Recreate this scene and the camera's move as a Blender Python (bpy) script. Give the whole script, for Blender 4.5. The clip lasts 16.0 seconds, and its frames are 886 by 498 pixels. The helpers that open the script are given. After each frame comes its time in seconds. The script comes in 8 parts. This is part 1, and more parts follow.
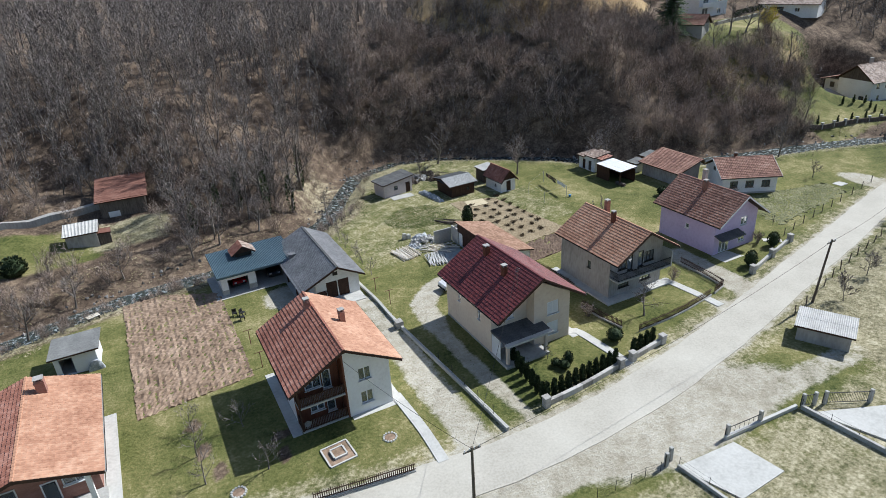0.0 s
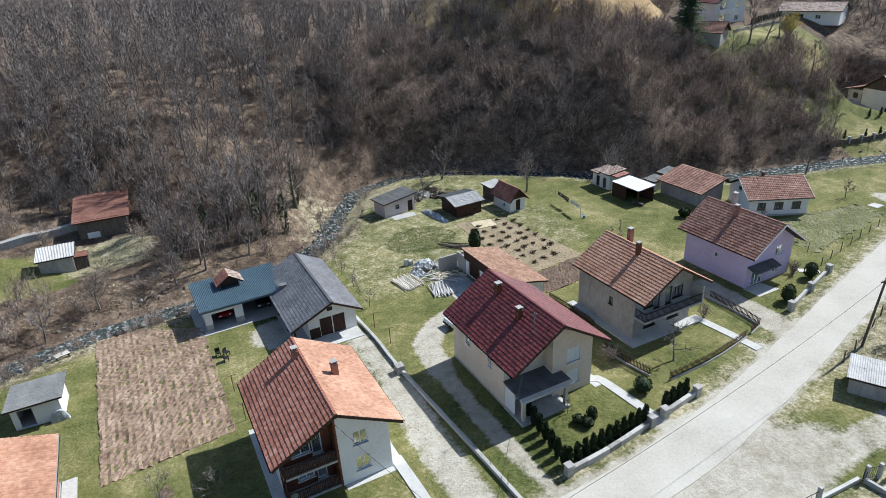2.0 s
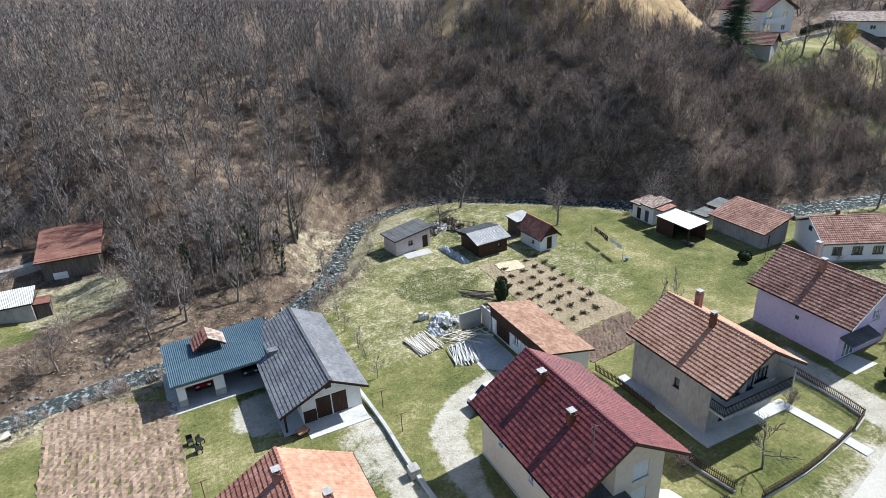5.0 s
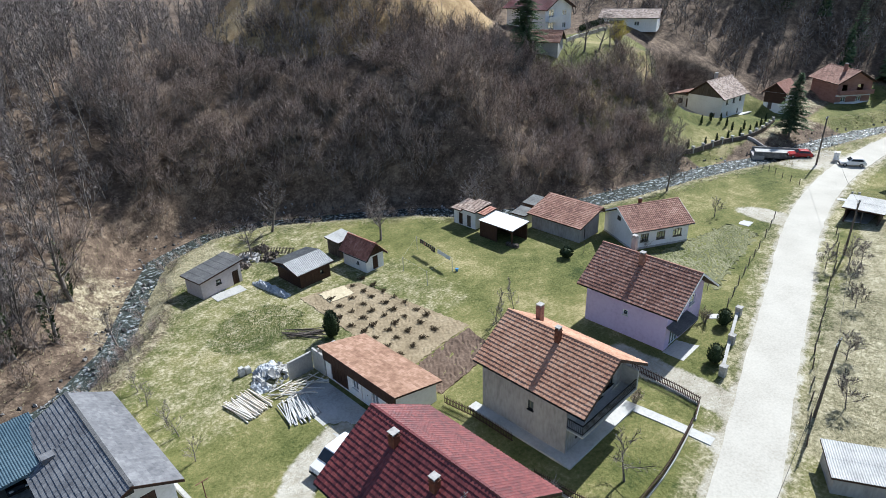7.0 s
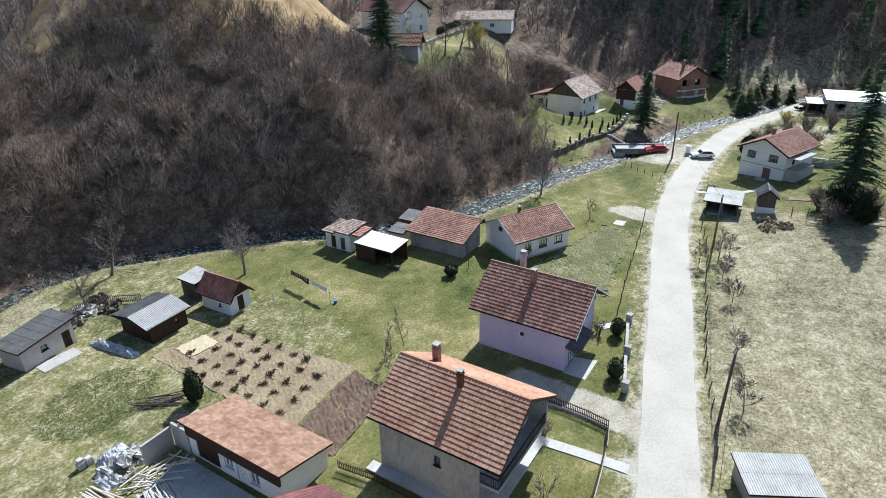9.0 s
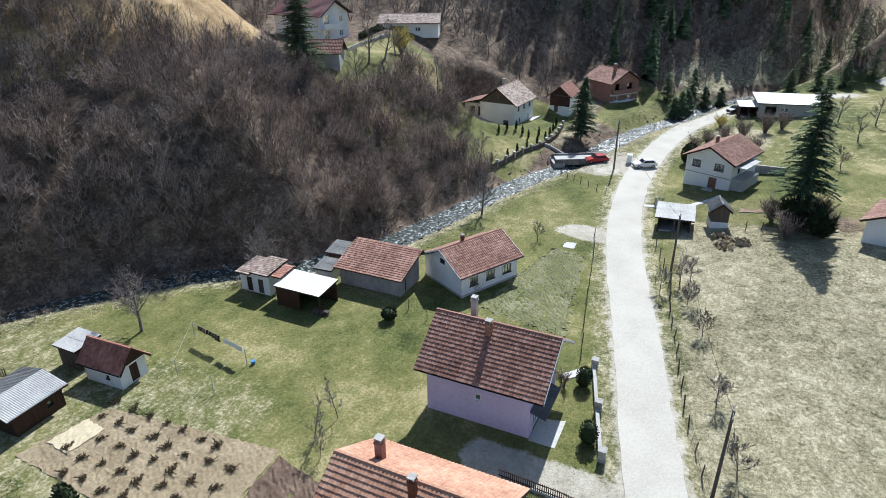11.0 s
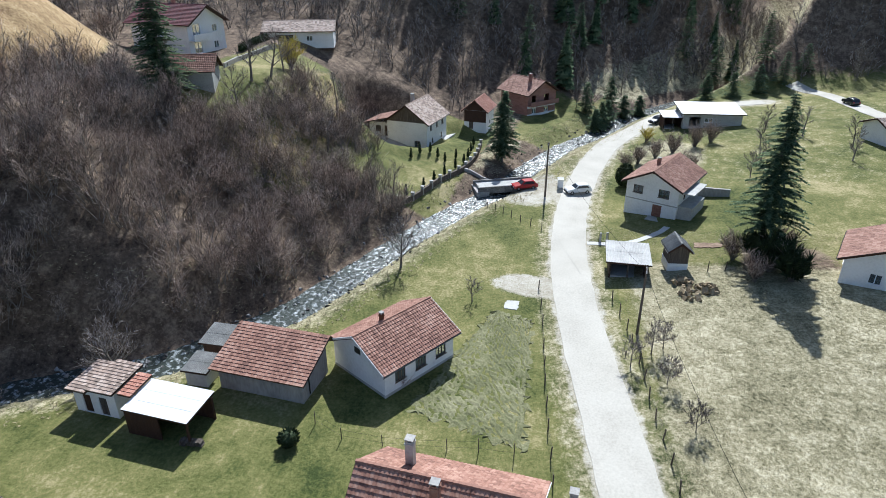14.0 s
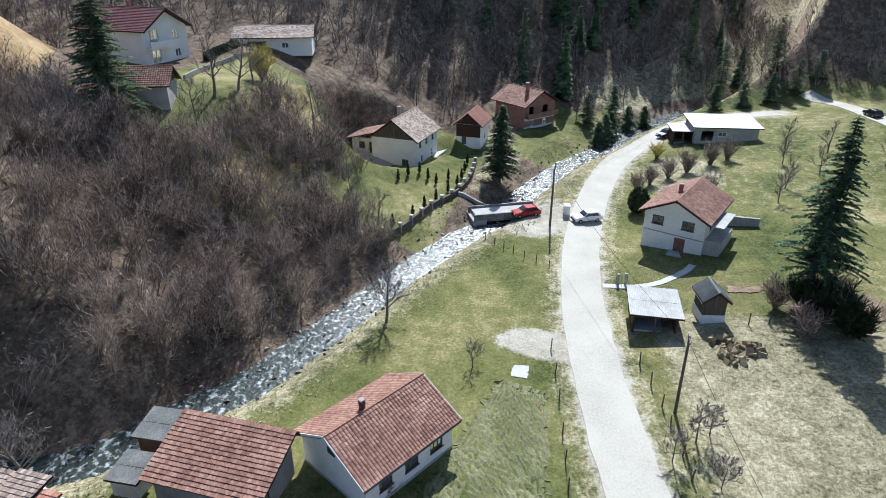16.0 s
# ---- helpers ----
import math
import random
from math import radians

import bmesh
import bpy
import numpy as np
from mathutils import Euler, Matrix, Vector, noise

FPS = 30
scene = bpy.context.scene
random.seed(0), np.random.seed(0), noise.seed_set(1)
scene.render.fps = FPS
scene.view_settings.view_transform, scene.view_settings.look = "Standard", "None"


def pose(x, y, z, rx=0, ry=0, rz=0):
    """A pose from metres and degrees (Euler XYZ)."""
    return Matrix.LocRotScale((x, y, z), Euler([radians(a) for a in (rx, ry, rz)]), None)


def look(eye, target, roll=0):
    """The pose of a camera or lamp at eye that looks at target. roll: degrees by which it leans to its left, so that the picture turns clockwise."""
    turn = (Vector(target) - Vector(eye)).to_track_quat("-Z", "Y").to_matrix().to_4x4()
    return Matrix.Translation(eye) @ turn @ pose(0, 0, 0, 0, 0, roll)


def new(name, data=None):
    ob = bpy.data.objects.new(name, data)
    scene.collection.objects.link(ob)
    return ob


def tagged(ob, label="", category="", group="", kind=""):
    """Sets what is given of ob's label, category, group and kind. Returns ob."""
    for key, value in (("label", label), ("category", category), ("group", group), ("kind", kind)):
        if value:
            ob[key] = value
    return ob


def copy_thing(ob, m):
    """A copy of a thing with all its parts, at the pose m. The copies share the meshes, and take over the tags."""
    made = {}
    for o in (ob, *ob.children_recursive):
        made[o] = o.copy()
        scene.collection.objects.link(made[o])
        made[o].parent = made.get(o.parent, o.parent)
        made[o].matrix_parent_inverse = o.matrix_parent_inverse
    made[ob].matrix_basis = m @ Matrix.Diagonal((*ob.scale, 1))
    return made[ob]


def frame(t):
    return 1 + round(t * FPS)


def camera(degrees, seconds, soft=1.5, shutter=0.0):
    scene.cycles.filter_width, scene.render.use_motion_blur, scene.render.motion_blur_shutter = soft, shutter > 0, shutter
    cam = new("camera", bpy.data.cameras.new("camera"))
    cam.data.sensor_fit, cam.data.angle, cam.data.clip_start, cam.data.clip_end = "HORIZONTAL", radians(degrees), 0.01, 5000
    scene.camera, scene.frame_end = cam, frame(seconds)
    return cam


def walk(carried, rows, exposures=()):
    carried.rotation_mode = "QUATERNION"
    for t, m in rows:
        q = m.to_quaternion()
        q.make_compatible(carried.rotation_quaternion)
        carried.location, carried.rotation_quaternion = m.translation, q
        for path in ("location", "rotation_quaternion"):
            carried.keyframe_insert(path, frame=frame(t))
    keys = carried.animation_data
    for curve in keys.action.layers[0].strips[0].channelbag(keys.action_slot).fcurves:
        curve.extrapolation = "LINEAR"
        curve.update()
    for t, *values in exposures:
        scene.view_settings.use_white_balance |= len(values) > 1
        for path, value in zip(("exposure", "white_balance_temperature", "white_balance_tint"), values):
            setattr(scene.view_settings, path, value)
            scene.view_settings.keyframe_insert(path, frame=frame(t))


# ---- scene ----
cam = camera(71.1, 16.0, soft=0.5)
METRES, EYE, TILT, LEAN, TURN = 76.4, 36.75, 0.0, 0.0, -26.6
ROWS = [
    (0.0, 0.0, 0.0, 0.0, -1.52, -25.6, 3.17),
    (0.5, -0.0006, 0.0196, 0.0002, -1.49, -25.54, 3.13),
    (1.0, -0.0015, 0.042, 0.0001, -1.45, -25.47, 3.07),
    (1.5, -0.003, 0.0694, -0.0004, -1.39, -25.39, 3.0),
    (2.0, -0.0046, 0.1009, -0.0009, -1.31, -25.33, 2.95),
    (2.5, -0.0064, 0.1338, -0.0018, -1.18, -25.26, 2.89),
    (3.0, -0.0088, 0.166, -0.0035, -1.04, -25.17, 2.86),
    (5.5, -0.0158, 0.3025, -0.0075, -0.23, -24.89, 2.66),
    (6.0, -0.0106, 0.326, -0.0086, -10.98, -25.39, 2.35),
    (6.5, -0.0189, 0.35, -0.0059, -16.72, -25.73, 1.92),
    (7.0, -0.0154, 0.3721, -0.007, -18.32, -25.74, 1.85),
    (7.5, -0.0129, 0.3931, -0.0076, -28.01, -26.05, 1.37),
    (8.0, -0.0088, 0.4153, -0.0076, -30.2, -26.09, 1.23),
    (8.5, -0.0017, 0.4366, -0.0084, -30.87, -26.06, 1.18),
    (9.0, 0.0083, 0.4594, -0.0095, -31.24, -26.0, 1.15),
    (9.5, 0.0243, 0.4853, -0.0112, -31.66, -25.93, 1.12),
    (10.0, 0.039, 0.5158, -0.0129, -36.13, -26.01, 0.84),
    (10.2, 0.0452, 0.5281, -0.0138, -36.35, -26.0, 0.82),
    (12.3, 0.1335, 0.6575, -0.023, -41.85, -25.88, 0.39),
    (12.5, 0.1431, 0.6699, -0.0239, -41.9, -25.88, 0.38),
    (13.0, 0.1672, 0.7009, -0.0257, -42.04, -25.87, 0.33),
    (13.5, 0.1928, 0.7302, -0.0277, -45.21, -25.82, 0.19),
    (14.0, 0.2177, 0.7608, -0.0291, -47.15, -25.81, 0.1),
    (14.5, 0.245, 0.7902, -0.0304, -47.74, -25.78, 0.04),
    (15.0, 0.273, 0.819, -0.0319, -48.05, -25.77, -0.02),
    (15.5, 0.3021, 0.8473, -0.0343, -48.21, -25.72, -0.06),
    (16.0, 0.3313, 0.8759, -0.0365, -48.3, -25.7, -0.1),
]
walk(cam, [(t, pose(0, 0, EYE, TILT, LEAN, TURN) @ pose(METRES * x, METRES * y, METRES * z, 90 + pitch, roll, yaw)) for t, x, y, z, yaw, pitch, roll in ROWS], exposures=[(0.0, 0.13, 5900, 8), (3.0, 0.36, 5800, 8), (5.5, 0.56, 5800, 8), (8.0, 0.4, 5800, 8), (16.0, 0.42, 5700, 8)])

# world, sun
SUN_AZ, SUN_EL = 6.0, 44.0
world = bpy.data.worlds.new("sky")
scene.world = world
world.use_nodes = True
_n = world.node_tree.nodes
_sky = _n.new("ShaderNodeTexSky")
_sky.sky_type, _sky.sun_disc = "NISHITA", False
_sky.sun_elevation, _sky.sun_rotation = radians(SUN_EL), radians(90 - SUN_AZ)
_n["Background"].inputs["Strength"].default_value = 0.1
world.node_tree.links.new(_sky.outputs[0], _n["Background"].inputs["Color"])
_sd = bpy.data.lights.new("sun", "SUN")
_sd.energy, _sd.angle, _sd.color = 5.45, radians(0.55), (1.0, 0.965, 0.91)
_dir = Vector((math.cos(radians(SUN_EL)) * math.cos(radians(SUN_AZ)), math.cos(radians(SUN_EL)) * math.sin(radians(SUN_AZ)), math.sin(radians(SUN_EL))))
new("sun", _sd).matrix_world = look(_dir * 100, (0, 0, 0))


# ---------- materials ----------
def mat(name, cols, scale=1.0, rough=0.85, bump=0.3, fine=8.0, metal=0.0, island=0.0, rnd=0.0, stretch=(1, 1, 1), spec=0.3, world_co=False):
    """Node material: two scales of noise run through a ramp of colours, fine relief, optional change from piece to piece."""
    m = bpy.data.materials.new(name)
    m.use_nodes = True
    nt = m.node_tree
    N, L = nt.nodes, nt.links
    b = N["Principled BSDF"]
    b.inputs["Roughness"].default_value, b.inputs["Metallic"].default_value = rough, metal
    b.inputs["Specular IOR Level"].default_value = spec
    if world_co:
        co = N.new("ShaderNodeNewGeometry").outputs["Position"]
    else:
        co = N.new("ShaderNodeTexCoord").outputs["Object"]
    mp = N.new("ShaderNodeMapping")
    mp.inputs["Scale"].default_value = stretch
    L.new(co, mp.inputs["Vector"])
    big, small = N.new("ShaderNodeTexNoise"), N.new("ShaderNodeTexNoise")
    big.inputs["Scale"].default_value, big.inputs["Detail"].default_value = scale, 6
    small.inputs["Scale"].default_value, small.inputs["Detail"].default_value = scale * fine, 5
    for t in (big, small):
        L.new(mp.outputs[0], t.inputs["Vector"])
    mx = N.new("ShaderNodeMath")
    mx.operation = "MULTIPLY_ADD"
    mx.inputs[1].default_value = 0.45
    L.new(small.outputs["Fac"], mx.inputs[0])
    m2 = N.new("ShaderNodeMath")
    m2.operation = "MULTIPLY"
    m2.inputs[1].default_value = 0.55
    L.new(big.outputs["Fac"], m2.inputs[0])
    L.new(m2.outputs[0], mx.inputs[2])
    fac = mx.outputs[0]
    for amount, source in ((island, "isl"), (rnd, "obj")):
        if amount:
            src = N.new("ShaderNodeNewGeometry").outputs["Random Per Island"] if source == "isl" else N.new("ShaderNodeObjectInfo").outputs["Random"]
            a = N.new("ShaderNodeMath")
            a.operation = "MULTIPLY_ADD"
            a.inputs[1].default_value, a.inputs[2].default_value = amount, -amount / 2
            L.new(src, a.inputs[0])
            s = N.new("ShaderNodeMath")
            L.new(a.outputs[0], s.inputs[0])
            L.new(fac, s.inputs[1])
            fac = s.outputs[0]
    r = N.new("ShaderNodeValToRGB")
    k = len(cols)
    el = r.color_ramp.elements
    while len(el) < k:
        el.new(0.5)
    for i, c in enumerate(cols):
        el[i].position, el[i].color = (0.3 + 0.4 * i / max(1, k - 1)), (*c, 1)
    L.new(fac, r.inputs["Fac"])
    L.new(r.outputs["Color"], b.inputs["Base Color"])
    if bump:
        bp = N.new("ShaderNodeBump")
        bp.inputs["Strength"].default_value, bp.inputs["Distance"].default_value = bump, 0.08
        L.new(small.outputs["Fac"], bp.inputs["Height"])
        L.new(bp.outputs["Normal"], b.inputs["Normal"])
    return m


def glass_mat():
    m = bpy.data.materials.new("window_glass")
    m.use_nodes = True
    b = m.node_tree.nodes["Principled BSDF"]
    b.inputs["Base Color"].default_value = (0.25, 0.29, 0.31, 1)
    b.inputs["Roughness"].default_value, b.inputs["Transmission Weight"].default_value = 0.04, 0.7
    b.inputs["IOR"].default_value = 1.45
    return m


PLASTER = mat("white_plaster", [(0.68, 0.67, 0.65), (0.8, 0.79, 0.77), (0.85, 0.845, 0.83)], 0.5, 0.9, 0.15)
CREAM = mat("cream_plaster", [(0.58, 0.47, 0.38), (0.66, 0.56, 0.455), (0.7, 0.61, 0.5)], 0.4, 0.9, 0.15)
LILAC = mat("lilac_plaster", [(0.5, 0.4, 0.58), (0.6, 0.49, 0.68), (0.65, 0.55, 0.73)], 0.4, 0.9, 0.15)
PINKISH = mat("pale_pink_plaster", [(0.45, 0.38, 0.36), (0.55, 0.48, 0.46), (0.62, 0.55, 0.52)], 0.5, 0.9, 0.2)
GREYREND = mat("grey_render", [(0.24, 0.23, 0.215), (0.37, 0.35, 0.325), (0.46, 0.44, 0.41)], 0.5, 0.95, 0.4, stretch=(1, 1, 0.35))
CONCRETE = mat("concrete", [(0.3, 0.29, 0.27), (0.42, 0.41, 0.38), (0.5, 0.49, 0.46)], 0.6, 0.9, 0.3)
SLAB = mat("pale_concrete_slab", [(0.4, 0.39, 0.36), (0.5, 0.49, 0.455), (0.57, 0.56, 0.525)], 0.5, 0.9, 0.2)
BRICKRED = mat("red_hollow_brick", [(0.22, 0.11, 0.085), (0.32, 0.17, 0.13), (0.38, 0.22, 0.175)], 0.8, 0.9, 0.4, stretch=(1, 1, 3))
# red and orange also pair as shaded and sunlit slope of one roof
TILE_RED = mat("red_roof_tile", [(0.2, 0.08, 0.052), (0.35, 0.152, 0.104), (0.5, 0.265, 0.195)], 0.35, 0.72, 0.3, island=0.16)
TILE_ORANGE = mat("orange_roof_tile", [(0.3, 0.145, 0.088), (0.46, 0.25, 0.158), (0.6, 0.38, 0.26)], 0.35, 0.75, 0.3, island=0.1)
TILE_WINE = mat("wine_red_roof_tile", [(0.085, 0.018, 0.02), (0.14, 0.03, 0.03), (0.2, 0.05, 0.045)], 0.35, 0.5, 0.2, island=0.3, spec=0.45)
TILE_BROWN = mat("weathered_red_brown_tile", [(0.17, 0.085, 0.062), (0.3, 0.155, 0.11), (0.43, 0.26, 0.195)], 0.4, 0.8, 0.3, island=0.22)
TILE_PALE = mat("pale_weathered_tile", [(0.2, 0.15, 0.12), (0.34, 0.25, 0.2), (0.45, 0.36, 0.3)], 0.4, 0.8, 0.3, island=0.5)
TILE_GREY = mat("grey_concrete_tile", [(0.09, 0.09, 0.095), (0.16, 0.16, 0.165), (0.24, 0.24, 0.24)], 0.4, 0.5, 0.3, island=0.15, spec=0.5)
SHEET_BLUE = mat("blue_grey_sheet_metal", [(0.06, 0.1, 0.13), (0.09, 0.14, 0.17), (0.12, 0.17, 0.2)], 0.3, 0.45, 0.05, metal=0.3)
SHEET_PALE = mat("pale_fibre_cement_sheet", [(0.36, 0.35, 0.33), (0.5, 0.49, 0.46), (0.6, 0.59, 0.56)], 0.6, 0.85, 0.2)
SHEET_OLD = mat("old_grey_fibre_cement_sheet", [(0.12, 0.12, 0.115), (0.2, 0.2, 0.19), (0.3, 0.3, 0.28)], 0.7, 0.9, 0.3)
SHEET_WHITE = mat("white_metal_sheet", [(0.68, 0.69, 0.7), (0.78, 0.79, 0.8), (0.82, 0.82, 0.82)], 0.5, 0.4, 0.05)
FELT = mat("dark_roof_felt", [(0.06, 0.06, 0.06), (0.1, 0.1, 0.1), (0.16, 0.155, 0.15)], 0.8, 0.95, 0.4)
RUST = mat("rusty_red_sheet", [(0.13, 0.06, 0.045), (0.2, 0.092, 0.066), (0.3, 0.165, 0.125)], 0.5, 0.8, 0.2)
SHINGLE = mat("orange_brown_shingle", [(0.2, 0.11, 0.07), (0.29, 0.17, 0.11), (0.4, 0.25, 0.175)], 0.4, 0.85, 0.3, island=0.25)
WOOD_DARK = mat("dark_stained_wood", [(0.028, 0.014, 0.009), (0.05, 0.024, 0.015), (0.08, 0.042, 0.026)], 1.5, 0.7, 0.3, stretch=(6, 6, 0.6))
WOOD_BROWN = mat("red_brown_cladding", [(0.09, 0.03, 0.016), (0.14, 0.05, 0.028), (0.18, 0.07, 0.04)], 1.0, 0.6, 0.2, stretch=(6, 6, 0.6))
WOOD_OLD = mat("weathered_grey_wood", [(0.06, 0.048, 0.038), (0.12, 0.098, 0.08), (0.22, 0.185, 0.15)], 1.2, 0.9, 0.5, stretch=(6, 6, 0.7), rnd=0.2)
WOOD_PALE = mat("fresh_pale_timber", [(0.55, 0.47, 0.36), (0.7, 0.64, 0.54), (0.78, 0.74, 0.66)], 1.2, 0.8, 0.2, rnd=0.4)
BLACK = mat("dark_metal", [(0.012, 0.012, 0.012), (0.02, 0.02, 0.02), (0.035, 0.033, 0.03)], 2.0, 0.5, 0.1)
WHITE_PVC = mat("white_window_frame", [(0.72, 0.72, 0.72), (0.8, 0.8, 0.8)], 1.0, 0.4, 0.0)
SHUTTER = mat("white_roller_shutter", [(0.66, 0.67, 0.68), (0.74, 0.75, 0.76)], 1.0, 0.5, 0.05)
DARKIN = mat("dark_interior", [(0.02, 0.018, 0.016), (0.04, 0.035, 0.03)], 1.0, 0.95, 0.1)
GLASS = glass_mat()
BARK = mat("grey_brown_bark", [(0.08, 0.068, 0.058), (0.17, 0.148, 0.127), (0.32, 0.285, 0.25)], 0.6, 0.95, 0.4, world_co=True)
TWIG = mat("bare_twigs", [(0.045, 0.037, 0.034), (0.17, 0.142, 0.128), (0.42, 0.37, 0.335)], 0.09, 0.95, 0.0, fine=4, world_co=True, island=0.6)
SCRUB = mat("scrub_twigs", [(0.066, 0.047, 0.039), (0.25, 0.186, 0.15), (0.6, 0.49, 0.41)], 0.12, 0.95, 0.0, fine=4, world_co=True, island=0.6)
IVY = mat("ivy_leaves", [(0.02, 0.035, 0.012), (0.04, 0.065, 0.02), (0.075, 0.1, 0.035)], 1.0, 0.6, 0.0, island=0.5)
NEEDLE = mat("spruce_needles", [(0.036, 0.062, 0.03), (0.085, 0.125, 0.062), (0.16, 0.205, 0.105)], 0.8, 0.9, 0.0, island=0.5, spec=0.08)
CYPRESS = mat("cypress_foliage", [(0.012, 0.022, 0.008), (0.025, 0.042, 0.014), (0.05, 0.07, 0.025)], 1.5, 0.8, 0.2, island=0.4)
FORSYTHIA = mat("yellow_blossom_twigs", [(0.34, 0.27, 0.07), (0.54, 0.45, 0.1), (0.66, 0.58, 0.18)], 0.8, 0.8, 0.0)
SOIL = mat("ploughed_soil", [(0.12, 0.08, 0.052), (0.26, 0.182, 0.125), (0.42, 0.31, 0.225)], 0.5, 0.95, 0.6, fine=7)
SOIL_PALE = mat("dry_raked_soil", [(0.17, 0.128, 0.075), (0.27, 0.212, 0.13), (0.37, 0.3, 0.195)], 0.4, 0.95, 0.6, fine=9)
PLOT = mat("stubbly_vegetable_plot", [(0.085, 0.092, 0.04), (0.16, 0.16, 0.075), (0.28, 0.265, 0.16)], 0.35, 0.95, 0.7, fine=14)
WEEDS = mat("dark_green_ground_cover", [(0.05, 0.075, 0.02), (0.09, 0.125, 0.03), (0.17, 0.18, 0.06)], 0.6, 0.9, 0.7, fine=9)
GRAVEL = mat("pale_gravel", [(0.3, 0.28, 0.245), (0.42, 0.4, 0.36), (0.52, 0.5, 0.455)], 0.25, 0.95, 0.4, fine=20)
GRAVEL_DRIVE = mat("worn_gravel_drive", [(0.2, 0.2, 0.16), (0.36, 0.34, 0.3), (0.5, 0.48, 0.44)], 0.3, 0.95, 0.4, fine=16)
ASPHALT = mat("bleached_road_surface", [(0.37, 0.34, 0.285), (0.47, 0.44, 0.375), (0.54, 0.51, 0.44)], 0.22, 0.9, 0.1, fine=24)
PEBBLE = mat("wet_river_stone", [(0.07, 0.066, 0.06), (0.15, 0.14, 0.13), (0.32, 0.305, 0.285)], 0.6, 0.7, 0.4, island=0.6)
STONE = mat("river_stone", [(0.2, 0.19, 0.175), (0.34, 0.325, 0.3), (0.5, 0.48, 0.45)], 0.6, 0.85, 0.4, island=0.5)
FABRIC = mat("dark_laundry", [(0.02, 0.02, 0.025), (0.06, 0.05, 0.06), (0.2, 0.1, 0.1)], 1.2, 0.95, 0.1, rnd=0.5)
FABRIC_W = mat("white_laundry", [(0.7, 0.7, 0.7), (0.8, 0.8, 0.8)], 1.0, 0.9, 0.1)
TARP = mat("crumpled_pale_tarpaulin", [(0.12, 0.15, 0.18), (0.36, 0.38, 0.4), (0.68, 0.68, 0.66)], 2.2, 0.5, 0.4)
CAR_RED = mat("red_car_paint", [(0.32, 0.01, 0.012), (0.36, 0.014, 0.016)], 1.0, 0.25, 0.0, spec=0.5)
CAR_WHITE = mat("white_car_paint", [(0.72, 0.72, 0.72), (0.78, 0.78, 0.78)], 1.0, 0.25, 0.0, spec=0.5)
CAR_DARK = mat("dark_blue_car_paint", [(0.02, 0.025, 0.035), (0.03, 0.035, 0.05)], 1.0, 0.25, 0.0, spec=0.5)
CARGLASS = mat("dark_car_glass", [(0.02, 0.025, 0.03), (0.03, 0.035, 0.04)], 1.0, 0.08, 0.0, spec=0.6)
RUBBER = mat("black_rubber", [(0.012, 0.012, 0.012), (0.03, 0.03, 0.03)], 2.0, 0.9, 0.1)
CHROME = mat("grey_wheel_rim", [(0.4, 0.4, 0.4), (0.5, 0.5, 0.5)], 2.0, 0.35, 0.0, metal=0.8)


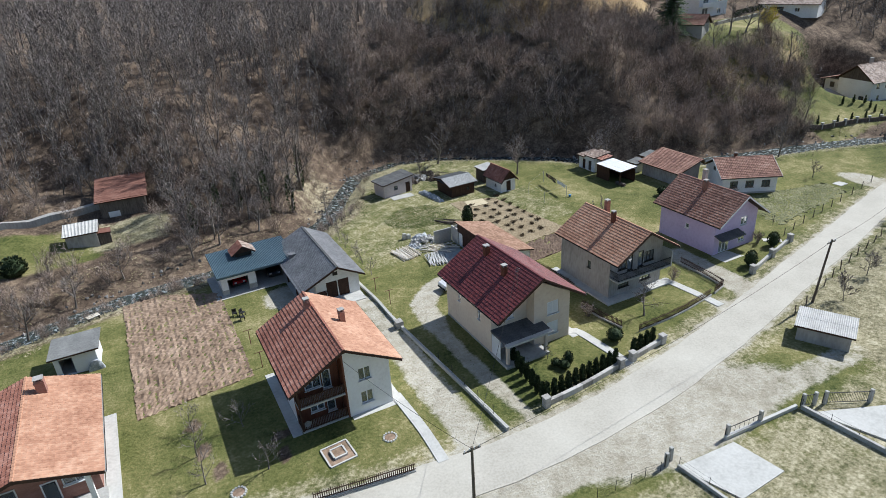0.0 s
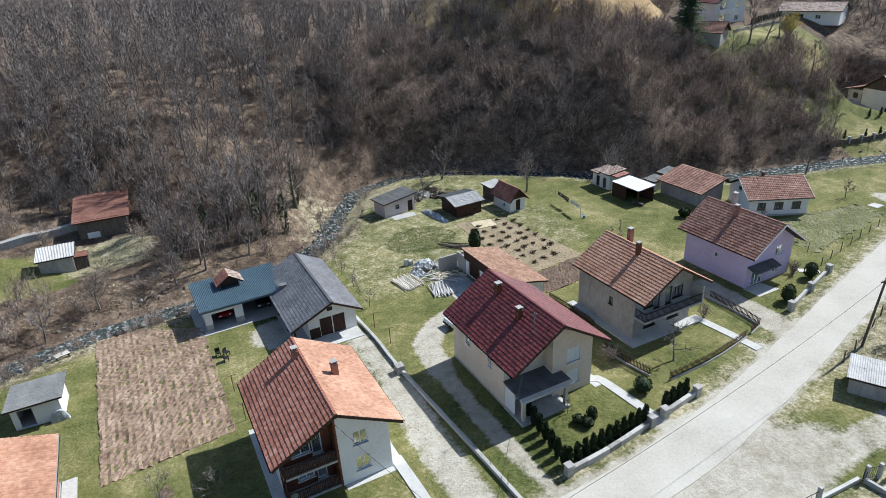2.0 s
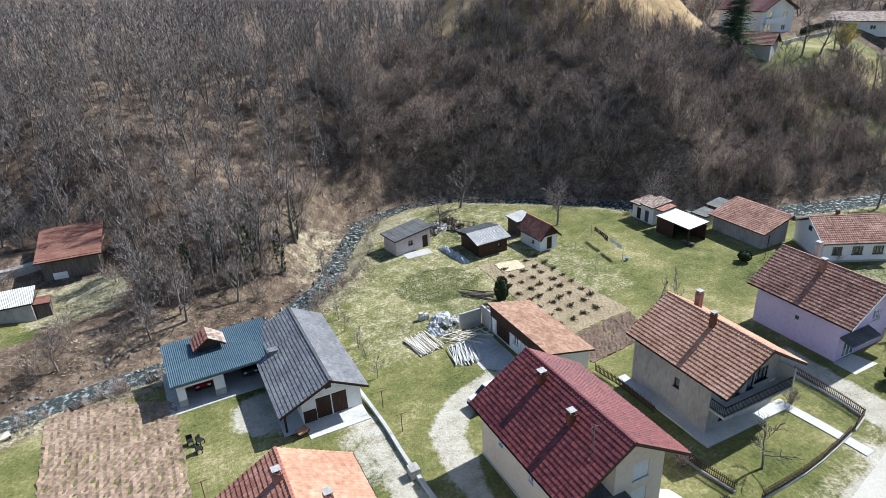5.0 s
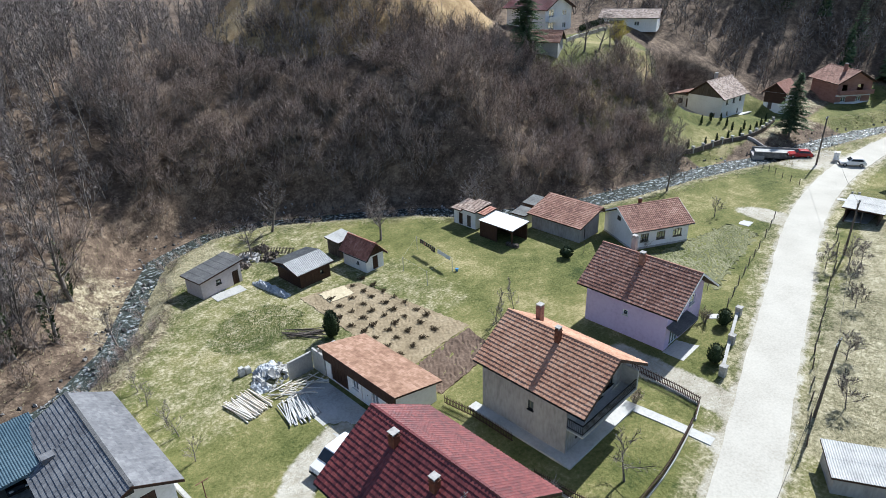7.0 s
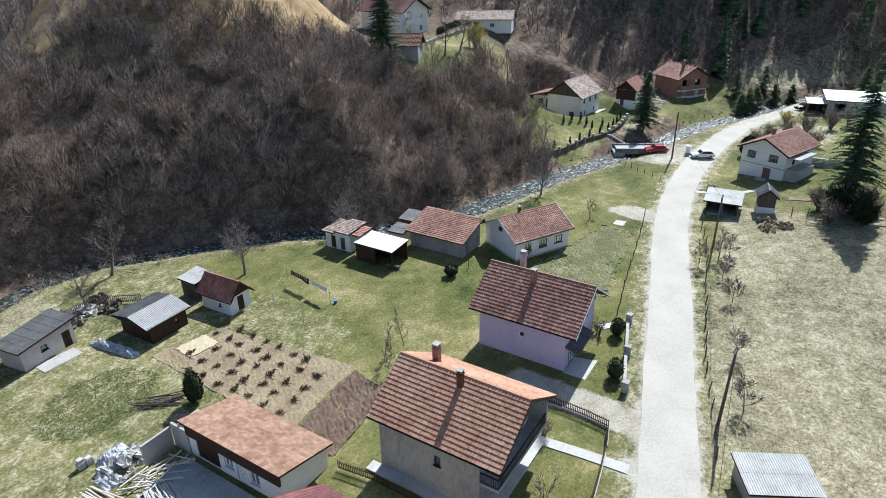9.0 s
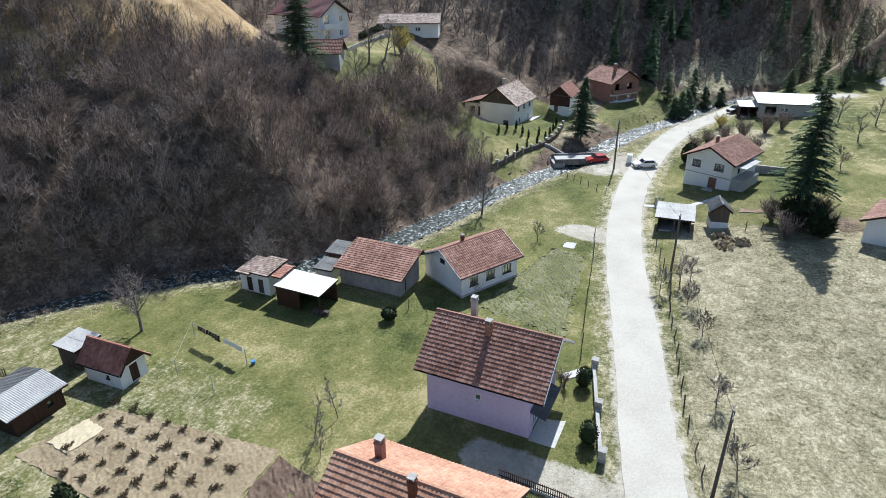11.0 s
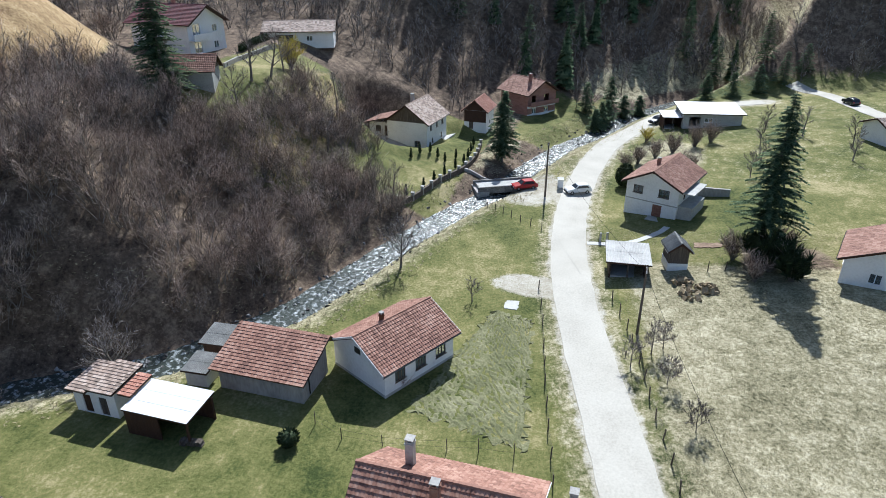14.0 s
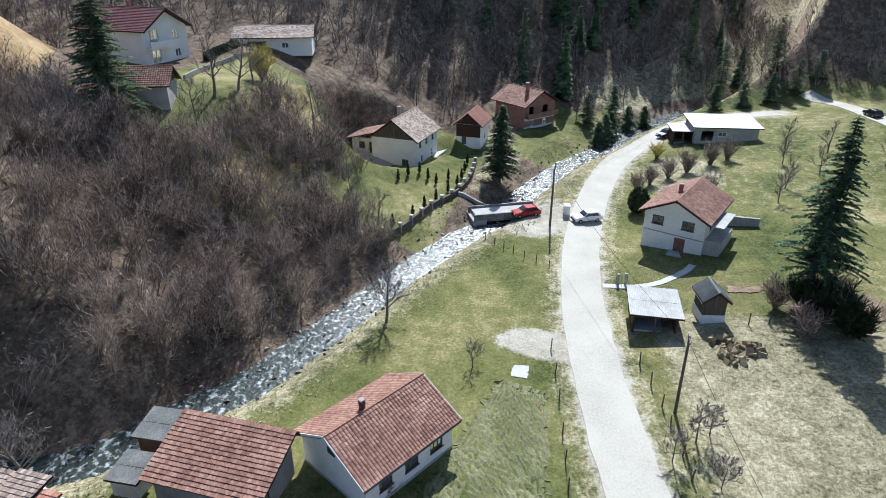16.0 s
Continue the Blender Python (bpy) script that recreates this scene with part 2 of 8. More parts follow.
def ground_mat():
    """Lawn that turns to leaf litter, dry pasture and gravel by the land-use layer."""
    m = bpy.data.materials.new("ground")
    m.use_nodes = True
    nt = m.node_tree
    N, L = nt.nodes, nt.links
    b = N["Principled BSDF"]
    b.inputs["Roughness"].default_value, b.inputs["Specular IOR Level"].default_value = 0.95, 0.15
    pos = N.new("ShaderNodeNewGeometry").outputs["Position"]
    use = N.new("ShaderNodeVertexColor")
    use.layer_name = "land_use"
    sep = N.new("ShaderNodeSeparateColor")
    L.new(use.outputs["Color"], sep.inputs[0])

    def noise_tex(scale, detail=6):
        t = N.new("ShaderNodeTexNoise")
        t.inputs["Scale"].default_value, t.inputs["Detail"].default_value = scale, detail
        t.inputs["Roughness"].default_value = 0.68
        L.new(pos, t.inputs["Vector"])
        return t.outputs["Fac"]

    a, c, d = noise_tex(0.09, 5), noise_tex(0.7, 6), noise_tex(3.2, 8)

    def mixed(weights):
        out = None
        for s, w in weights:
            k = N.new("ShaderNodeMath")
            k.operation = "MULTIPLY"
            k.inputs[1].default_value = w
            L.new(s, k.inputs[0])
            if out is None:
                out = k.outputs[0]
            else:
                p = N.new("ShaderNodeMath")
                L.new(out, p.inputs[0])
                L.new(k.outputs[0], p.inputs[1])
                out = p.outputs[0]
        return out

    def ramp(f, cols, lo=0.36, hi=0.64):
        r = N.new("ShaderNodeValToRGB")
        el = r.color_ramp.elements
        while len(el) < len(cols):
            el.new(0.5)
        for i, q in enumerate(cols):
            el[i].position, el[i].color = lo + (hi - lo) * i / (len(cols) - 1), (*q, 1)
        L.new(f, r.inputs["Fac"])
        return r.outputs["Color"]

    lawn = ramp(mixed([(a, 0.52), (c, 0.18), (d, 0.3)]), [(0.042, 0.058, 0.016), (0.11, 0.119, 0.036), (0.185, 0.176, 0.066), (0.35, 0.3, 0.155)], 0.39, 0.61)
    litter = ramp(mixed([(a, 0.25), (c, 0.4), (d, 0.35)]), [(0.04, 0.028, 0.02), (0.125, 0.09, 0.064), (0.3, 0.225, 0.155)], 0.39, 0.61)
    dry = ramp(mixed([(a, 0.22), (c, 0.33), (d, 0.45)]), [(0.085, 0.08, 0.042), (0.28, 0.25, 0.15), (0.52, 0.465, 0.32)], 0.39, 0.6)
    gravel = ramp(mixed([(a, 0.3), (c, 0.4), (d, 0.3)]), [(0.25, 0.22, 0.155), (0.41, 0.375, 0.3), (0.55, 0.52, 0.445)])
    straw = ramp(mixed([(a, 0.3), (c, 0.3), (d, 0.4)]), [(0.16, 0.1, 0.05), (0.34, 0.235, 0.12), (0.52, 0.4, 0.23)], 0.39, 0.61)
    col = lawn
    for source, layer in ((sep.outputs[0], litter), (sep.outputs[1], dry), (use.outputs["Alpha"], straw), (sep.outputs[2], gravel)):
        # ragged border between one cover and the next
        e = N.new("ShaderNodeMath")
        e.operation = "MULTIPLY_ADD"
        e.inputs[1].default_value, e.inputs[2].default_value = 1.2, -0.6
        L.new(mixed([(c, 0.6), (d, 0.4)]), e.inputs[0])
        s = N.new("ShaderNodeMath")
        L.new(source, s.inputs[0])
        L.new(e.outputs[0], s.inputs[1])
        st = N.new("ShaderNodeMapRange")
        st.interpolation_type = "SMOOTHSTEP"
        st.inputs["From Min"].default_value, st.inputs["From Max"].default_value = 0.32, 0.68
        L.new(s.outputs[0], st.inputs["Value"])
        mx = N.new("ShaderNodeMix")
        mx.data_type = "RGBA"
        L.new(st.outputs[0], mx.inputs["Factor"])
        L.new(col, mx.inputs["A"])
        L.new(layer, mx.inputs["B"])
        col = mx.outputs["Result"]
    L.new(col, b.inputs["Base Color"])
    bp = N.new("ShaderNodeBump")
    bp.inputs["Strength"].default_value, bp.inputs["Distance"].default_value = 0.85, 0.22
    L.new(mixed([(c, 0.5), (d, 0.5)]), bp.inputs["Height"])
    L.new(bp.outputs["Normal"], b.inputs["Normal"])
    return m


def water_mat():
    m = bpy.data.materials.new("stream_water")
    m.use_nodes = True
    nt = m.node_tree
    N, L = nt.nodes, nt.links
    b = N["Principled BSDF"]
    pos = N.new("ShaderNodeNewGeometry").outputs["Position"]
    t, u = N.new("ShaderNodeTexNoise"), N.new("ShaderNodeTexNoise")
    t.inputs["Scale"].default_value, t.inputs["Detail"].default_value = 1.7, 8
    t.inputs["Roughness"].default_value = 0.65
    u.inputs["Scale"].default_value, u.inputs["Detail"].default_value = 3.0, 6
    L.new(pos, t.inputs["Vector"])
    L.new(pos, u.inputs["Vector"])
    r = N.new("ShaderNodeValToRGB")
    r.color_ramp.elements[0].position, r.color_ramp.elements[0].color = 0.52, (0.045, 0.055, 0.048, 1)
    r.color_ramp.elements[1].position, r.color_ramp.elements[1].color = 0.72, (0.66, 0.7, 0.72, 1)
    L.new(t.outputs["Fac"], r.inputs["Fac"])
    L.new(r.outputs["Color"], b.inputs["Base Color"])
    b.inputs["Roughness"].default_value = 0.22
    bp = N.new("ShaderNodeBump")
    bp.inputs["Strength"].default_value, bp.inputs["Distance"].default_value = 0.6, 0.15
    L.new(u.outputs["Fac"], bp.inputs["Height"])
    L.new(bp.outputs["Normal"], b.inputs["Normal"])
    return m


GROUND, WATER = ground_mat(), water_mat()


# ---------- building helpers ----------
class Geo:
    """Collects vertices and faces for one mesh."""

    def __init__(self):
        self.v, self.f = [], []

    def add(self, vs, fs):
        o = len(self.v)
        self.v += [tuple(p) for p in vs]
        self.f += [tuple(i + o for i in q) for q in fs]
        return self

    def box(self, x0, y0, z0, x1, y1, z1):
        return self.add([(x0, y0, z0), (x1, y0, z0), (x1, y1, z0), (x0, y1, z0), (x0, y0, z1), (x1, y0, z1), (x1, y1, z1), (x0, y1, z1)],
                        [(0, 3, 2, 1), (4, 5, 6, 7), (0, 1, 5, 4), (1, 2, 6, 5), (2, 3, 7, 6), (3, 0, 4, 7)])

    def hexa(self, bottom, top):
        return self.add(list(bottom) + list(top), [(0, 3, 2, 1), (4, 5, 6, 7), (0, 1, 5, 4), (1, 2, 6, 5), (2, 3, 7, 6), (3, 0, 4, 7)])

    def tube(self, p0, p1, r0, r1=None, n=6, caps=True):
        r1 = r0 if r1 is None else r1
        p0, p1 = Vector(p0), Vector(p1)
        q = (p1 - p0).to_track_quat("Z", "Y")
        ring = lambda p, r: [p + q @ Vector((r * math.cos(2 * math.pi * k / n), r * math.sin(2 * math.pi * k / n), 0)) for k in range(n)]
        fs = [(k, (k + 1) % n, n + (k + 1) % n, n + k) for k in range(n)]
        if caps:
            fs += [tuple(range(n - 1, -1, -1)), tuple(range(n, 2 * n))]
        return self.add(ring(p0, r0) + ring(p1, r1), fs)

    def beam(self, p0, p1, w, h):
        """A squared bar from p0 to p1."""
        p0, p1 = Vector(p0), Vector(p1)
        q = (p1 - p0).to_track_quat("Z", "Y")
        c = [q @ Vector((sx * w / 2, sy * h / 2, 0)) for sx, sy in ((-1, -1), (1, -1), (1, 1), (-1, 1))]
        return self.hexa([p0 + k for k in c], [p1 + k for k in c])

    def mesh(self, name):
        me = bpy.data.meshes.new(name)
        me.from_pydata(self.v, [], self.f)
        me.update()
        return me


def part(name, geo, material, parent, label="", smooth=False):
    me = geo.mesh(name) if isinstance(geo, Geo) else geo
    if not me.materials:
        me.materials.append(material)
    if smooth:
        me.polygons.foreach_set("use_smooth", [True] * len(me.polygons))
    ob = new(name, me)
    ob.parent = parent
    return tagged(ob, label)


def thing(name, x, y, z=0.0, rz=0.0, label="", category="", group="", kind=""):
    ob = new(name)
    ob.matrix_basis = pose(x, y, z, 0, 0, rz)
    return tagged(ob, label, category, group, kind)


def single(name, geo, material, label, category, kind="", group="", smooth=False):
    me = geo.mesh(name) if isinstance(geo, Geo) else geo
    me.materials.append(material)
    if smooth:
        me.polygons.foreach_set("use_smooth", [True] * len(me.polygons))
    return tagged(new(name, me), label, category, group, kind)


def tri_mesh(name, V, F):
    """A mesh from arrays of vertices and triangles."""
    me = bpy.data.meshes.new(name)
    me.vertices.add(len(V))
    me.vertices.foreach_set("co", V.astype(np.float32).ravel())
    me.loops.add(F.size)
    me.loops.foreach_set("vertex_index", F.astype(np.int32).ravel())
    me.polygons.add(len(F))
    me.polygons.foreach_set("loop_start", np.arange(0, F.size, 3, dtype=np.int32))
    me.update(calc_edges=True)
    return me


# ---------- the land ----------
RIVER = [(-160, 40), (-60, 66), (-18.7, 77.4), (-6, 81.5), (6, 82.6), (17.5, 85.6), (24.5, 91.5), (30, 100.5), (36, 109), (45, 112), (54, 110), (66, 101), (73, 95),
         (80.5, 84), (92, 77), (103, 73.8), (114, 71), (127, 66.5), (134, 63.3), (147, 60.2), (163, 55.5), (174, 50), (190, 44), (210, 32), (232, 8), (260, -6), (420, -40)]
ROAD = [(-80, 41), (-20, 37.5), (0, 34.5), (12, 32.4), (24, 31.3), (38, 32.4), (52, 35.2), (66, 38.7), (80, 42.0), (95, 45.8), (109, 48.5), (120, 49.7), (133, 50), (148, 49), (165, 46), (182, 38.6), (191, 32.5), (196, 24), (198, 14)]
# heights above the stream along its far side: distance from the water, by place along the valley
BANK_D = [0, 2.5, 6, 12, 20, 32, 50, 80, 150, 320, 900]
BANK = {
    -120: [-1.3, -1, 0.9, 1.3, 1.8, 4, 9, 16, 30, 60, 120],
    0: [-1.3, -1, 0.9, 1.4, 1.9, 4.5, 11, 19, 27, 45, 110],
    24: [-1.3, -1, 1.2, 2.5, 6, 13, 18, 20, 22, 12, 90],
    46: [-1.3, -0.8, 8, 14, 18.5, 21, 22, 22, 20, 12, 90],
    62: [-1.3, -0.8, 5.5, 11, 17, 20.5, 22, 22, 20, 12, 90],
    75: [-1.3, -0.9, 7.5, 14.5, 18.5, 20, 19.5, 20.5, 19, 12, 95],
    92: [-1.3, -1, 1.5, 4.5, 9, 13.5, 17.5, 19.5, 19, 18, 100],
    117: [-1.3, -1, 1.2, 4, 9.5, 18.3, 19.5, 22, 26, 30, 110],
    131: [-1.3, -1, 0.6, 1.0, 4.0, 15, 18.6, 19.5, 25, 50, 130],
    150: [-1.3, -1, 0.5, 0.7, 0.9, 6.0, 17, 18.5, 60, 110, 170],
    178: [-1.3, -1, 0.4, 0.8, 1.2, 3.5, 16, 46, 95, 130, 190],
    230: [-1.3, -1, 0.6, 4, 11, 24, 44, 70, 110, 140, 200],
}


def along(X, Y, line):
    """Distance to a polyline, the side (+1: its left) and the nearest place's x."""
    best = np.full(X.shape, 1e9)
    side, px = np.zeros(X.shape), np.zeros(X.shape)
    for (ax, ay), (bx, by) in zip(line, line[1:]):
        dx, dy = bx - ax, by - ay
        t = np.clip(((X - ax) * dx + (Y - ay) * dy) / (dx * dx + dy * dy), 0, 1)
        qx, qy = ax + t * dx, ay + t * dy
        d = np.hypot(X - qx, Y - qy)
        k = d < best
        best = np.where(k, d, best)
        side = np.where(k, np.sign(dx * (Y - ay) - dy * (X - ax)), side)
        px = np.where(k, qx, px)
    return best, side, px


def smooth01(a, b, v):
    t = np.clip((v - a) / (b - a), 0, 1)
    return t * t * (3 - 2 * t)


def ripple(X, Y, w):
    return (np.sin(X / w + 1.3 * np.sin(Y / w * 0.7)) + np.sin(Y / w * 1.1 + 0.9 * np.sin(X / w * 0.6 + 2)) + np.sin((X + Y) / w * 1.7 + 1)) / 3


PAD_Z = 0.9


def hill(X, Y):
    """Dome above the scrub: 0 at its top, 1 at its foot."""
    return np.hypot((X - 100) / 34, (Y - 142) / 26)


def height(X, Y):
    X, Y = np.asarray(X, float), np.asarray(Y, float)
    d, side, px = along(X, Y, RIVER)
    xs = sorted(BANK)
    table = np.array([BANK[x] for x in xs], float)
    # the far bank, blended between the stream's stretches so that its bends leave no cliffs
    north, weight = np.zeros(X.shape), np.zeros(X.shape)
    for a, b in zip(RIVER, RIVER[1:]):
        di, _, qx = along(X, Y, [a, b])
        w = np.exp(-np.minimum((di - d) / (0.4 + 0.1 * d), 60))
        k = np.clip(np.searchsorted(xs, qx) - 1, 0, len(xs) - 2)
        f = np.clip((qx - np.array(xs)[k]) / (np.array(xs)[k + 1] - np.array(xs)[k]), 0, 1)
        z = np.zeros(X.shape)
        for n in range(len(xs) - 1):
            m = k == n
            if m.any():
                z[m] = (1 - f[m]) * np.interp(di[m], BANK_D, table[n]) + f[m] * np.interp(di[m], BANK_D, table[n + 1])
        north += w * z
        weight += w
    north = north / weight
    north += np.where(d > 6, 1, 0) * smooth01(6, 20, d) * (0.8 * ripple(X, Y, 4.3) + 0.5 * ripple(Y, X, 1.9)) * (1 - 0.85 * smooth01(108, 114, X) * smooth01(92, 97, Y) * (1 - smooth01(170, 175, X)))
    north += 10.0 * (1 - smooth01(0.6, 1.12, hill(X, Y)))
    east = smooth01(70, 105, X)
    rise = np.clip(43.5 - Y, 0, 60) * 0.1 * east + smooth01(206, 275, X) * 55
    south = rise + 0.06 * ripple(X, Y, 5.0) * smooth01(3, 8, d)
    south += smooth01(40, 300, -Y) * 20
    bed = -1.3 + (smooth01(1.8, 5.5, d)) * 1.3
    south = np.where(d < 5.5, np.minimum(bed + rise * smooth01(2, 6, d), bed + rise), south)
    pad = 1 - smooth01(0.75, 1.25, np.hypot((X - 151.5) / 12, (Y - 86.5) / 9))
    north = north * (1 - pad) + PAD_Z * pad
    return np.where(side > 0, north, south)


def hz(x, y):
    return float(height(np.array([x]), np.array([y]))[0])


def grid_lines(a, b, step, far):
    core = list(np.arange(a, b + 0.01, step))
    lo, hi, s = [], [], step
    while (lo[-1] if lo else a) > far[0]:
        s *= 1.25
        lo.append((lo[-1] if lo else a) - s)
    s = step
    while (hi[-1] if hi else b) < far[1]:
        s *= 1.25
        hi.append((hi[-1] if hi else b) + s)
    return np.array(lo[::-1] + core + hi)


def in_box(X, Y, x0, x1, y0, y1, soft=1.0):
    return smooth01(x0 - soft, x0 + soft, X) * (1 - smooth01(x1 - soft, x1 + soft, X)) * smooth01(y0 - soft, y0 + soft, Y) * (1 - smooth01(y1 - soft, y1 + soft, Y))


def blob(X, Y, cx, cy, rx, ry):
    return 1 - smooth01(0.6, 1.25, np.hypot((X - cx) / rx, (Y - cy) / ry))


# gravel drives: centre line and half width
DRIVES = [([(19.4, 32.8), (19.4, 44), (19.8, 52)], 1.7), ([(19.8, 52), (20.0, 56), (20.0, 62)], 1.1),
          ([(24.9, 33.6), (24.6, 40), (24.4, 46), (24.6, 53)], 0.8), ([(24.6, 52), (25.6, 57.4), (28.6, 59.8), (33, 61.4)], 1.6),
          ([(58.0, 36.4), (58.4, 39), (58.6, 46), (58.6, 50)], 2.0), ([(53.6, 37.0), (53.0, 39.5)], 1.0), ([(38.0, 33.5), (37.4, 35.5)], 0.8)]


def build_ground():
    gx, gy = grid_lines(-40, 290, 1.0, (-1500, 2200)), grid_lines(-30, 165, 1.0, (-1200, 2200))
    X, Y = np.meshgrid(gx, gy)
    Z = height(X, Y)
    nx, ny = len(gx), len(gy)
    V = np.stack([X, Y, Z], -1).reshape(-1, 3)
    i = np.arange(nx * ny).reshape(ny, nx)
    q = np.stack([i[:-1, :-1], i[:-1, 1:], i[1:, 1:], i[1:, :-1]], -1).reshape(-1, 4)
    F = np.concatenate([q[:, [0, 1, 2]], q[:, [0, 2, 3]]])
    me = tri_mesh("ground", V, F)
    d, side, px = along(X, Y, RIVER)
    dr, _, _ = along(X, Y, ROAD)
    north = side > 0
    garden = np.maximum(in_box(X, Y, 121, 165, 69, 84, 1.5), in_box(X, Y, 113, 150, 98, 110, 2))
    garden = np.maximum(garden, in_box(X, Y, 160, 200, 48, 66, 3))
    meadow = in_box(X, Y, -80, -7, 91, 102, 2)
    shoulder = 1 - smooth01(0.85, 1.1, hill(X, Y))
    bank_grass = in_box(X, Y, 108, 152, 84, 97, 4)
    litter = np.where(north, smooth01(0, 0.5, d) * (1 - np.maximum(garden, meadow)) * (1 - shoulder) * (1 - 0.8 * bank_grass), 0)
    litter = np.maximum(litter, smooth01(205, 225, X))
    litter = np.maximum(litter, smooth01(186, 202, X) * smooth01(46, 54, Y))
    litter = np.maximum(litter, 0.8 * blob(X, Y, 112, 24, 7, 6))
    dry = np.where(north, 0.3 * bank_grass + 0.75 * in_box(X, Y, -9, 3, 93, 101, 2), 0)
    dry = np.maximum(dry, np.where(north, 0, 1 - smooth01(4, 9, d)) * 0.62)
    dry = np.maximum(dry, 0.86 * in_box(X, Y, 56, 112, 8, 35 + 0.14 * (X - 60), 2.5))
    dry = np.maximum(dry, 0.62 * in_box(X, Y, 24, 60, 8, 24, 2))
    dry = np.maximum(dry, np.where(north, 0.6 * smooth01(3, 7, d) * (1 - smooth01(16, 24, d)) * smooth01(112, 124, X), 0) * (1 - garden))
    litter = np.maximum(litter, np.where(north, 0, (1 - smooth01(4.5, 8, d)) * (1 - smooth01(26, 34, px))) * 0.9)
    dry = np.maximum(dry, 0.45 * in_box(X, Y, 20, 60, 66, 108, 5))
    dry = np.maximum(dry, 0.9 * in_box(X, Y, 30, 44, 96, 111, 3) * (1 - north))
    dry = np.maximum(dry, 0.55 * (1 - smooth01(3.0, 6.5, dr)))
    dry = np.maximum(dry, 0.34 * in_box(X, Y, 138, 200, -20, 40, 5))
    dry = np.maximum(dry, 0.8 * blob(X, Y, 156, 36, 12, 7))
    gravel = (1 - smooth01(2.3, 3.4, dr)) * 0.7
    apron = np.maximum(blob(X, Y, 36, 27.6, 13, 4.2), blob(X, Y, 24, 29, 9, 3))
    apron = np.maximum(apron, in_box(X, Y, 40, 90, 24.6, 27.6, 0.6) * (1 - smooth01(54, 64, X)) * 0.62)
    gravel = np.maximum(gravel, apron)
    gravel = np.maximum(gravel, 0.8 * blob(X, Y, 103, 51.5, 3, 6))
    gravel = np.maximum(gravel, 0.75 * blob(X, Y, 135, 57, 9, 6))
    gravel = np.maximum(gravel, 0.9 * blob(X, Y, 12.5, 67.5, 3.2, 3.6))
    gravel = np.maximum(gravel, 0.55 * in_box(X, Y, 16.5, 21, 54, 62, 1.2))
    for line, half in DRIVES:
        gravel = np.maximum(gravel, 0.82 * (1 - smooth01(half * 0.55, half * 1.35, along(X, Y, line)[0])))
    for x, y, r in ((-1.2, 49.2, 0.9), (-0.8, 45.6, 0.9), (0, 42.4, 1.0), (5.5, 44.0, 0.9), (5, 41.5, 0.9)):
        litter = np.maximum(litter, 1.2 * blob(X, Y, x, y, r, r))
    lay = me.color_attributes.new("land_use", "FLOAT_COLOR", "POINT")
    straw = np.where(north, 1.3 * shoulder + 0.5 * bank_grass, 0)
    col = np.stack([litter, dry, gravel, straw], -1).reshape(-1)
    lay.data.foreach_set("color", np.clip(col, 0, 1).astype(np.float32))
    me.polygons.foreach_set("use_smooth", [True] * len(me.polygons))
    return single("ground", me, GROUND, "uneven early spring lawn, dry pasture and leaf littered hillside", "ground", "structure")


def resample(pts, step):
    pts = [Vector(p) for p in pts]
    out = []
    n = len(pts)
    for i in range(n - 1):
        p0, p1, p2, p3 = pts[max(0, i - 1)], pts[i], pts[i + 1], pts[min(n - 1, i + 2)]
        k = max(1, int((p2 - p1).length / step))
        for j in range(k):
            t = j / k
            out.append(0.5 * ((2 * p1) + (p2 - p0) * t + (2 * p0 - 5 * p1 + 4 * p2 - p3) * t * t + (3 * p1 - p0 - 3 * p2 + p3) * t ** 3))
    out.append(pts[-1])
    return out


def strip(pts, width, lift, step=1.5, across=4, rag=0.0, thick=0.12, seed=1, level=False):
    """A ribbon that lies on the land, with ragged edges and a skirt."""
    rnd = random.Random(seed)
    c = resample(pts, step)
    g = Geo()
    n = across
    w0 = width if callable(width) else (lambda t: width)
    cols = n + 1
    X, Y, rows = [], [], []
    for i, p in enumerate(c):
        a, b = c[max(0, i - 1)], c[min(len(c) - 1, i + 1)]
        d = (b - a).normalized()
        s = Vector((-d.y, d.x))
        w = w0(i / (len(c) - 1)) / 2
        l, r = w + rnd.uniform(-rag, rag), w + rnd.uniform(-rag, rag)
        for j in range(cols):
            q = p + s * (l - (l + r) * j / n)
            rows.append((q.x, q.y))
    A = np.array(rows)
    Z = height(A[:, 0], A[:, 1])
    if level:
        Z = np.repeat(Z.reshape(-1, cols).min(1), cols)
    for (x, y), z in zip(rows, Z):
        g.v.append((x, y, z + (lift(x) if callable(lift) else lift)))
    top = len(g.v)
    for (x, y), z in zip(rows, Z):
        g.v.append((x, y, z - thick))
    for i in range(len(c) - 1):
        for j in range(n):
            k = i * cols + j
            g.f.append((k, k + cols, k + cols + 1, k + 1))
        for k in (i * cols, i * cols + n):
            g.f.append((k, k + top, k + cols + top, k + cols))
    return g


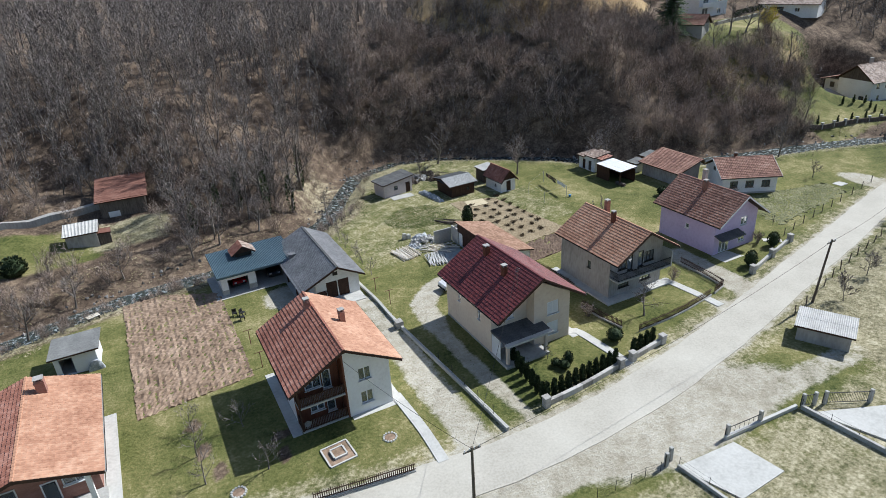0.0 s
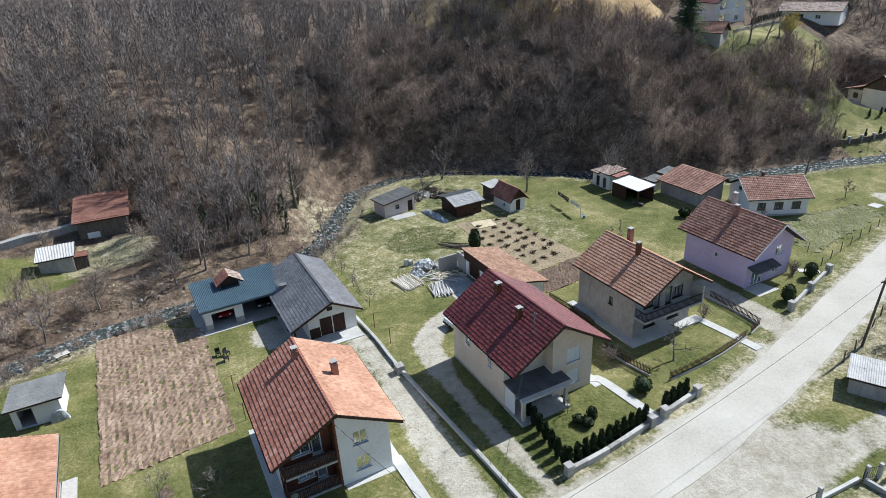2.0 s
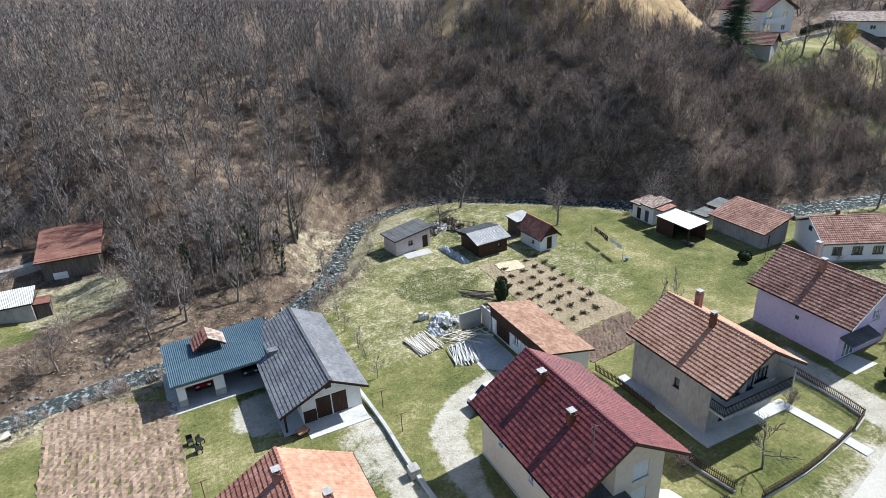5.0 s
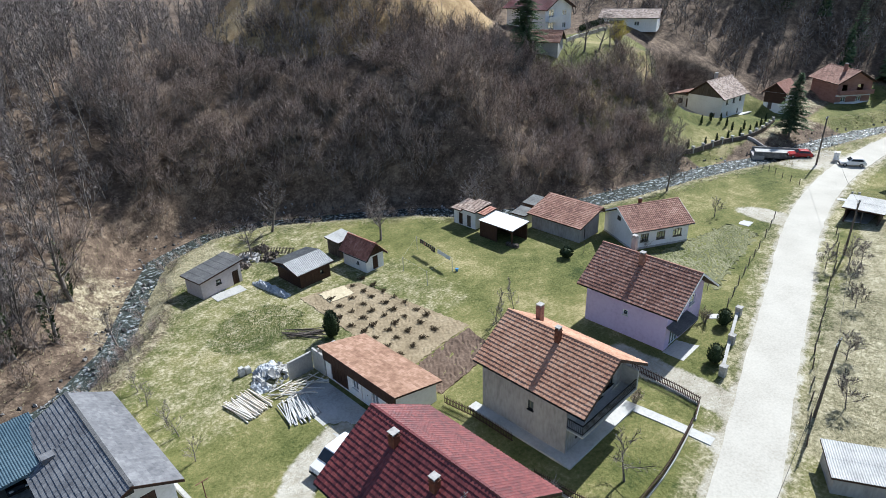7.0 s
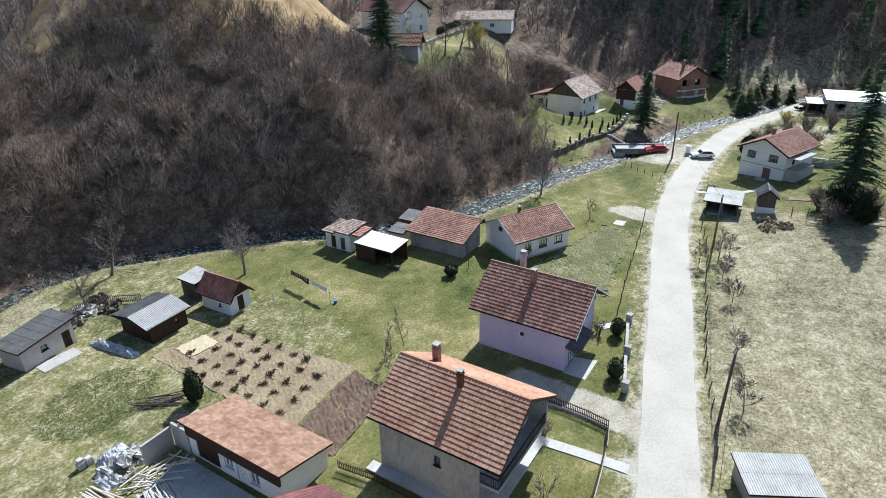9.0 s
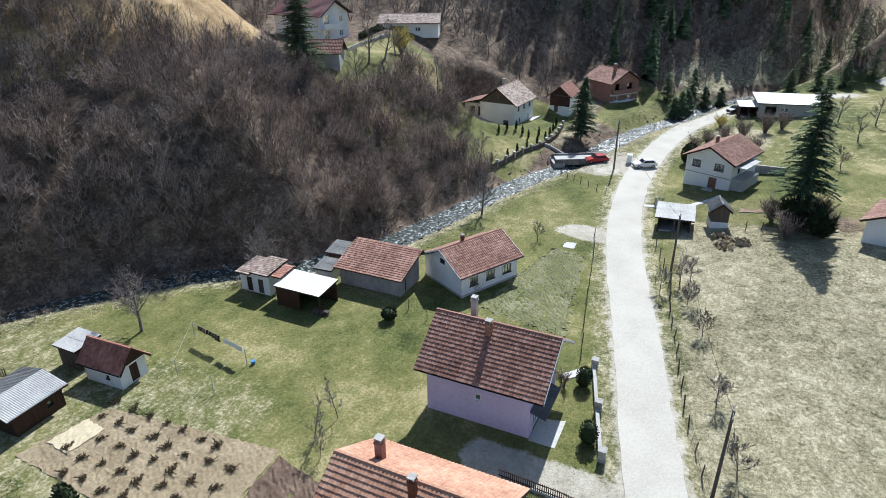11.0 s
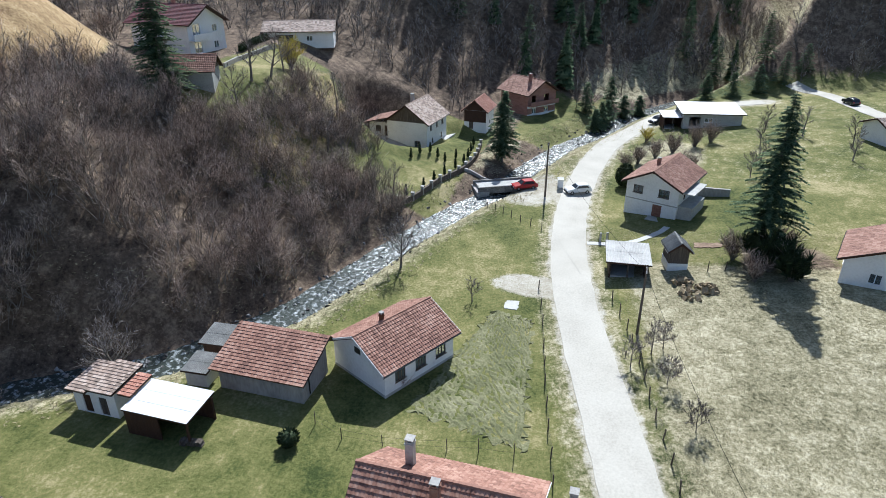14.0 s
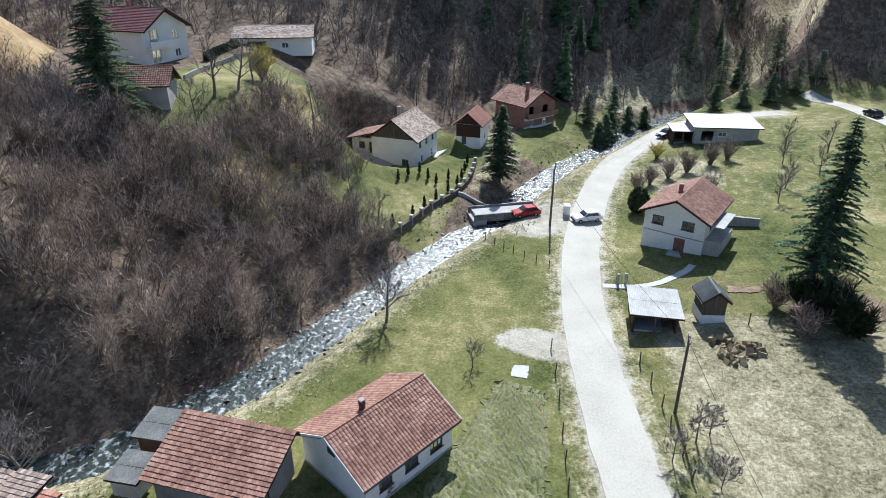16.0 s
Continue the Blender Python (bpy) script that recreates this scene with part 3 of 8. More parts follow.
def patch(corners, lift, n=30, relief=0.0, wave=0.9, along_u=True, seed=3, rag=0.1, thick=0.15):
    """A four-cornered bed on the land, with furrows and clods."""
    rnd = random.Random(seed)
    a, b, c, d = [Vector(p) for p in corners]
    nu, nv = max(2, int(max((b - a).length, (c - d).length) / 0.3)), max(2, int(max((d - a).length, (c - b).length) / 0.3))
    pts = []
    for i in range(nv + 1):
        for j in range(nu + 1):
            u, v = j / nu, i / nv
            p = (a * (1 - u) + b * u) * (1 - v) + (d * (1 - u) + c * u) * v
            if i in (0, nv) or j in (0, nu):
                p = p + Vector((rnd.uniform(-rag, rag), rnd.uniform(-rag, rag)))
            pts.append((p.x, p.y, u * (b - a).length, v * (d - a).length))
    A = np.array(pts)
    Z = height(A[:, 0], A[:, 1]) + lift
    g = Geo()
    for (x, y, u, v), z in zip(pts, Z):
        w = v if along_u else u
        k = relief * (0.42 * math.sin(w / wave * 2 * math.pi + 2.2 * math.sin(u * 0.35) + 0.8 * math.sin(v * 0.9)) + rnd.uniform(-0.95, 0.95))
        g.v.append((x, y, z + k))
    for i in range(nv):
        for j in range(nu):
            k = i * (nu + 1) + j
            g.f.append((k, k + 1, k + nu + 2, k + nu + 1))
    edge = [j for j in range(nu + 1)] + [(i + 1) * (nu + 1) + nu for i in range(nv)] + [nv * (nu + 1) + j for j in range(nu - 1, -1, -1)] + [i * (nu + 1) for i in range(nv - 1, 0, -1)]
    o = len(g.v)
    for k in edge:
        x, y, z = g.v[k]
        g.v.append((x, y, z - thick - lift))
    m = len(edge)
    for i in range(m):
        g.f.append((edge[i], o + i, o + (i + 1) % m, edge[(i + 1) % m]))
    return g


build_ground()
single("road", strip(ROAD, lambda t: 4.5, 0.05, 2.0, 6, 0.09), ASPHALT, "narrow sun-bleached village road with worn edges", "road", "structure")
single("road", strip([(176, -6), (186, -3.4), (193, -2.0), (203, 0.6), (212, 6)], 3.4, 0.06, 1.5, 4, 0.1), ASPHALT, "pale far lane at the valley's end", "road", "structure")
river_line = [p for p in RIVER]
single("water", strip(river_line, lambda t: 6.6, lambda x: 0.09 + 0.12 * smooth01(55, 85, x), 1.5, 6, 0.3, 0.4, level=True), WATER, "shallow rushing stream with white riffles", "stream", "structure")


# ---------- houses ----------
def panel(g, P, W, H, holes, th):
    """A wall of width W and height H with holes (u0, u1, z0, z1); P maps (u, z, depth) to a place."""
    us = sorted({0, W, *[h[0] for h in holes], *[h[1] for h in holes]})
    zs = sorted({0, H, *[h[2] for h in holes], *[h[3] for h in holes]})
    solid = lambda i, j: 0 <= i < len(us) - 1 and 0 <= j < len(zs) - 1 and not any(h[0] <= (us[i] + us[i + 1]) / 2 <= h[1] and h[2] <= (zs[j] + zs[j + 1]) / 2 <= h[3] for h in holes)
    for i in range(len(us) - 1):
        for j in range(len(zs) - 1):
            if not solid(i, j):
                continue
            a, b, c, d = us[i], us[i + 1], zs[j], zs[j + 1]
            g.add([P(a, c, 0), P(b, c, 0), P(b, d, 0), P(a, d, 0)], [(0, 1, 2, 3)])
            g.add([P(a, c, th), P(b, c, th), P(b, d, th), P(a, d, th)], [(3, 2, 1, 0)])
            for ok, e in ((solid(i - 1, j), ((a, c), (a, d))), (solid(i + 1, j), ((b, d), (b, c))), (solid(i, j - 1), ((b, c), (a, c))), (solid(i, j + 1), ((a, d), (b, d)))):
                if not ok:
                    (u0, z0), (u1, z1) = e
                    g.add([P(u0, z0, 0), P(u1, z1, 0), P(u1, z1, th), P(u0, z0, th)], [(0, 1, 2, 3)])


def side_map(side, x0, x1, y0, y1, z0):
    """(u, z, depth) on the outer face of a box's side; u runs from left to right for one who looks at it from outside."""
    return {"S": lambda u, z, t: (x0 + u, y0 + t, z0 + z), "N": lambda u, z, t: (x1 - u, y1 - t, z0 + z),
            "W": lambda u, z, t: (x0 + t, y1 - u, z0 + z), "E": lambda u, z, t: (x1 - t, y0 + u, z0 + z)}[side]


def window(parent, P, u, z, w, h, kind="glass", frame_mat=None, leaves=2):
    """A window or door in a wall's opening: frame, panes, sill or leaf."""
    fm = frame_mat or WHITE_PVC

    def bar(g, u0, u1, z0, z1, t0, t1):
        c = [P(a, b, t) for t in (t0, t1) for a, b in ((u0, z0), (u1, z0), (u1, z1), (u0, z1))]
        g.hexa(c[:4], c[4:])
    if kind in ("door", "gate"):
        g = Geo()
        bar(g, u, u + w, z, z + h, 0.08, 0.14)
        k = max(2, int(w / 0.45))
        for i in range(k):
            bar(g, u + w * i / k + 0.05, u + w * (i + 1) / k - 0.05, z + 0.1, z + h - 0.1, 0.05, 0.08)
        d = part("door", g, fm, parent)
        hg = Geo()
        bar(hg, u + w * 0.86, u + w * 0.9, z + 0.95, z + 1.1, 0.01, 0.05)
        part("handle", hg, BLACK, d)
        return d
    if kind == "open":
        return None
    g = Geo()
    f = 0.09
    bar(g, u, u + w, z, z + f, 0.06, 0.16)
    bar(g, u, u + w, z + h - f, z + h, 0.06, 0.16)
    for i in range(leaves + 1):
        c = u + (w - f) * i / leaves
        bar(g, c, c + f, z + f, z + h - f, 0.06, 0.16)
    fr = part("window", g, fm, parent)
    if kind == "shutter":
        g = Geo()
        n = max(4, int(h / 0.12))
        for i in range(n):
            bar(g, u + f, u + w - f, z + f + (h - 2 * f) * i / n, z + f + (h - 2 * f) * (i + 0.9) / n, 0.07 + 0.01 * (i % 2), 0.1)
        part("shutter", g, SHUTTER, fr, "closed white roller shutter")
    else:
        for i in range(leaves):
            g = Geo()
            c = u + (w - f) * i / leaves
            bar(g, c + f, c + (w - f) / leaves, z + f, z + h - f, 0.1, 0.115)
            part("pane", g, GLASS, fr)
    g = Geo()
    bar(g, u - 0.06, u + w + 0.06, z - 0.06, z, -0.1, 0.06)
    part("sill", g, fm, fr)
    return fr


def tile_slope(L, S, O, A, D, Nn, course=0.36, tile=0.27, step=0.055, wave=0.034, seed=1):
    """Roof tiles, each a piece of its own shape. O: eave corner, A: along the eave, D: up the slope, Nn: outwards."""
    rnd = random.Random(seed)
    O, A, D, Nn = Vector(O), Vector(A), Vector(D), Vector(Nn)
    nc, nt = max(1, round(S / course)), max(1, round(L / tile))
    course, tile = S / nc, L / nt
    g = Geo()
    for i in range(nc):
        for j in range(nt):
            s = step + rnd.uniform(-0.006, 0.008)
            dx = rnd.uniform(-0.008, 0.008)
            q = []
            for v, lift in ((i * course - 0.03 + dx, s), ((i + 1) * course, 0.004)):
                for u, w in ((0.0, 0.0), (0.3, wave), (0.62, wave), (1.0, 0.0)):
                    q.append(O + A * ((j + u) * tile) + D * v + Nn * (lift + w))
            base = [O + A * (j * tile) + D * (i * course - 0.03 + dx), O + A * ((j + 1) * tile) + D * (i * course - 0.03 + dx)]
            g.add(q + base, [(0, 1, 5, 4), (1, 2, 6, 5), (2, 3, 7, 6), (8, 9, 3, 2, 1, 0)])
    return g


def sheet_slope(L, S, O, A, D, Nn, pitch=0.18, amp=0.03, laps=2):
    """Corrugated sheets, with laps across the slope."""
    O, A, D, Nn = Vector(O), Vector(A), Vector(D), Vector(Nn)
    n = int(L / pitch * 4)
    g = Geo()
    for k in range(laps):
        a, b = S * k / laps - (0.08 if k else 0), S * (k + 1) / laps
        o = len(g.v)
        for i in range(n + 1):
            u = L * i / n
            w = amp * (1 + math.sin(2 * math.pi * u / pitch))
            g.v.append(tuple(O + A * u + D * a + Nn * (w + 0.012)))
            g.v.append(tuple(O + A * u + D * b + Nn * w))
        g.f += [(o + 2 * i, o + 2 * i + 2, o + 2 * i + 3, o + 2 * i + 1) for i in range(n)]
    return g


def slope_part(parent, L, O, up, A, material, kind, seed, name="roof_slope", under=None):
    """One slope of a roof: a boarded deck under tiles or sheets. up: from eave to ridge."""
    O, up, A = Vector(O), Vector(up), Vector(A).normalized()
    S = up.length
    D = up.normalized()
    Nn = A.cross(D).normalized()
    if Nn.z < 0:
        Nn = -Nn
    g = Geo()
    c = [O, O + A * L, O + A * L + up, O + up]
    g.hexa([p - Nn * 0.16 for p in c], [p - Nn * 0.002 for p in c])
    deck = part(name, g, under or WOOD_DARK, parent)
    if kind == "tile":
        tagged(part("tiles", tile_slope(L, S, O, A, D, Nn, seed=seed), material, deck), kind="stuff")
    elif kind == "flat_tile":
        tagged(part("tiles", tile_slope(L, S, O, A, D, Nn, 0.34, 0.42, 0.025, 0.0, seed), material, deck), kind="stuff")
    elif kind == "sheet":
        for lap in (0, 1):
            part("roof_sheet", sheet_slope(L, S / 2 + (0.08 if lap == 0 else 0), O + D * (S / 2 * lap) + Nn * (0.0 if lap == 0 else 0.012), A, D, Nn, laps=1), material, deck)
    else:
        n = max(2, int(S / 1.0))
        for i in range(n):
            g = Geo()
            p, q = O + D * (S * i / n), O + D * (S * (i + 1) / n + 0.05)
            g.hexa([p, p + A * L, q + A * L, q], [p + Nn * 0.03, p + A * L + Nn * 0.03, q + A * L + Nn * 0.012, q + Nn * 0.012])
            part("roof_strip", g, material, deck)
    return deck


def gable_roof(parent, w, y0, y1, eave, ridge, over, material, kind="tile", seed=1, off=0.0, mats=None, eave2=None):
    """Two slopes with the ridge along y; off moves the ridge sideways; the eaves lie at `eave` at the overhang's edge."""
    L = y1 - y0
    e2 = eave if eave2 is None else eave2
    roof = part("roof", Geo().box(off - 0.06, y0 + 0.02, ridge - 0.34, off + 0.06, y1 - 0.02, ridge - 0.16), WOOD_DARK, parent)
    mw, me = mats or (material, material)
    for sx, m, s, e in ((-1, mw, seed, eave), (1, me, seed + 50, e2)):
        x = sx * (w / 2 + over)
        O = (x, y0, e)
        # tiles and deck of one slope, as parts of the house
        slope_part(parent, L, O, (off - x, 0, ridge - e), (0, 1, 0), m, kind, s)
    n = int(L / 0.38)
    ring = [(-0.15, -0.05), (-0.09, 0.06), (0.09, 0.06), (0.15, -0.05)]
    g = Geo().add([(x, 0, z + 0.02) for x, z in ring] + [(x, L / n + 0.03, z) for x, z in ring], [(0, 1, 5, 4), (1, 2, 6, 5), (2, 3, 7, 6), (0, 3, 2, 1)])
    cap = g.mesh("ridge_tile")
    cap.materials.append(mw if kind != "tile" else material)
    for i in range(n):
        part("ridge_tile", cap, material, roof).location = (off, y0 + L * i / n, ridge)
    # barge boards and gutters
    for y in (y0 - 0.02, y1 - 0.02):
        for sx, e in ((-1, eave), (1, e2)):
            x = sx * (w / 2 + over)
            g = Geo().hexa([(x, y, e - 0.24), (x, y + 0.04, e - 0.24), (off, y + 0.04, ridge - 0.24), (off, y, ridge - 0.24)],
                           [(x, y, e + 0.03), (x, y + 0.04, e + 0.03), (off, y + 0.04, ridge + 0.03), (off, y, ridge + 0.03)])
            part("barge_board", g, WOOD_DARK, parent)
    for sx, e in ((-1, eave), (1, e2)):
        x = sx * (w / 2 + over + 0.07)
        g = Geo()
        pr = [(x + 0.07 * math.cos(a), e - 0.06 + 0.07 * math.sin(a)) for a in np.linspace(math.pi, 2 * math.pi, 6)]
        g.add([(px, y0, pz) for px, pz in pr] + [(px, y1, pz) for px, pz in pr], [(i, i + 1, i + 7, i + 6) for i in range(5)])
        gut = part("gutter", g, BLACK if sx < 0 else SHEET_OLD, parent)


def chimney(parent, x, y, z0, z1, s=0.5, material=None, cap=True):
    g = Geo().box(x - s / 2, y - s / 2, z0, x + s / 2, y + s / 2, z1)
    g.box(x - s / 2 - 0.04, y - s / 2 - 0.04, z1 - 0.22, x + s / 2 + 0.04, y + s / 2 + 0.04, z1 - 0.12)
    c = part("chimney", g, material or BRICKRED, parent)
    if cap:
        g = Geo()
        for sx in (-1, 1):
            for sy in (-1, 1):
                g.box(x + sx * s * 0.36 - 0.05, y + sy * s * 0.36 - 0.05, z1, x + sx * s * 0.36 + 0.05, y + sy * s * 0.36 + 0.05, z1 + 0.14)
        g.box(x - s / 2 - 0.03, y - s / 2 - 0.03, z1 + 0.14, x + s / 2 + 0.03, y + s / 2 + 0.03, z1 + 0.19)
        part("cap", g, GREYREND, c)
    return c


def body(parent, w, l, h, wall, wins=(), th=0.28, ridge=None, frame_mat=None, off=0.0, plinth=0.35, x0=None, y0=None, sides="SNEW", gable_mat=None, z0=-0.4, h2=None):
    """Four walls with their openings, gables, plinth and floor slab. wins: (side, u, z, w, h, kind, leaves)."""
    x0 = -w / 2 if x0 is None else x0
    y0 = -l / 2 if y0 is None else y0
    x1, y1 = x0 + w, y0 + l
    for s in sides:
        W = w if s in "SN" else l
        P = side_map(s, x0, x1, y0, y1, 0)
        if s in "EW":
            P0 = side_map(s, x0, x1, y0 + th, y1 - th, 0)
            P, W = P0, l - 2 * th
        mine = [q for q in wins if q[0] == s]
        holes = [(q[1], q[1] + q[3], q[2], q[2] + q[4]) for q in mine]
        g = Geo()
        Hs = h2 if (h2 is not None and s == "E") else h
        panel(g, P, W, Hs, holes, th)
        for p in (P,):
            c = [p(0, z0, 0), p(W, z0, 0), p(W, z0, th), p(0, z0, th)]
            t = [p(0, 0, 0), p(W, 0, 0), p(W, 0, th), p(0, 0, th)]
            g.hexa(c, t)
        if ridge and s in "SN":
            m = (off - x0) if s == "S" else (x1 - off)
            hl, hr = (h, h if h2 is None else h2) if s == "S" else (h if h2 is None else h2, h)
            tri = [(0, hl), (W, hr), (m, ridge)]
            gg = Geo() if gable_mat else g
            a = [P(u, z, 0) for u, z in tri] + [P(u, z, th) for u, z in tri]
            gg.add(a, [(0, 1, 2), (5, 4, 3), (0, 3, 4, 1), (1, 4, 5, 2), (2, 5, 3, 0)])
            if gable_mat:
                part("gable", gg, gable_mat, parent)
        part("wall", g, wall, parent)
        for q in mine:
            window(parent, P, q[1], q[2], q[3], q[4], q[5] if len(q) > 5 else "glass", (q[7] if len(q) > 7 else None) or frame_mat, q[6] if len(q) > 6 else 2)
    part("floor_slab", Geo().box(x0 + th, y0 + th, z0, x1 - th, y1 - th, 0.12), CONCRETE, parent)
    if plinth:
        g = Geo()
        e = 0.03
        g.box(x0 - e, y0 - e, z0, x1 + e, y0 - 0.002, plinth - 0.1).box(x0 - e, y1 + 0.002, z0, x1 + e, y1 + e, plinth - 0.1)
        g.box(x0 - e, y0, z0, x0 - 0.002, y1, plinth - 0.1).box(x1 + 0.002, y0, z0, x1 + e, y1, plinth - 0.1)
        if not any(q[2] < plinth for q in wins):
            part("plinth", g, CONCRETE, parent)


def railing(parent, p0, p1, h=0.95, material=None, slats=True, gap=0.14, wide=0.09, name="railing"):
    """A balcony rail with boards or thin bars."""
    p0, p1 = Vector(p0), Vector(p1)
    m = material or WOOD_DARK
    up = Vector((0, 0, 1))
    r = part(name, Geo().beam(p0 + up * h, p1 + up * h, 0.09, 0.06), m, parent)
    part("lower_rail", Geo().beam(p0 + up * 0.15, p1 + up * 0.15, 0.05, 0.05), m, r)
    L = (p1 - p0).length
    n = int(L / gap)
    for i in range(n + 1):
        q = p0 + (p1 - p0) * (i / n)
        part("baluster", Geo().beam(q + up * 0.05, q + up * (h - 0.02), wide, 0.025), m, r)
    return r


def house_orange():
    """White two-storey house with a brown balcony side."""
    h = thing("house", 11.25, 47.9, 0, 0, "white two-storey house with red tiled roof and brown wooden balconies", "house")
    w, x0, x1 = 8.4, -4.2, 4.2
    wins = [("W", 1.6, 3.4, 0.9, 1.0), ("W", 5.6, 3.4, 0.9, 1.0), ("E", 2, 3.4, 1.2, 1.2), ("E", 5.5, 0.9, 1.2, 1.2), ("N", 1.5, 0.9, 1.2, 1.2),
            ("S", 1.0, 3.35, 1.5, 1.3), ("S", 2.6, 2.95, 0.8, 1.9, "glass", 1), ("S", 1.2, 0.9, 1.3, 0.95), ("S", 2.7, 0.42, 0.8, 1.9, "glass", 1)]
    body(h, w, 8.4, 5.4, PLASTER, wins[:5], ridge=None, y0=-3.7, sides="NEW")
    # brown clad front behind the balconies
    P = side_map("S", x0, x1, -3.7, 4.7, 0)
    g = Geo()
    panel(g, P, 4.1, 5.4, [(q[1], q[1] + q[3], q[2], q[2] + q[4]) for q in wins[5:]], 0.28)
    g.add([P(0, 5.4, 0), P(4.1, 5.4, 0), P(4.1, 7.55, 0), P(0, 5.4, 0.28), P(4.1, 5.4, 0.28), P(4.1, 7.55, 0.28)], [(0, 1, 2), (5, 4, 3), (2, 5, 3, 0)])
    part("wall", g, WOOD_BROWN, h, "red-brown clad wall")
    for q in wins[5:]:
        window(h, P, q[1], q[2], q[3], q[4], "glass", None, q[6] if len(q) > 6 else 2)
    # white bay that stands forward
    g = Geo()
    P = side_map("S", 0.1, x1, -5.0, 4.7, 0)
    bw = [(1.15, 2.35, 3.45, 4.75), (1.15, 2.35, 0.95, 2.25)]
    panel(g, P, 4.1, 5.35, bw, 0.28)
    g.add([P(0, 5.35, 0), P(4.1, 5.35, 0), P(0, 7.5, 0), P(0, 5.35, 0.28), P(4.1, 5.35, 0.28), P(0, 7.5, 0.28)], [(0, 1, 2), (5, 4, 3), (1, 4, 5, 2), (2, 5, 3, 0)])
    g.box(x1 - 0.28, -4.72, 0, x1, -3.7, 5.35).box(0.1, -4.72, -0.4, 0.38, -3.7, 7.4).box(0.1, -5.0, -0.4, x1, -4.72, 0)
    part("wall", g, PLASTER, h)
    for q in bw:
        window(h, P, q[0], q[2], q[1] - q[0], q[3] - q[2])
    part("post", Geo().box(-0.06, -5.02, 0, 0.098, -3.71, 7.4), WOOD_BROWN, h, "brown clad corner of the bay")
    g = Geo().add([(x0, 4.42, 5.4), (x1, 4.42, 5.4), (0, 4.42, 7.6), (x0, 4.7, 5.4), (x1, 4.7, 5.4), (0, 4.7, 7.6)], [(0, 1, 2), (5, 4, 3), (1, 4, 5, 2), (2, 5, 3, 0)])
    part("gable", g, PLASTER, h)
    for z in (0.28, 2.75):
        b = part("balcony", Geo().box(x0, -5.0, z - 0.18, -0.07, -3.72, z), CONCRETE, h)
        railing(b, (x0 + 0.05, -4.95, z), (-0.1, -4.95, z))
        railing(b, (x0 + 0.05, -4.9, z), (x0 + 0.05, -3.75, z))
    part("post", Geo().box(x0, -5.0, 0.28, x0 + 0.14, -4.86, 5.2), WOOD_DARK, h)
    part("side_wall", Geo().box(x0, -4.6, -0.4, x0 + 0.02, -3.71, 0.1), CONCRETE, h)
    part("satellite_dish", Geo().add([(x0 + 0.5 + 0.32 * math.cos(a), -5.12, 1.1 + 0.32 * math.sin(a)) for a in np.linspace(0, 2 * math.pi, 13)[:-1]] + [(x0 + 0.5, -5.0, 1.1)],
                                     [(i, (i + 1) % 12, 12) for i in range(12)]).beam((x0 + 0.5, -4.98, 0.3), (x0 + 0.5, -4.98, 1.1), 0.05, 0.05), SHEET_OLD, h, "grey satellite dish")
    # same tiles both sides: sunlight on the east slope painted as the orange material
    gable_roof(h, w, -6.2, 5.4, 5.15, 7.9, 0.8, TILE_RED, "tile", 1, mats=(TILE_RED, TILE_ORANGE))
    chimney(h, -0.45, 2.6, 7.2, 8.5, 0.5)
    chimney(h, 1.9, -0.2, 6.5, 8.0, 0.5)
    part("apron", Geo().box(x0 - 0.9, -4.9, -0.3, x0 - 0.03, 5.3, 0.06), SLAB, h, "pale concrete apron round the house")
    part("apron", Geo().box(x1 + 0.03, -5.6, -0.3, x1 + 0.9, 5.3, 0.07), SLAB, h, "pale concrete apron round the house")
    part("step", Geo().box(0.2, -5.6, -0.3, x1, -5.03, 0.06), SLAB, h)
    return h


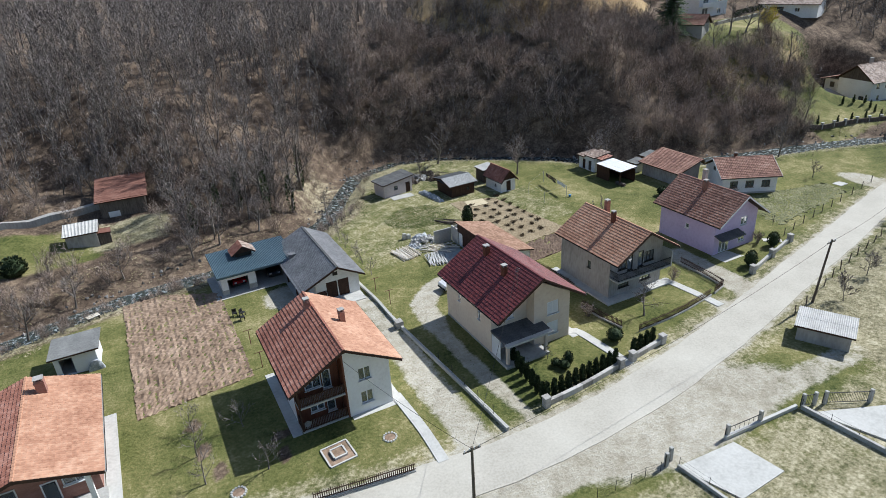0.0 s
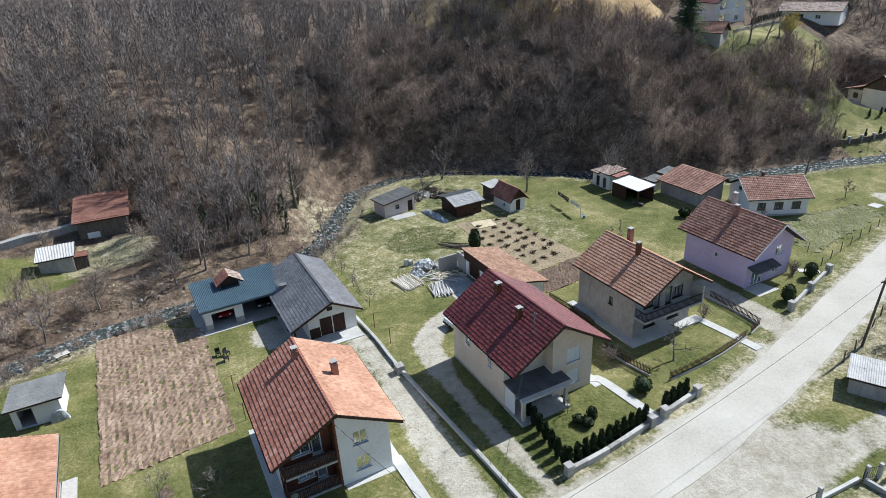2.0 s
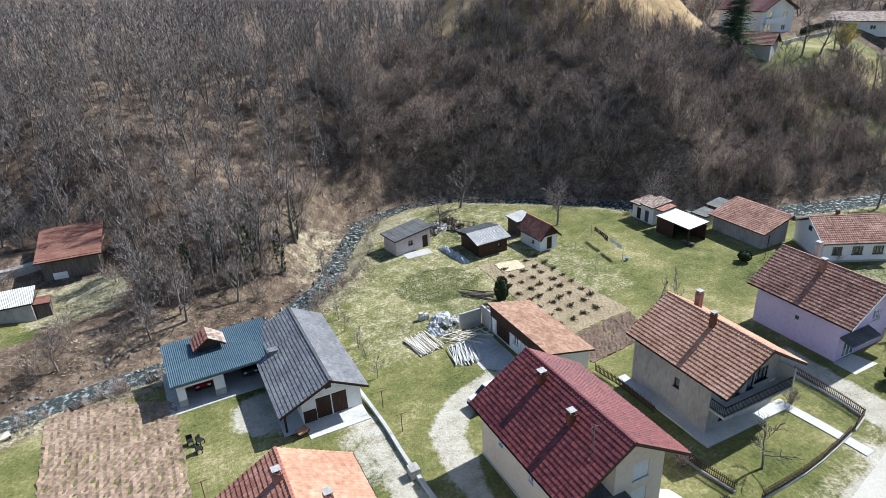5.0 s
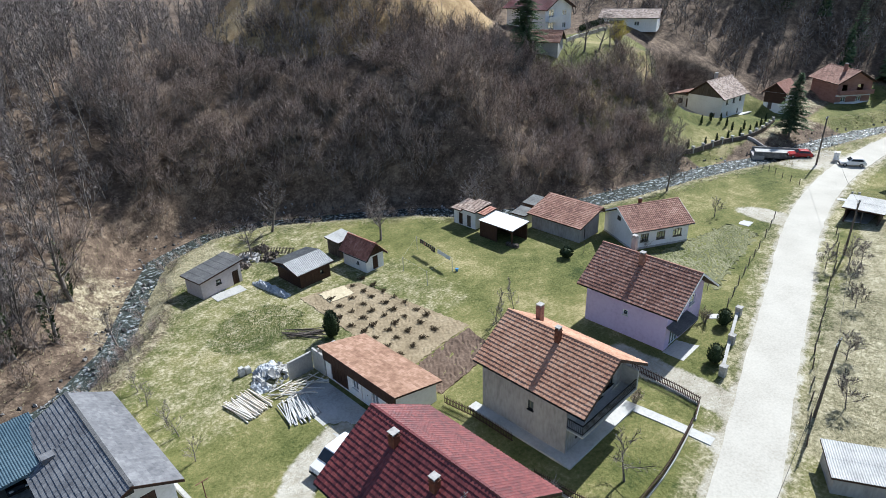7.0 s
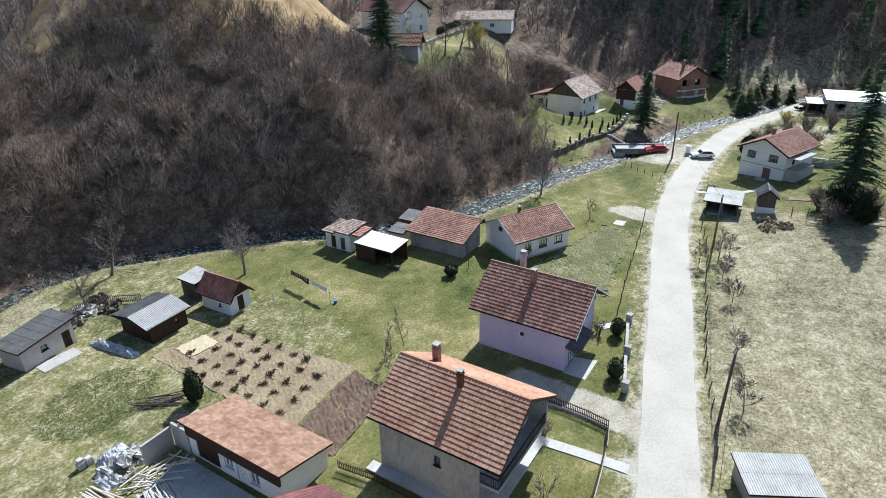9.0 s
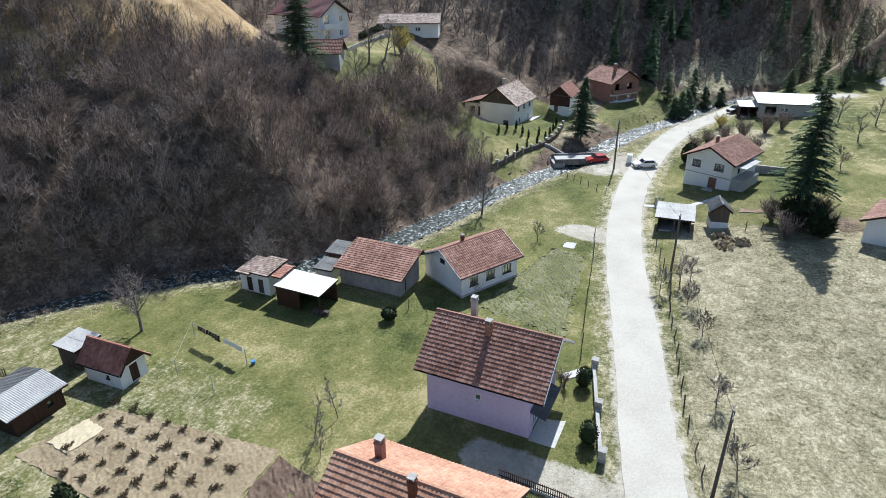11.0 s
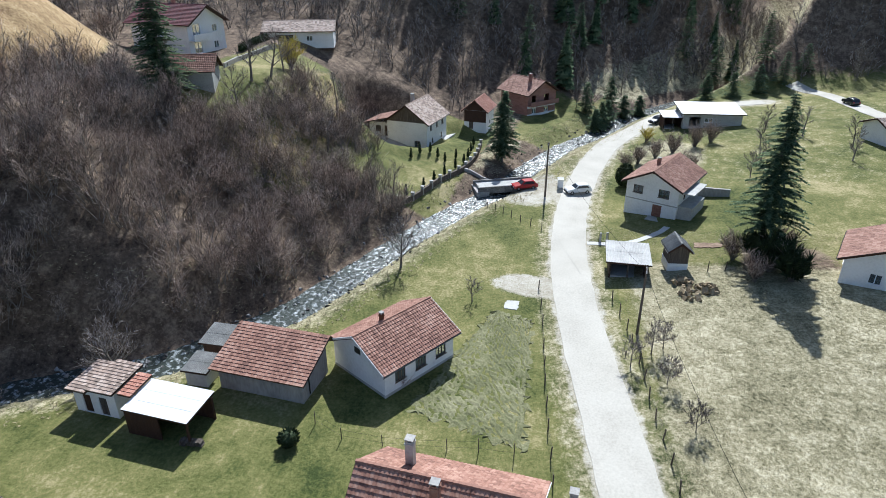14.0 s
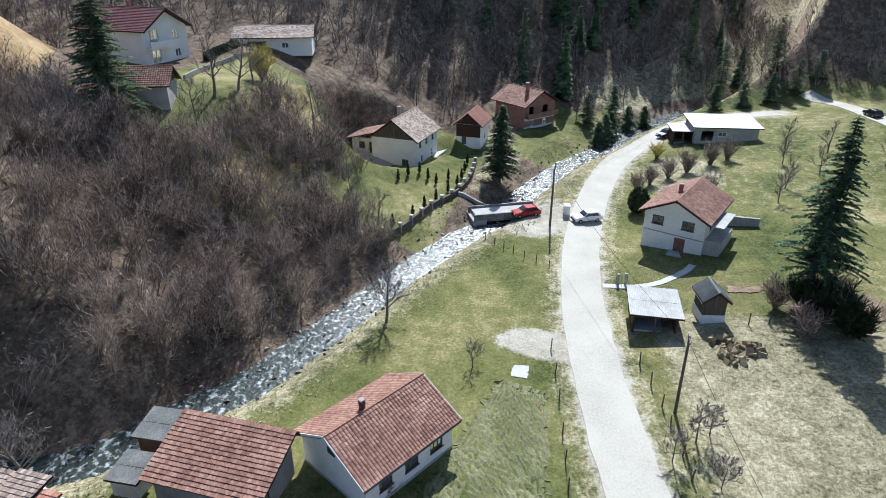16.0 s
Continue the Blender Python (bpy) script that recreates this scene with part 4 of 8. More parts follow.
def house_wine():
    h = thing("house", 31.2, 47.8, 0, 0, "cream house with wine-red tiled roof, closed shutters and porch canopy", "house")
    w = 8.6
    x0, x1 = -4.3, 4.3
    wins = [("W", 2.3, 3.1, 0.5, 1.0, "glass", 1), ("W", 6.3, 2.9, 0.5, 1.1, "glass", 1), ("E", 2, 3.2, 1.2, 1.2), ("E", 6, 0.9, 1.2, 1.2), ("N", 2, 0.9, 1.2, 1.2)]
    body(h, w, 9.2, 5.3, CREAM, wins, y0=-3.6, sides="NEW", ridge=7.9)
    # recessed entrance side and the part that stands forward
    g = Geo()
    P = side_map("S", x0, x1, -3.6, 5, 0)
    panel(g, P, 4.2, 5.3, [(1.2, 2.6, 3.5, 4.9), (0.8, 1.8, 0.3, 2.4), (2.3, 3.5, 0.9, 2.2)], 0.28)
    g.add([P(0, 5.3, 0), P(4.2, 5.3, 0), P(4.2, 7.85, 0), P(0, 5.3, 0.28), P(4.2, 5.3, 0.28), P(4.2, 7.85, 0.28)], [(0, 1, 2), (5, 4, 3), (2, 5, 3, 0)])
    part("wall", g, CREAM, h)
    window(h, P, 1.2, 3.5, 1.4, 1.4, "shutter")
    window(h, P, 0.8, 0.3, 1.0, 2.1, "door", WHITE_PVC)
    window(h, P, 2.3, 0.9, 1.2, 1.3, "shutter")
    g = Geo()
    P = side_map("S", -0.1, x1, -4.9, 5, 0)
    bw = [(1.6, 3.0, 3.3, 4.8), (1.6, 3.0, 0.9, 2.4)]
    panel(g, P, 4.4, 5.25, bw, 0.28)
    g.add([P(0, 5.25, 0), P(4.4, 5.25, 0), P(0, 7.8, 0), P(0, 5.25, 0.28), P(4.4, 5.25, 0.28), P(0, 7.8, 0.28)], [(0, 1, 2), (5, 4, 3), (1, 4, 5, 2), (2, 5, 3, 0)])
    g.box(x1 - 0.28, -4.62, -0.4, x1, -3.6, 5.25).box(-0.1, -4.62, -0.4, 0.18, -3.6, 7.6).box(-0.1, -4.9, -0.4, x1, -4.62, 0)
    part("wall", g, CREAM, h)
    for q in bw:
        window(h, P, q[0], q[2], q[1] - q[0], q[3] - q[2], "shutter")
    c = part("porch_canopy", Geo().hexa([(x0 - 0.1, -6.2, 2.55), (0.9, -6.2, 2.55), (0.9, -3.62, 2.75), (x0 - 0.1, -3.62, 2.75)], [(x0 - 0.1, -6.2, 2.75), (0.9, -6.2, 2.75), (0.9, -3.62, 2.95), (x0 - 0.1, -3.62, 2.95)]), FELT, h, "dark flat porch canopy")
    part("edge", Geo().box(x0 - 0.14, -6.7, 2.5, 0.95, -6.2, 2.72), SLAB, c, "pale concrete canopy edge")
    part("terrace", Geo().box(x0 - 0.1, -6.6, -0.3, 0.6, -3.62, 0.3), CONCRETE, h)
    for x in (x0 + 0.1, 0.3):
        part("post", Geo().box(x, -6.3, 0.3, x + 0.3, -6.0, 2.52), CREAM, h)
    g = Geo().box(x0, -5.2, 0.3, x0 + 0.06, -3.65, 2.5)
    part("glazed_screen", g, WHITE_PVC, h, "white framed glazed porch screen")
    gable_roof(h, w, -6.3, 5.9, 5.3, 8.55, 0.85, TILE_WINE, "tile", 3)
    chimney(h, -1.6, -1.9, 7.3, 8.5, 0.5, WOOD_BROWN)
    chimney(h, -1.0, 2.4, 7.6, 8.8, 0.55, WOOD_BROWN)
    part("antenna_mast", Geo().tube((-1.9, -4.6, 6.9), (-1.9, -4.6, 9.6), 0.03).tube((-2.2, -4.6, 9.4), (-1.6, -4.6, 9.4), 0.02).tube((-2.1, -4.6, 9.2), (-1.7, -4.6, 9.2), 0.02), SHEET_OLD, h, "thin grey antenna mast")
    part("apron", Geo().box(x1 + 0.03, -5.6, -0.3, x1 + 1.0, 5.6, 0.05), SLAB, h)
    return h


def house_grey():
    h = thing("house", 47.7, 50.2, 0, 0, "unpainted grey rendered house with orange tiled roof and balcony", "house")
    w = 7.9
    x0, x1 = -w / 2, w / 2
    wins = [("W", 4.6, 2.6, 0.55, 0.9, "glass", 1, BLACK), ("S", 1.4, 0.95, 1.6, 1.15, "glass", 3, BLACK), ("S", 4.7, 0.95, 1.6, 1.15, "glass", 3, BLACK),
            ("S", 1.2, 3.3, 1.3, 1.3, "glass", 2, BLACK), ("S", 2.6, 2.9, 0.8, 2.0, "glass", 1, BLACK), ("S", 4.2, 2.9, 0.8, 2.0, "glass", 1, BLACK), ("S", 5.1, 3.3, 1.5, 1.3, "glass", 3, BLACK),
            ("E", 2, 3.3, 1.2, 1.2), ("N", 3, 3.3, 1.2, 1.2)]
    body(h, w, 8.6, 5.3, GREYREND, wins, y0=-4.0, ridge=7.75)
    b = part("balcony", Geo().box(x0, -5.5, 2.6, x1 + 0.1, -4.01, 2.78), CONCRETE, h)
    railing(b, (x0 + 0.05, -5.42, 2.78), (x1 + 0.05, -5.42, 2.78), 0.95, BLACK, True, 0.16, 0.03)
    railing(b, (x0 + 0.05, -5.4, 2.78), (x0 + 0.05, -4.05, 2.78), 0.95, BLACK, True, 0.16, 0.03)
    part("end_wall", Geo().box(x1 - 0.05, -5.5, 2.78, x1 + 0.12, -4.02, 4.6), CONCRETE, b)
    gable_roof(h, w, -5.9, 5.1, 5.15, 8.0, 0.65, TILE_ORANGE, "tile", 5)
    # dark brown instead of brick: the shade on its visible sides is in the colour
    chimney(h, -0.7, -0.6, 7.4, 8.8, 0.42, WOOD_BROWN)
    chimney(h, 1.3, 2.7, 6.6, 8.7, 0.5)
    part("apron", Geo().box(x0 - 1.0, -5.2, -0.3, x1 + 0.9, -4.03, 0.16), SLAB, h, "pale concrete apron")
    part("apron", Geo().box(x0 - 1.0, -4.03, -0.3, x0 - 0.03, 5.4, 0.155), SLAB, h, "pale concrete apron")
    return h


def house_lilac():
    h = thing("house", 65.7, 51.9, -0.2, 0, "lilac two-storey house with brown-red tiled roof", "house")
    w = 7.6
    x0, x1 = -w / 2, w / 2
    wins = [("W", 4.0, 2.5, 0.6, 0.65, "glass", 1), ("S", 4.6, 3.2, 1.2, 1.2), ("S", 4.6, 0.9, 1.2, 1.3), ("S", 1.0, 0.2, 1.9, 2.1, "glass", 3), ("N", 2, 3, 1.2, 1.2), ("E", 3, 3, 1.2, 1.2)]
    body(h, w, 9.0, 4.9, LILAC, wins, y0=-4.6, ridge=7.4)
    part("porch_canopy", Geo().hexa([(x0 - 0.1, -5.9, 2.5), (0.4, -5.9, 2.5), (0.4, -4.62, 2.9), (x0 - 0.1, -4.62, 2.9)], [(x0 - 0.1, -5.9, 2.62), (0.4, -5.9, 2.62), (0.4, -4.62, 3.02), (x0 - 0.1, -4.62, 3.02)]), FELT, h, "dark sloping porch canopy")
    part("step", Geo().box(x0 - 0.2, -6.8, -0.3, 0.2, -4.65, 0.22).box(0.4, -5.6, -0.3, x1, -4.65, 0.12), SLAB, h)
    gable_roof(h, w, -5.8, 5.2, 4.6, 7.75, 0.75, TILE_BROWN, "tile", 7)
    for sx in (-1, 1):
        x = sx * (w / 2 + 0.75)
        g = Geo().hexa([(x, -5.86, 4.42), (x, -5.82, 4.42), (0, -5.82, 7.57), (0, -5.86, 7.57)], [(x, -5.86, 4.64), (x, -5.82, 4.64), (0, -5.82, 7.79), (0, -5.86, 7.79)])
        part("verge_trim", g, PLASTER, h, "white verge trim")
    chimney(h, -0.9, 0.1, 6.9, 8.3, 0.5, TILE_BROWN)
    chimney(h, 1.6, 2.4, 6.4, 8.6, 0.5, CONCRETE)
    return h


def barn_grey():
    h = thing("barn", 79.6, 71.4, 0, 0, "grey rendered barn with a single tiled roof slope", "barn")
    body(h, 4.6, 8.0, 2.3, GREYREND, [("S", 1.4, 0.0, 1.3, 1.9, "door", 1, WOOD_OLD)], h2=3.5, sides="EW", plinth=0)
    for y in (-4.0, 3.72):
        g = Geo().hexa([(-2.3, y, -0.4), (2.3, y, -0.4), (2.3, y + 0.28, -0.4), (-2.3, y + 0.28, -0.4)], [(-2.3, y, 2.3), (2.3, y, 3.5), (2.3, y + 0.28, 3.5), (-2.3, y + 0.28, 2.3)])
        part("end_wall", g, GREYREND, h)
    slope_part(h, 9.0, (-2.9, -4.5, 2.35), (5.4, 0, 1.55), (0, 1, 0), TILE_BROWN, "tile", 11)
    slope_part(h, 9.0, (3.1, -4.5, 3.1), (-0.6, 0, 0.8), (0, 1, 0), TILE_BROWN, "tile", 12)
    part("downpipe", Geo().tube((-1.2, -4.06, 0.3), (-1.2, -4.06, 1.8), 0.05), BLACK, h)
    return h


def house_small_white():
    h = thing("house", 86.2, 62.4, 0, -26, "single-storey white house with brown-red tiled roof", "house")
    # ridge runs along the long side
    w, l = 7.0, 8.4
    wins = [("E", 0.9, 1.0, 1.2, 1.1, "glass", 3, WOOD_OLD), ("E", 3.3, 1.0, 1.3, 1.1, "glass", 3, WOOD_OLD), ("E", 5.8, 1.0, 1.3, 1.1, "glass", 3, WOOD_OLD)]
    body(h, w, l, 2.7, PLASTER, wins, ridge=4.5)
    gable_roof(h, w, -l / 2 - 0.5, l / 2 + 0.5, 2.75, 4.85, 0.5, TILE_BROWN, "tile", 15)
    for y in (-l / 2 - 0.56, l / 2 + 0.48):
        for sx in (-1, 1):
            x = sx * (w / 2 + 0.5)
            g = Geo().hexa([(x, y, 2.6), (x, y + 0.05, 2.6), (0, y + 0.05, 4.7), (0, y, 4.7)], [(x, y, 2.8), (x, y + 0.05, 2.8), (0, y + 0.05, 4.9), (0, y, 4.9)])
            part("verge_trim", g, PLASTER, h, "white verge trim")
    part("vent_window", Geo().box(-0.4, -l / 2 - 0.03, 2.9, 0.4, -l / 2 - 0.003, 3.5), BLACK, h, "dark attic opening")
    chimney(h, -0.4, -1.0, 4.2, 5.35, 0.34, WOOD_BROWN)
    h.matrix_basis = pose(85.3, 62.2, 0, 0, 0, -118)
    return h


house_orange()
house_wine()
house_grey()
house_lilac()
barn_grey()
house_small_white()


# ---------- trees ----------
def tree_shape(seed, h, spread, limbs=9, branches=5, twigs=6, lean=0.0, base=0.25, thick=0.022, tw=0.02, bushy=False, up=0.5):
    """Bare tree: wood triangles (V, F) and twig triangles (V, F), base at the origin."""
    rnd = random.Random(seed)
    wood, twig = ([], []), ([], [])

    def seg(p0, p1, r0, r1, n=3):
        V, F = wood
        o = len(V)
        d = p1 - p0
        q = d.to_track_quat("Z", "Y")
        for p, r in ((p0, r0), (p1, r1)):
            for k in range(n):
                V.append(p + q @ Vector((r * math.cos(2 * math.pi * k / n), r * math.sin(2 * math.pi * k / n), 0)))
        for k in range(n):
            a, b = o + k, o + (k + 1) % n
            F.append((a, b, b + n))
            F.append((a, b + n, a + n))

    def thin(p0, p1, w):
        V, F = twig
        o = len(V)
        s = (p1 - p0).cross(Vector((rnd.uniform(-1, 1), rnd.uniform(-1, 1), rnd.uniform(-1, 1)))).normalized() * w
        V.extend((p0 - s, p0 + s, p1))
        F.append((o, o + 1, o + 2))

    def out(d, angle):
        a = rnd.uniform(0, 2 * math.pi)
        s = d.orthogonal().normalized()
        s.rotate(Matrix.Rotation(a, 3, d).to_quaternion())
        return (d * math.cos(angle) + s * math.sin(angle)).normalized()
    R = h * thick
    stems = []
    if bushy:
        for k in range(limbs):
            a = rnd.uniform(0, 2 * math.pi)
            e = rnd.uniform(0.25, 1.0)
            d = Vector((math.cos(a) * spread * e / h, math.sin(a) * spread * e / h, 1.0)).normalized()
            stems.append((Vector((rnd.uniform(-0.2, 0.2), rnd.uniform(-0.2, 0.2), 0)), d, h * rnd.uniform(0.6, 1.0), R))
    else:
        p, d, k = Vector((0, 0, -0.3)), Vector((lean * rnd.uniform(-1, 1), lean * rnd.uniform(-1, 1), 1)).normalized(), 5
        pts = [(p, R)]
        for i in range(k):
            d = (d + Vector((rnd.uniform(-0.1, 0.1), rnd.uniform(-0.1, 0.1), 0.05))).normalized()
            p = p + d * (h * 0.9 / k)
            pts.append((p, R * (1 - 0.85 * (i + 1) / k)))
        for (a, ra), (b, rb) in zip(pts, pts[1:]):
            seg(a, b, ra, rb, 5 if thick > 0.03 else 4)
        for j in range(limbs):
            t = base + (0.97 - base) * (j + rnd.random()) / limbs
            i = min(k - 1, int(t * k))
            f = t * k - i
            q, r = pts[i][0].lerp(pts[i + 1][0], f), pts[i][1] * (1 - f) + pts[i + 1][1] * f
            ln = spread * (1.15 - 0.75 * t) * rnd.uniform(0.75, 1.2)
            a = rnd.uniform(0, 2 * math.pi)
            stems.append((q, Vector((math.cos(a), math.sin(a), up + 0.8 * t)).normalized(), ln, r * 0.6))
    for q, d, ln, r in stems:
        m = q + d * ln * 0.5
        d2 = (d + Vector((rnd.uniform(-0.25, 0.25), rnd.uniform(-0.25, 0.25), rnd.uniform(0.0, 0.4)))).normalized()
        e = m + d2 * ln * 0.5
        seg(q, m, r, r * 0.6)
        seg(m, e, r * 0.6, r * 0.2)
        for b in range(branches):
            t = 0.25 + 0.75 * (b + rnd.random()) / branches
            s = q.lerp(m, t * 2) if t < 0.5 else m.lerp(e, t * 2 - 1)
            bd = out(d2, rnd.uniform(0.5, 1.0))
            bd.z += 0.25
            bl = ln * rnd.uniform(0.25, 0.5)
            be = s + bd.normalized() * bl
            thin(s, be, max(tw * 1.2, r * 0.35))
            for w in range(twigs):
                tt = 0.15 + 0.85 * (w + rnd.random()) / twigs
                ws = s.lerp(be, tt)
                wd = out(bd.normalized(), rnd.uniform(0.3, 1.1))
                wd.z += 0.2
                thin(ws, ws + wd * bl * rnd.uniform(0.35, 0.8), tw)
    A = lambda pair: (np.array([tuple(v) for v in pair[0]], float).reshape(-1, 3), np.array(pair[1], int).reshape(-1, 3))
    return A(wood), A(twig)


def join(list_of):
    V, F, o = [], [], 0
    for v, f in list_of:
        V.append(v)
        F.append(f + o)
        o += len(v)
    return np.concatenate(V), np.concatenate(F)


def scatter(name, shapes, places, material, label, category, seed=1, tilt=0.08):
    """Many plants joined into one mesh, stems in bark and twigs in their own material. places: x, y, scale."""
    rng = np.random.default_rng(seed)
    P = np.array([(p[0], p[1]) for p in places])
    Z = height(P[:, 0], P[:, 1])
    Vs, Fs, Ms, o = [], [], [], 0
    for (x, y, s), z in zip(places, Z):
        (wv, wf), (tv, tf) = shapes[rng.integers(len(shapes))]
        v, f = join([(wv, wf), (tv, tf)])
        a = rng.uniform(0, 2 * np.pi)
        c, sn = np.cos(a), np.sin(a)
        q = v * s
        r = np.stack([q[:, 0] * c - q[:, 1] * sn, q[:, 0] * sn + q[:, 1] * c, q[:, 2] * rng.uniform(0.85, 1.15)], 1)
        tx, ty = rng.normal(0, tilt, 2)
        r[:, 0] += r[:, 2] * tx
        r[:, 1] += r[:, 2] * ty
        Vs.append(r + (x, y, z))
        Fs.append(f + o)
        Ms.append(np.r_[np.zeros(len(wf), np.int32), np.ones(len(tf), np.int32)])
        o += len(v)
    me = tri_mesh(name, np.concatenate(Vs), np.concatenate(Fs))
    me.materials.append(BARK)
    me.materials.append(material)
    me.polygons.foreach_set("material_index", np.concatenate(Ms).astype(np.int32))
    return tagged(new(name, me), label, category, kind="stuff")


def wood_places(n, region, seed, gap):
    """Random places in the woods, off the gardens, houses, water and road."""
    rng = np.random.default_rng(seed)
    x0, x1, y0, y1 = region
    X, Y = rng.uniform(x0, x1, n), rng.uniform(y0, y1, n)
    d, side, px = along(X, Y, RIVER)
    dr, _, _ = along(X, Y, ROAD)
    ok = (side > 0) & (d > gap)
    ok |= (X > 212) & (d > 6) & (dr > 8)
    ok &= (hill(X, Y) > 0.97) | (X < 99)
    for bx in ((121, 170, 66, 83), (138, 167, 76, 97), (113, 166, 96, 121), (118, 152, 108, 130), (156, 190, 46, 76), (-60, -6, 91, 103), (-9, 1.5, 94.5, 108.5)):
        ok &= ~((X > bx[0]) & (X < bx[1]) & (Y > bx[2]) & (Y < bx[3]))
    return X[ok], Y[ok], rng.random(ok.sum())


TALL = [tree_shape(100 + i, 1.0, 0.24, 13, 6, 6, 0.12, 0.35, 0.0125, 0.0021, up=0.9) for i in range(6)]
FAR = [tree_shape(150 + i, 1.0, 0.27, 9, 5, 4, 0.12, 0.3, 0.0135, 0.0036, up=0.9) for i in range(6)]
BUSHES = [tree_shape(200 + i, 1.0, 0.8, 11, 6, 7, bushy=True, thick=0.012, tw=0.0042) for i in range(6)]
X, Y, K = wood_places(6000, (-62, 48, 84, 150), 5, 6)
scatter("woodland", TALL, [(x, y, 9 + 7 * k) for x, y, k in zip(X, Y, K) if x > 3 or y > 108][:600], TWIG, "tall leafless grey deciduous trees on the hillside", "woodland", 6)
X, Y, K = wood_places(6000, (-150, 80, 150, 330), 25, 6)
scatter("woodland", FAR, [(x, y, 12 + 8 * k) for x, y, k in zip(X, Y, K)][:900], TWIG, "leafless woodland on the hill behind the slope", "woodland", 26)
X, Y, K = wood_places(6000, (40, 125, 88, 170), 7, 24)
scatter("woodland", TALL, [(x, y, 6.5 + 5 * k) for x, y, k in zip(X, Y, K)][:260], TWIG, "leafless trees along the ridge", "woodland", 10)
X, Y, K = wood_places(12000, (135, 330, -60, 190), 8, 8)
scatter("woodland", FAR, [(x, y, 9 + 6 * k) for x, y, k in zip(X, Y, K)][:2100], TWIG, "leafless woodland on the far valley side", "woodland", 9)
def conifer_shape(seed):
    """Conifer of unit height: a stem and drooping sprays in whorls."""
    rng = np.random.default_rng(seed)
    (wv, wf), _ = tree_shape(seed, 1.0, 0.1, 1, 1, 1, 0.02, 0.3, 0.012, 0.002)
    V = []
    for u in np.linspace(0.1, 0.99, 26):
        r = 0.2 * (1 - u) ** 0.85 + 0.012
        for a in rng.uniform(0, 2 * np.pi, 9):
            q, w = r * rng.uniform(0.7, 1.15), 0.035 + 0.25 * r
            c, s = np.cos(a), np.sin(a)
            V += [(-s * w * 0.5, c * w * 0.5, u + 0.03), (s * w * 0.5, -c * w * 0.5, u + 0.03), (c * q, s * q, u - 0.3 * q)]
            V += [(c * q * 0.35, s * q * 0.35, u), (c * q - s * w, s * q + c * w, u - 0.4 * q), (c * q * 0.8 + s * w, s * q * 0.8 - c * w, u - 0.45 * q)]
    V = np.array(V)
    return (wv, wf), (V, np.arange(len(V)).reshape(-1, 3))


CONIFERS = [conifer_shape(400 + i) for i in range(4)]
X, Y, K = wood_places(1500, (196, 300, 4, 120), 33, 9)
scatter("conifers", CONIFERS, [(x, y, 9 + 7 * k) for x, y, k in zip(X, Y, K)][:70], NEEDLE, "dark spruces among the bare woods of the far slope", "woodland", 34, 0.02)
X, Y, K = wood_places(6000, (38, 135, 66, 135), 12, 3.5)
scatter("undergrowth", BUSHES, [(x, y, 1.6 + 3.6 * k) for x, y, k in zip(X, Y, K)][:900], SCRUB, "dense leafless scrub and brambles on the steep bank", "undergrowth", 13, 0.15)
X, Y, K = wood_places(4000, (-60, 40, 78, 120), 14, 3.0)
scatter("undergrowth", BUSHES, [(x, y, 1.4 + 2.0 * k) for x, y, k in zip(X, Y, K)][:300], SCRUB, "leafless scrub under the trees and along the stream", "undergrowth", 15, 0.15)
rng_ = np.random.default_rng(17)
X, Y = rng_.uniform(-40, 70, 2200), rng_.uniform(66, 112, 2200)
d_, s_, px_ = along(X, Y, RIVER)
k_ = (s_ < 0) & (d_ > 2.2) & (d_ < 5.5) & ((px_ < 24) | (rng_.random(2200) < 0.25))
scatter("undergrowth", BUSHES, [(x, y, v) for x, y, v in zip(X[k_], Y[k_], rng_.uniform(0.7, 1.8, k_.sum()))][:150], SCRUB, "low leafless scrub on the near bank of the stream", "undergrowth", 18, 0.15)


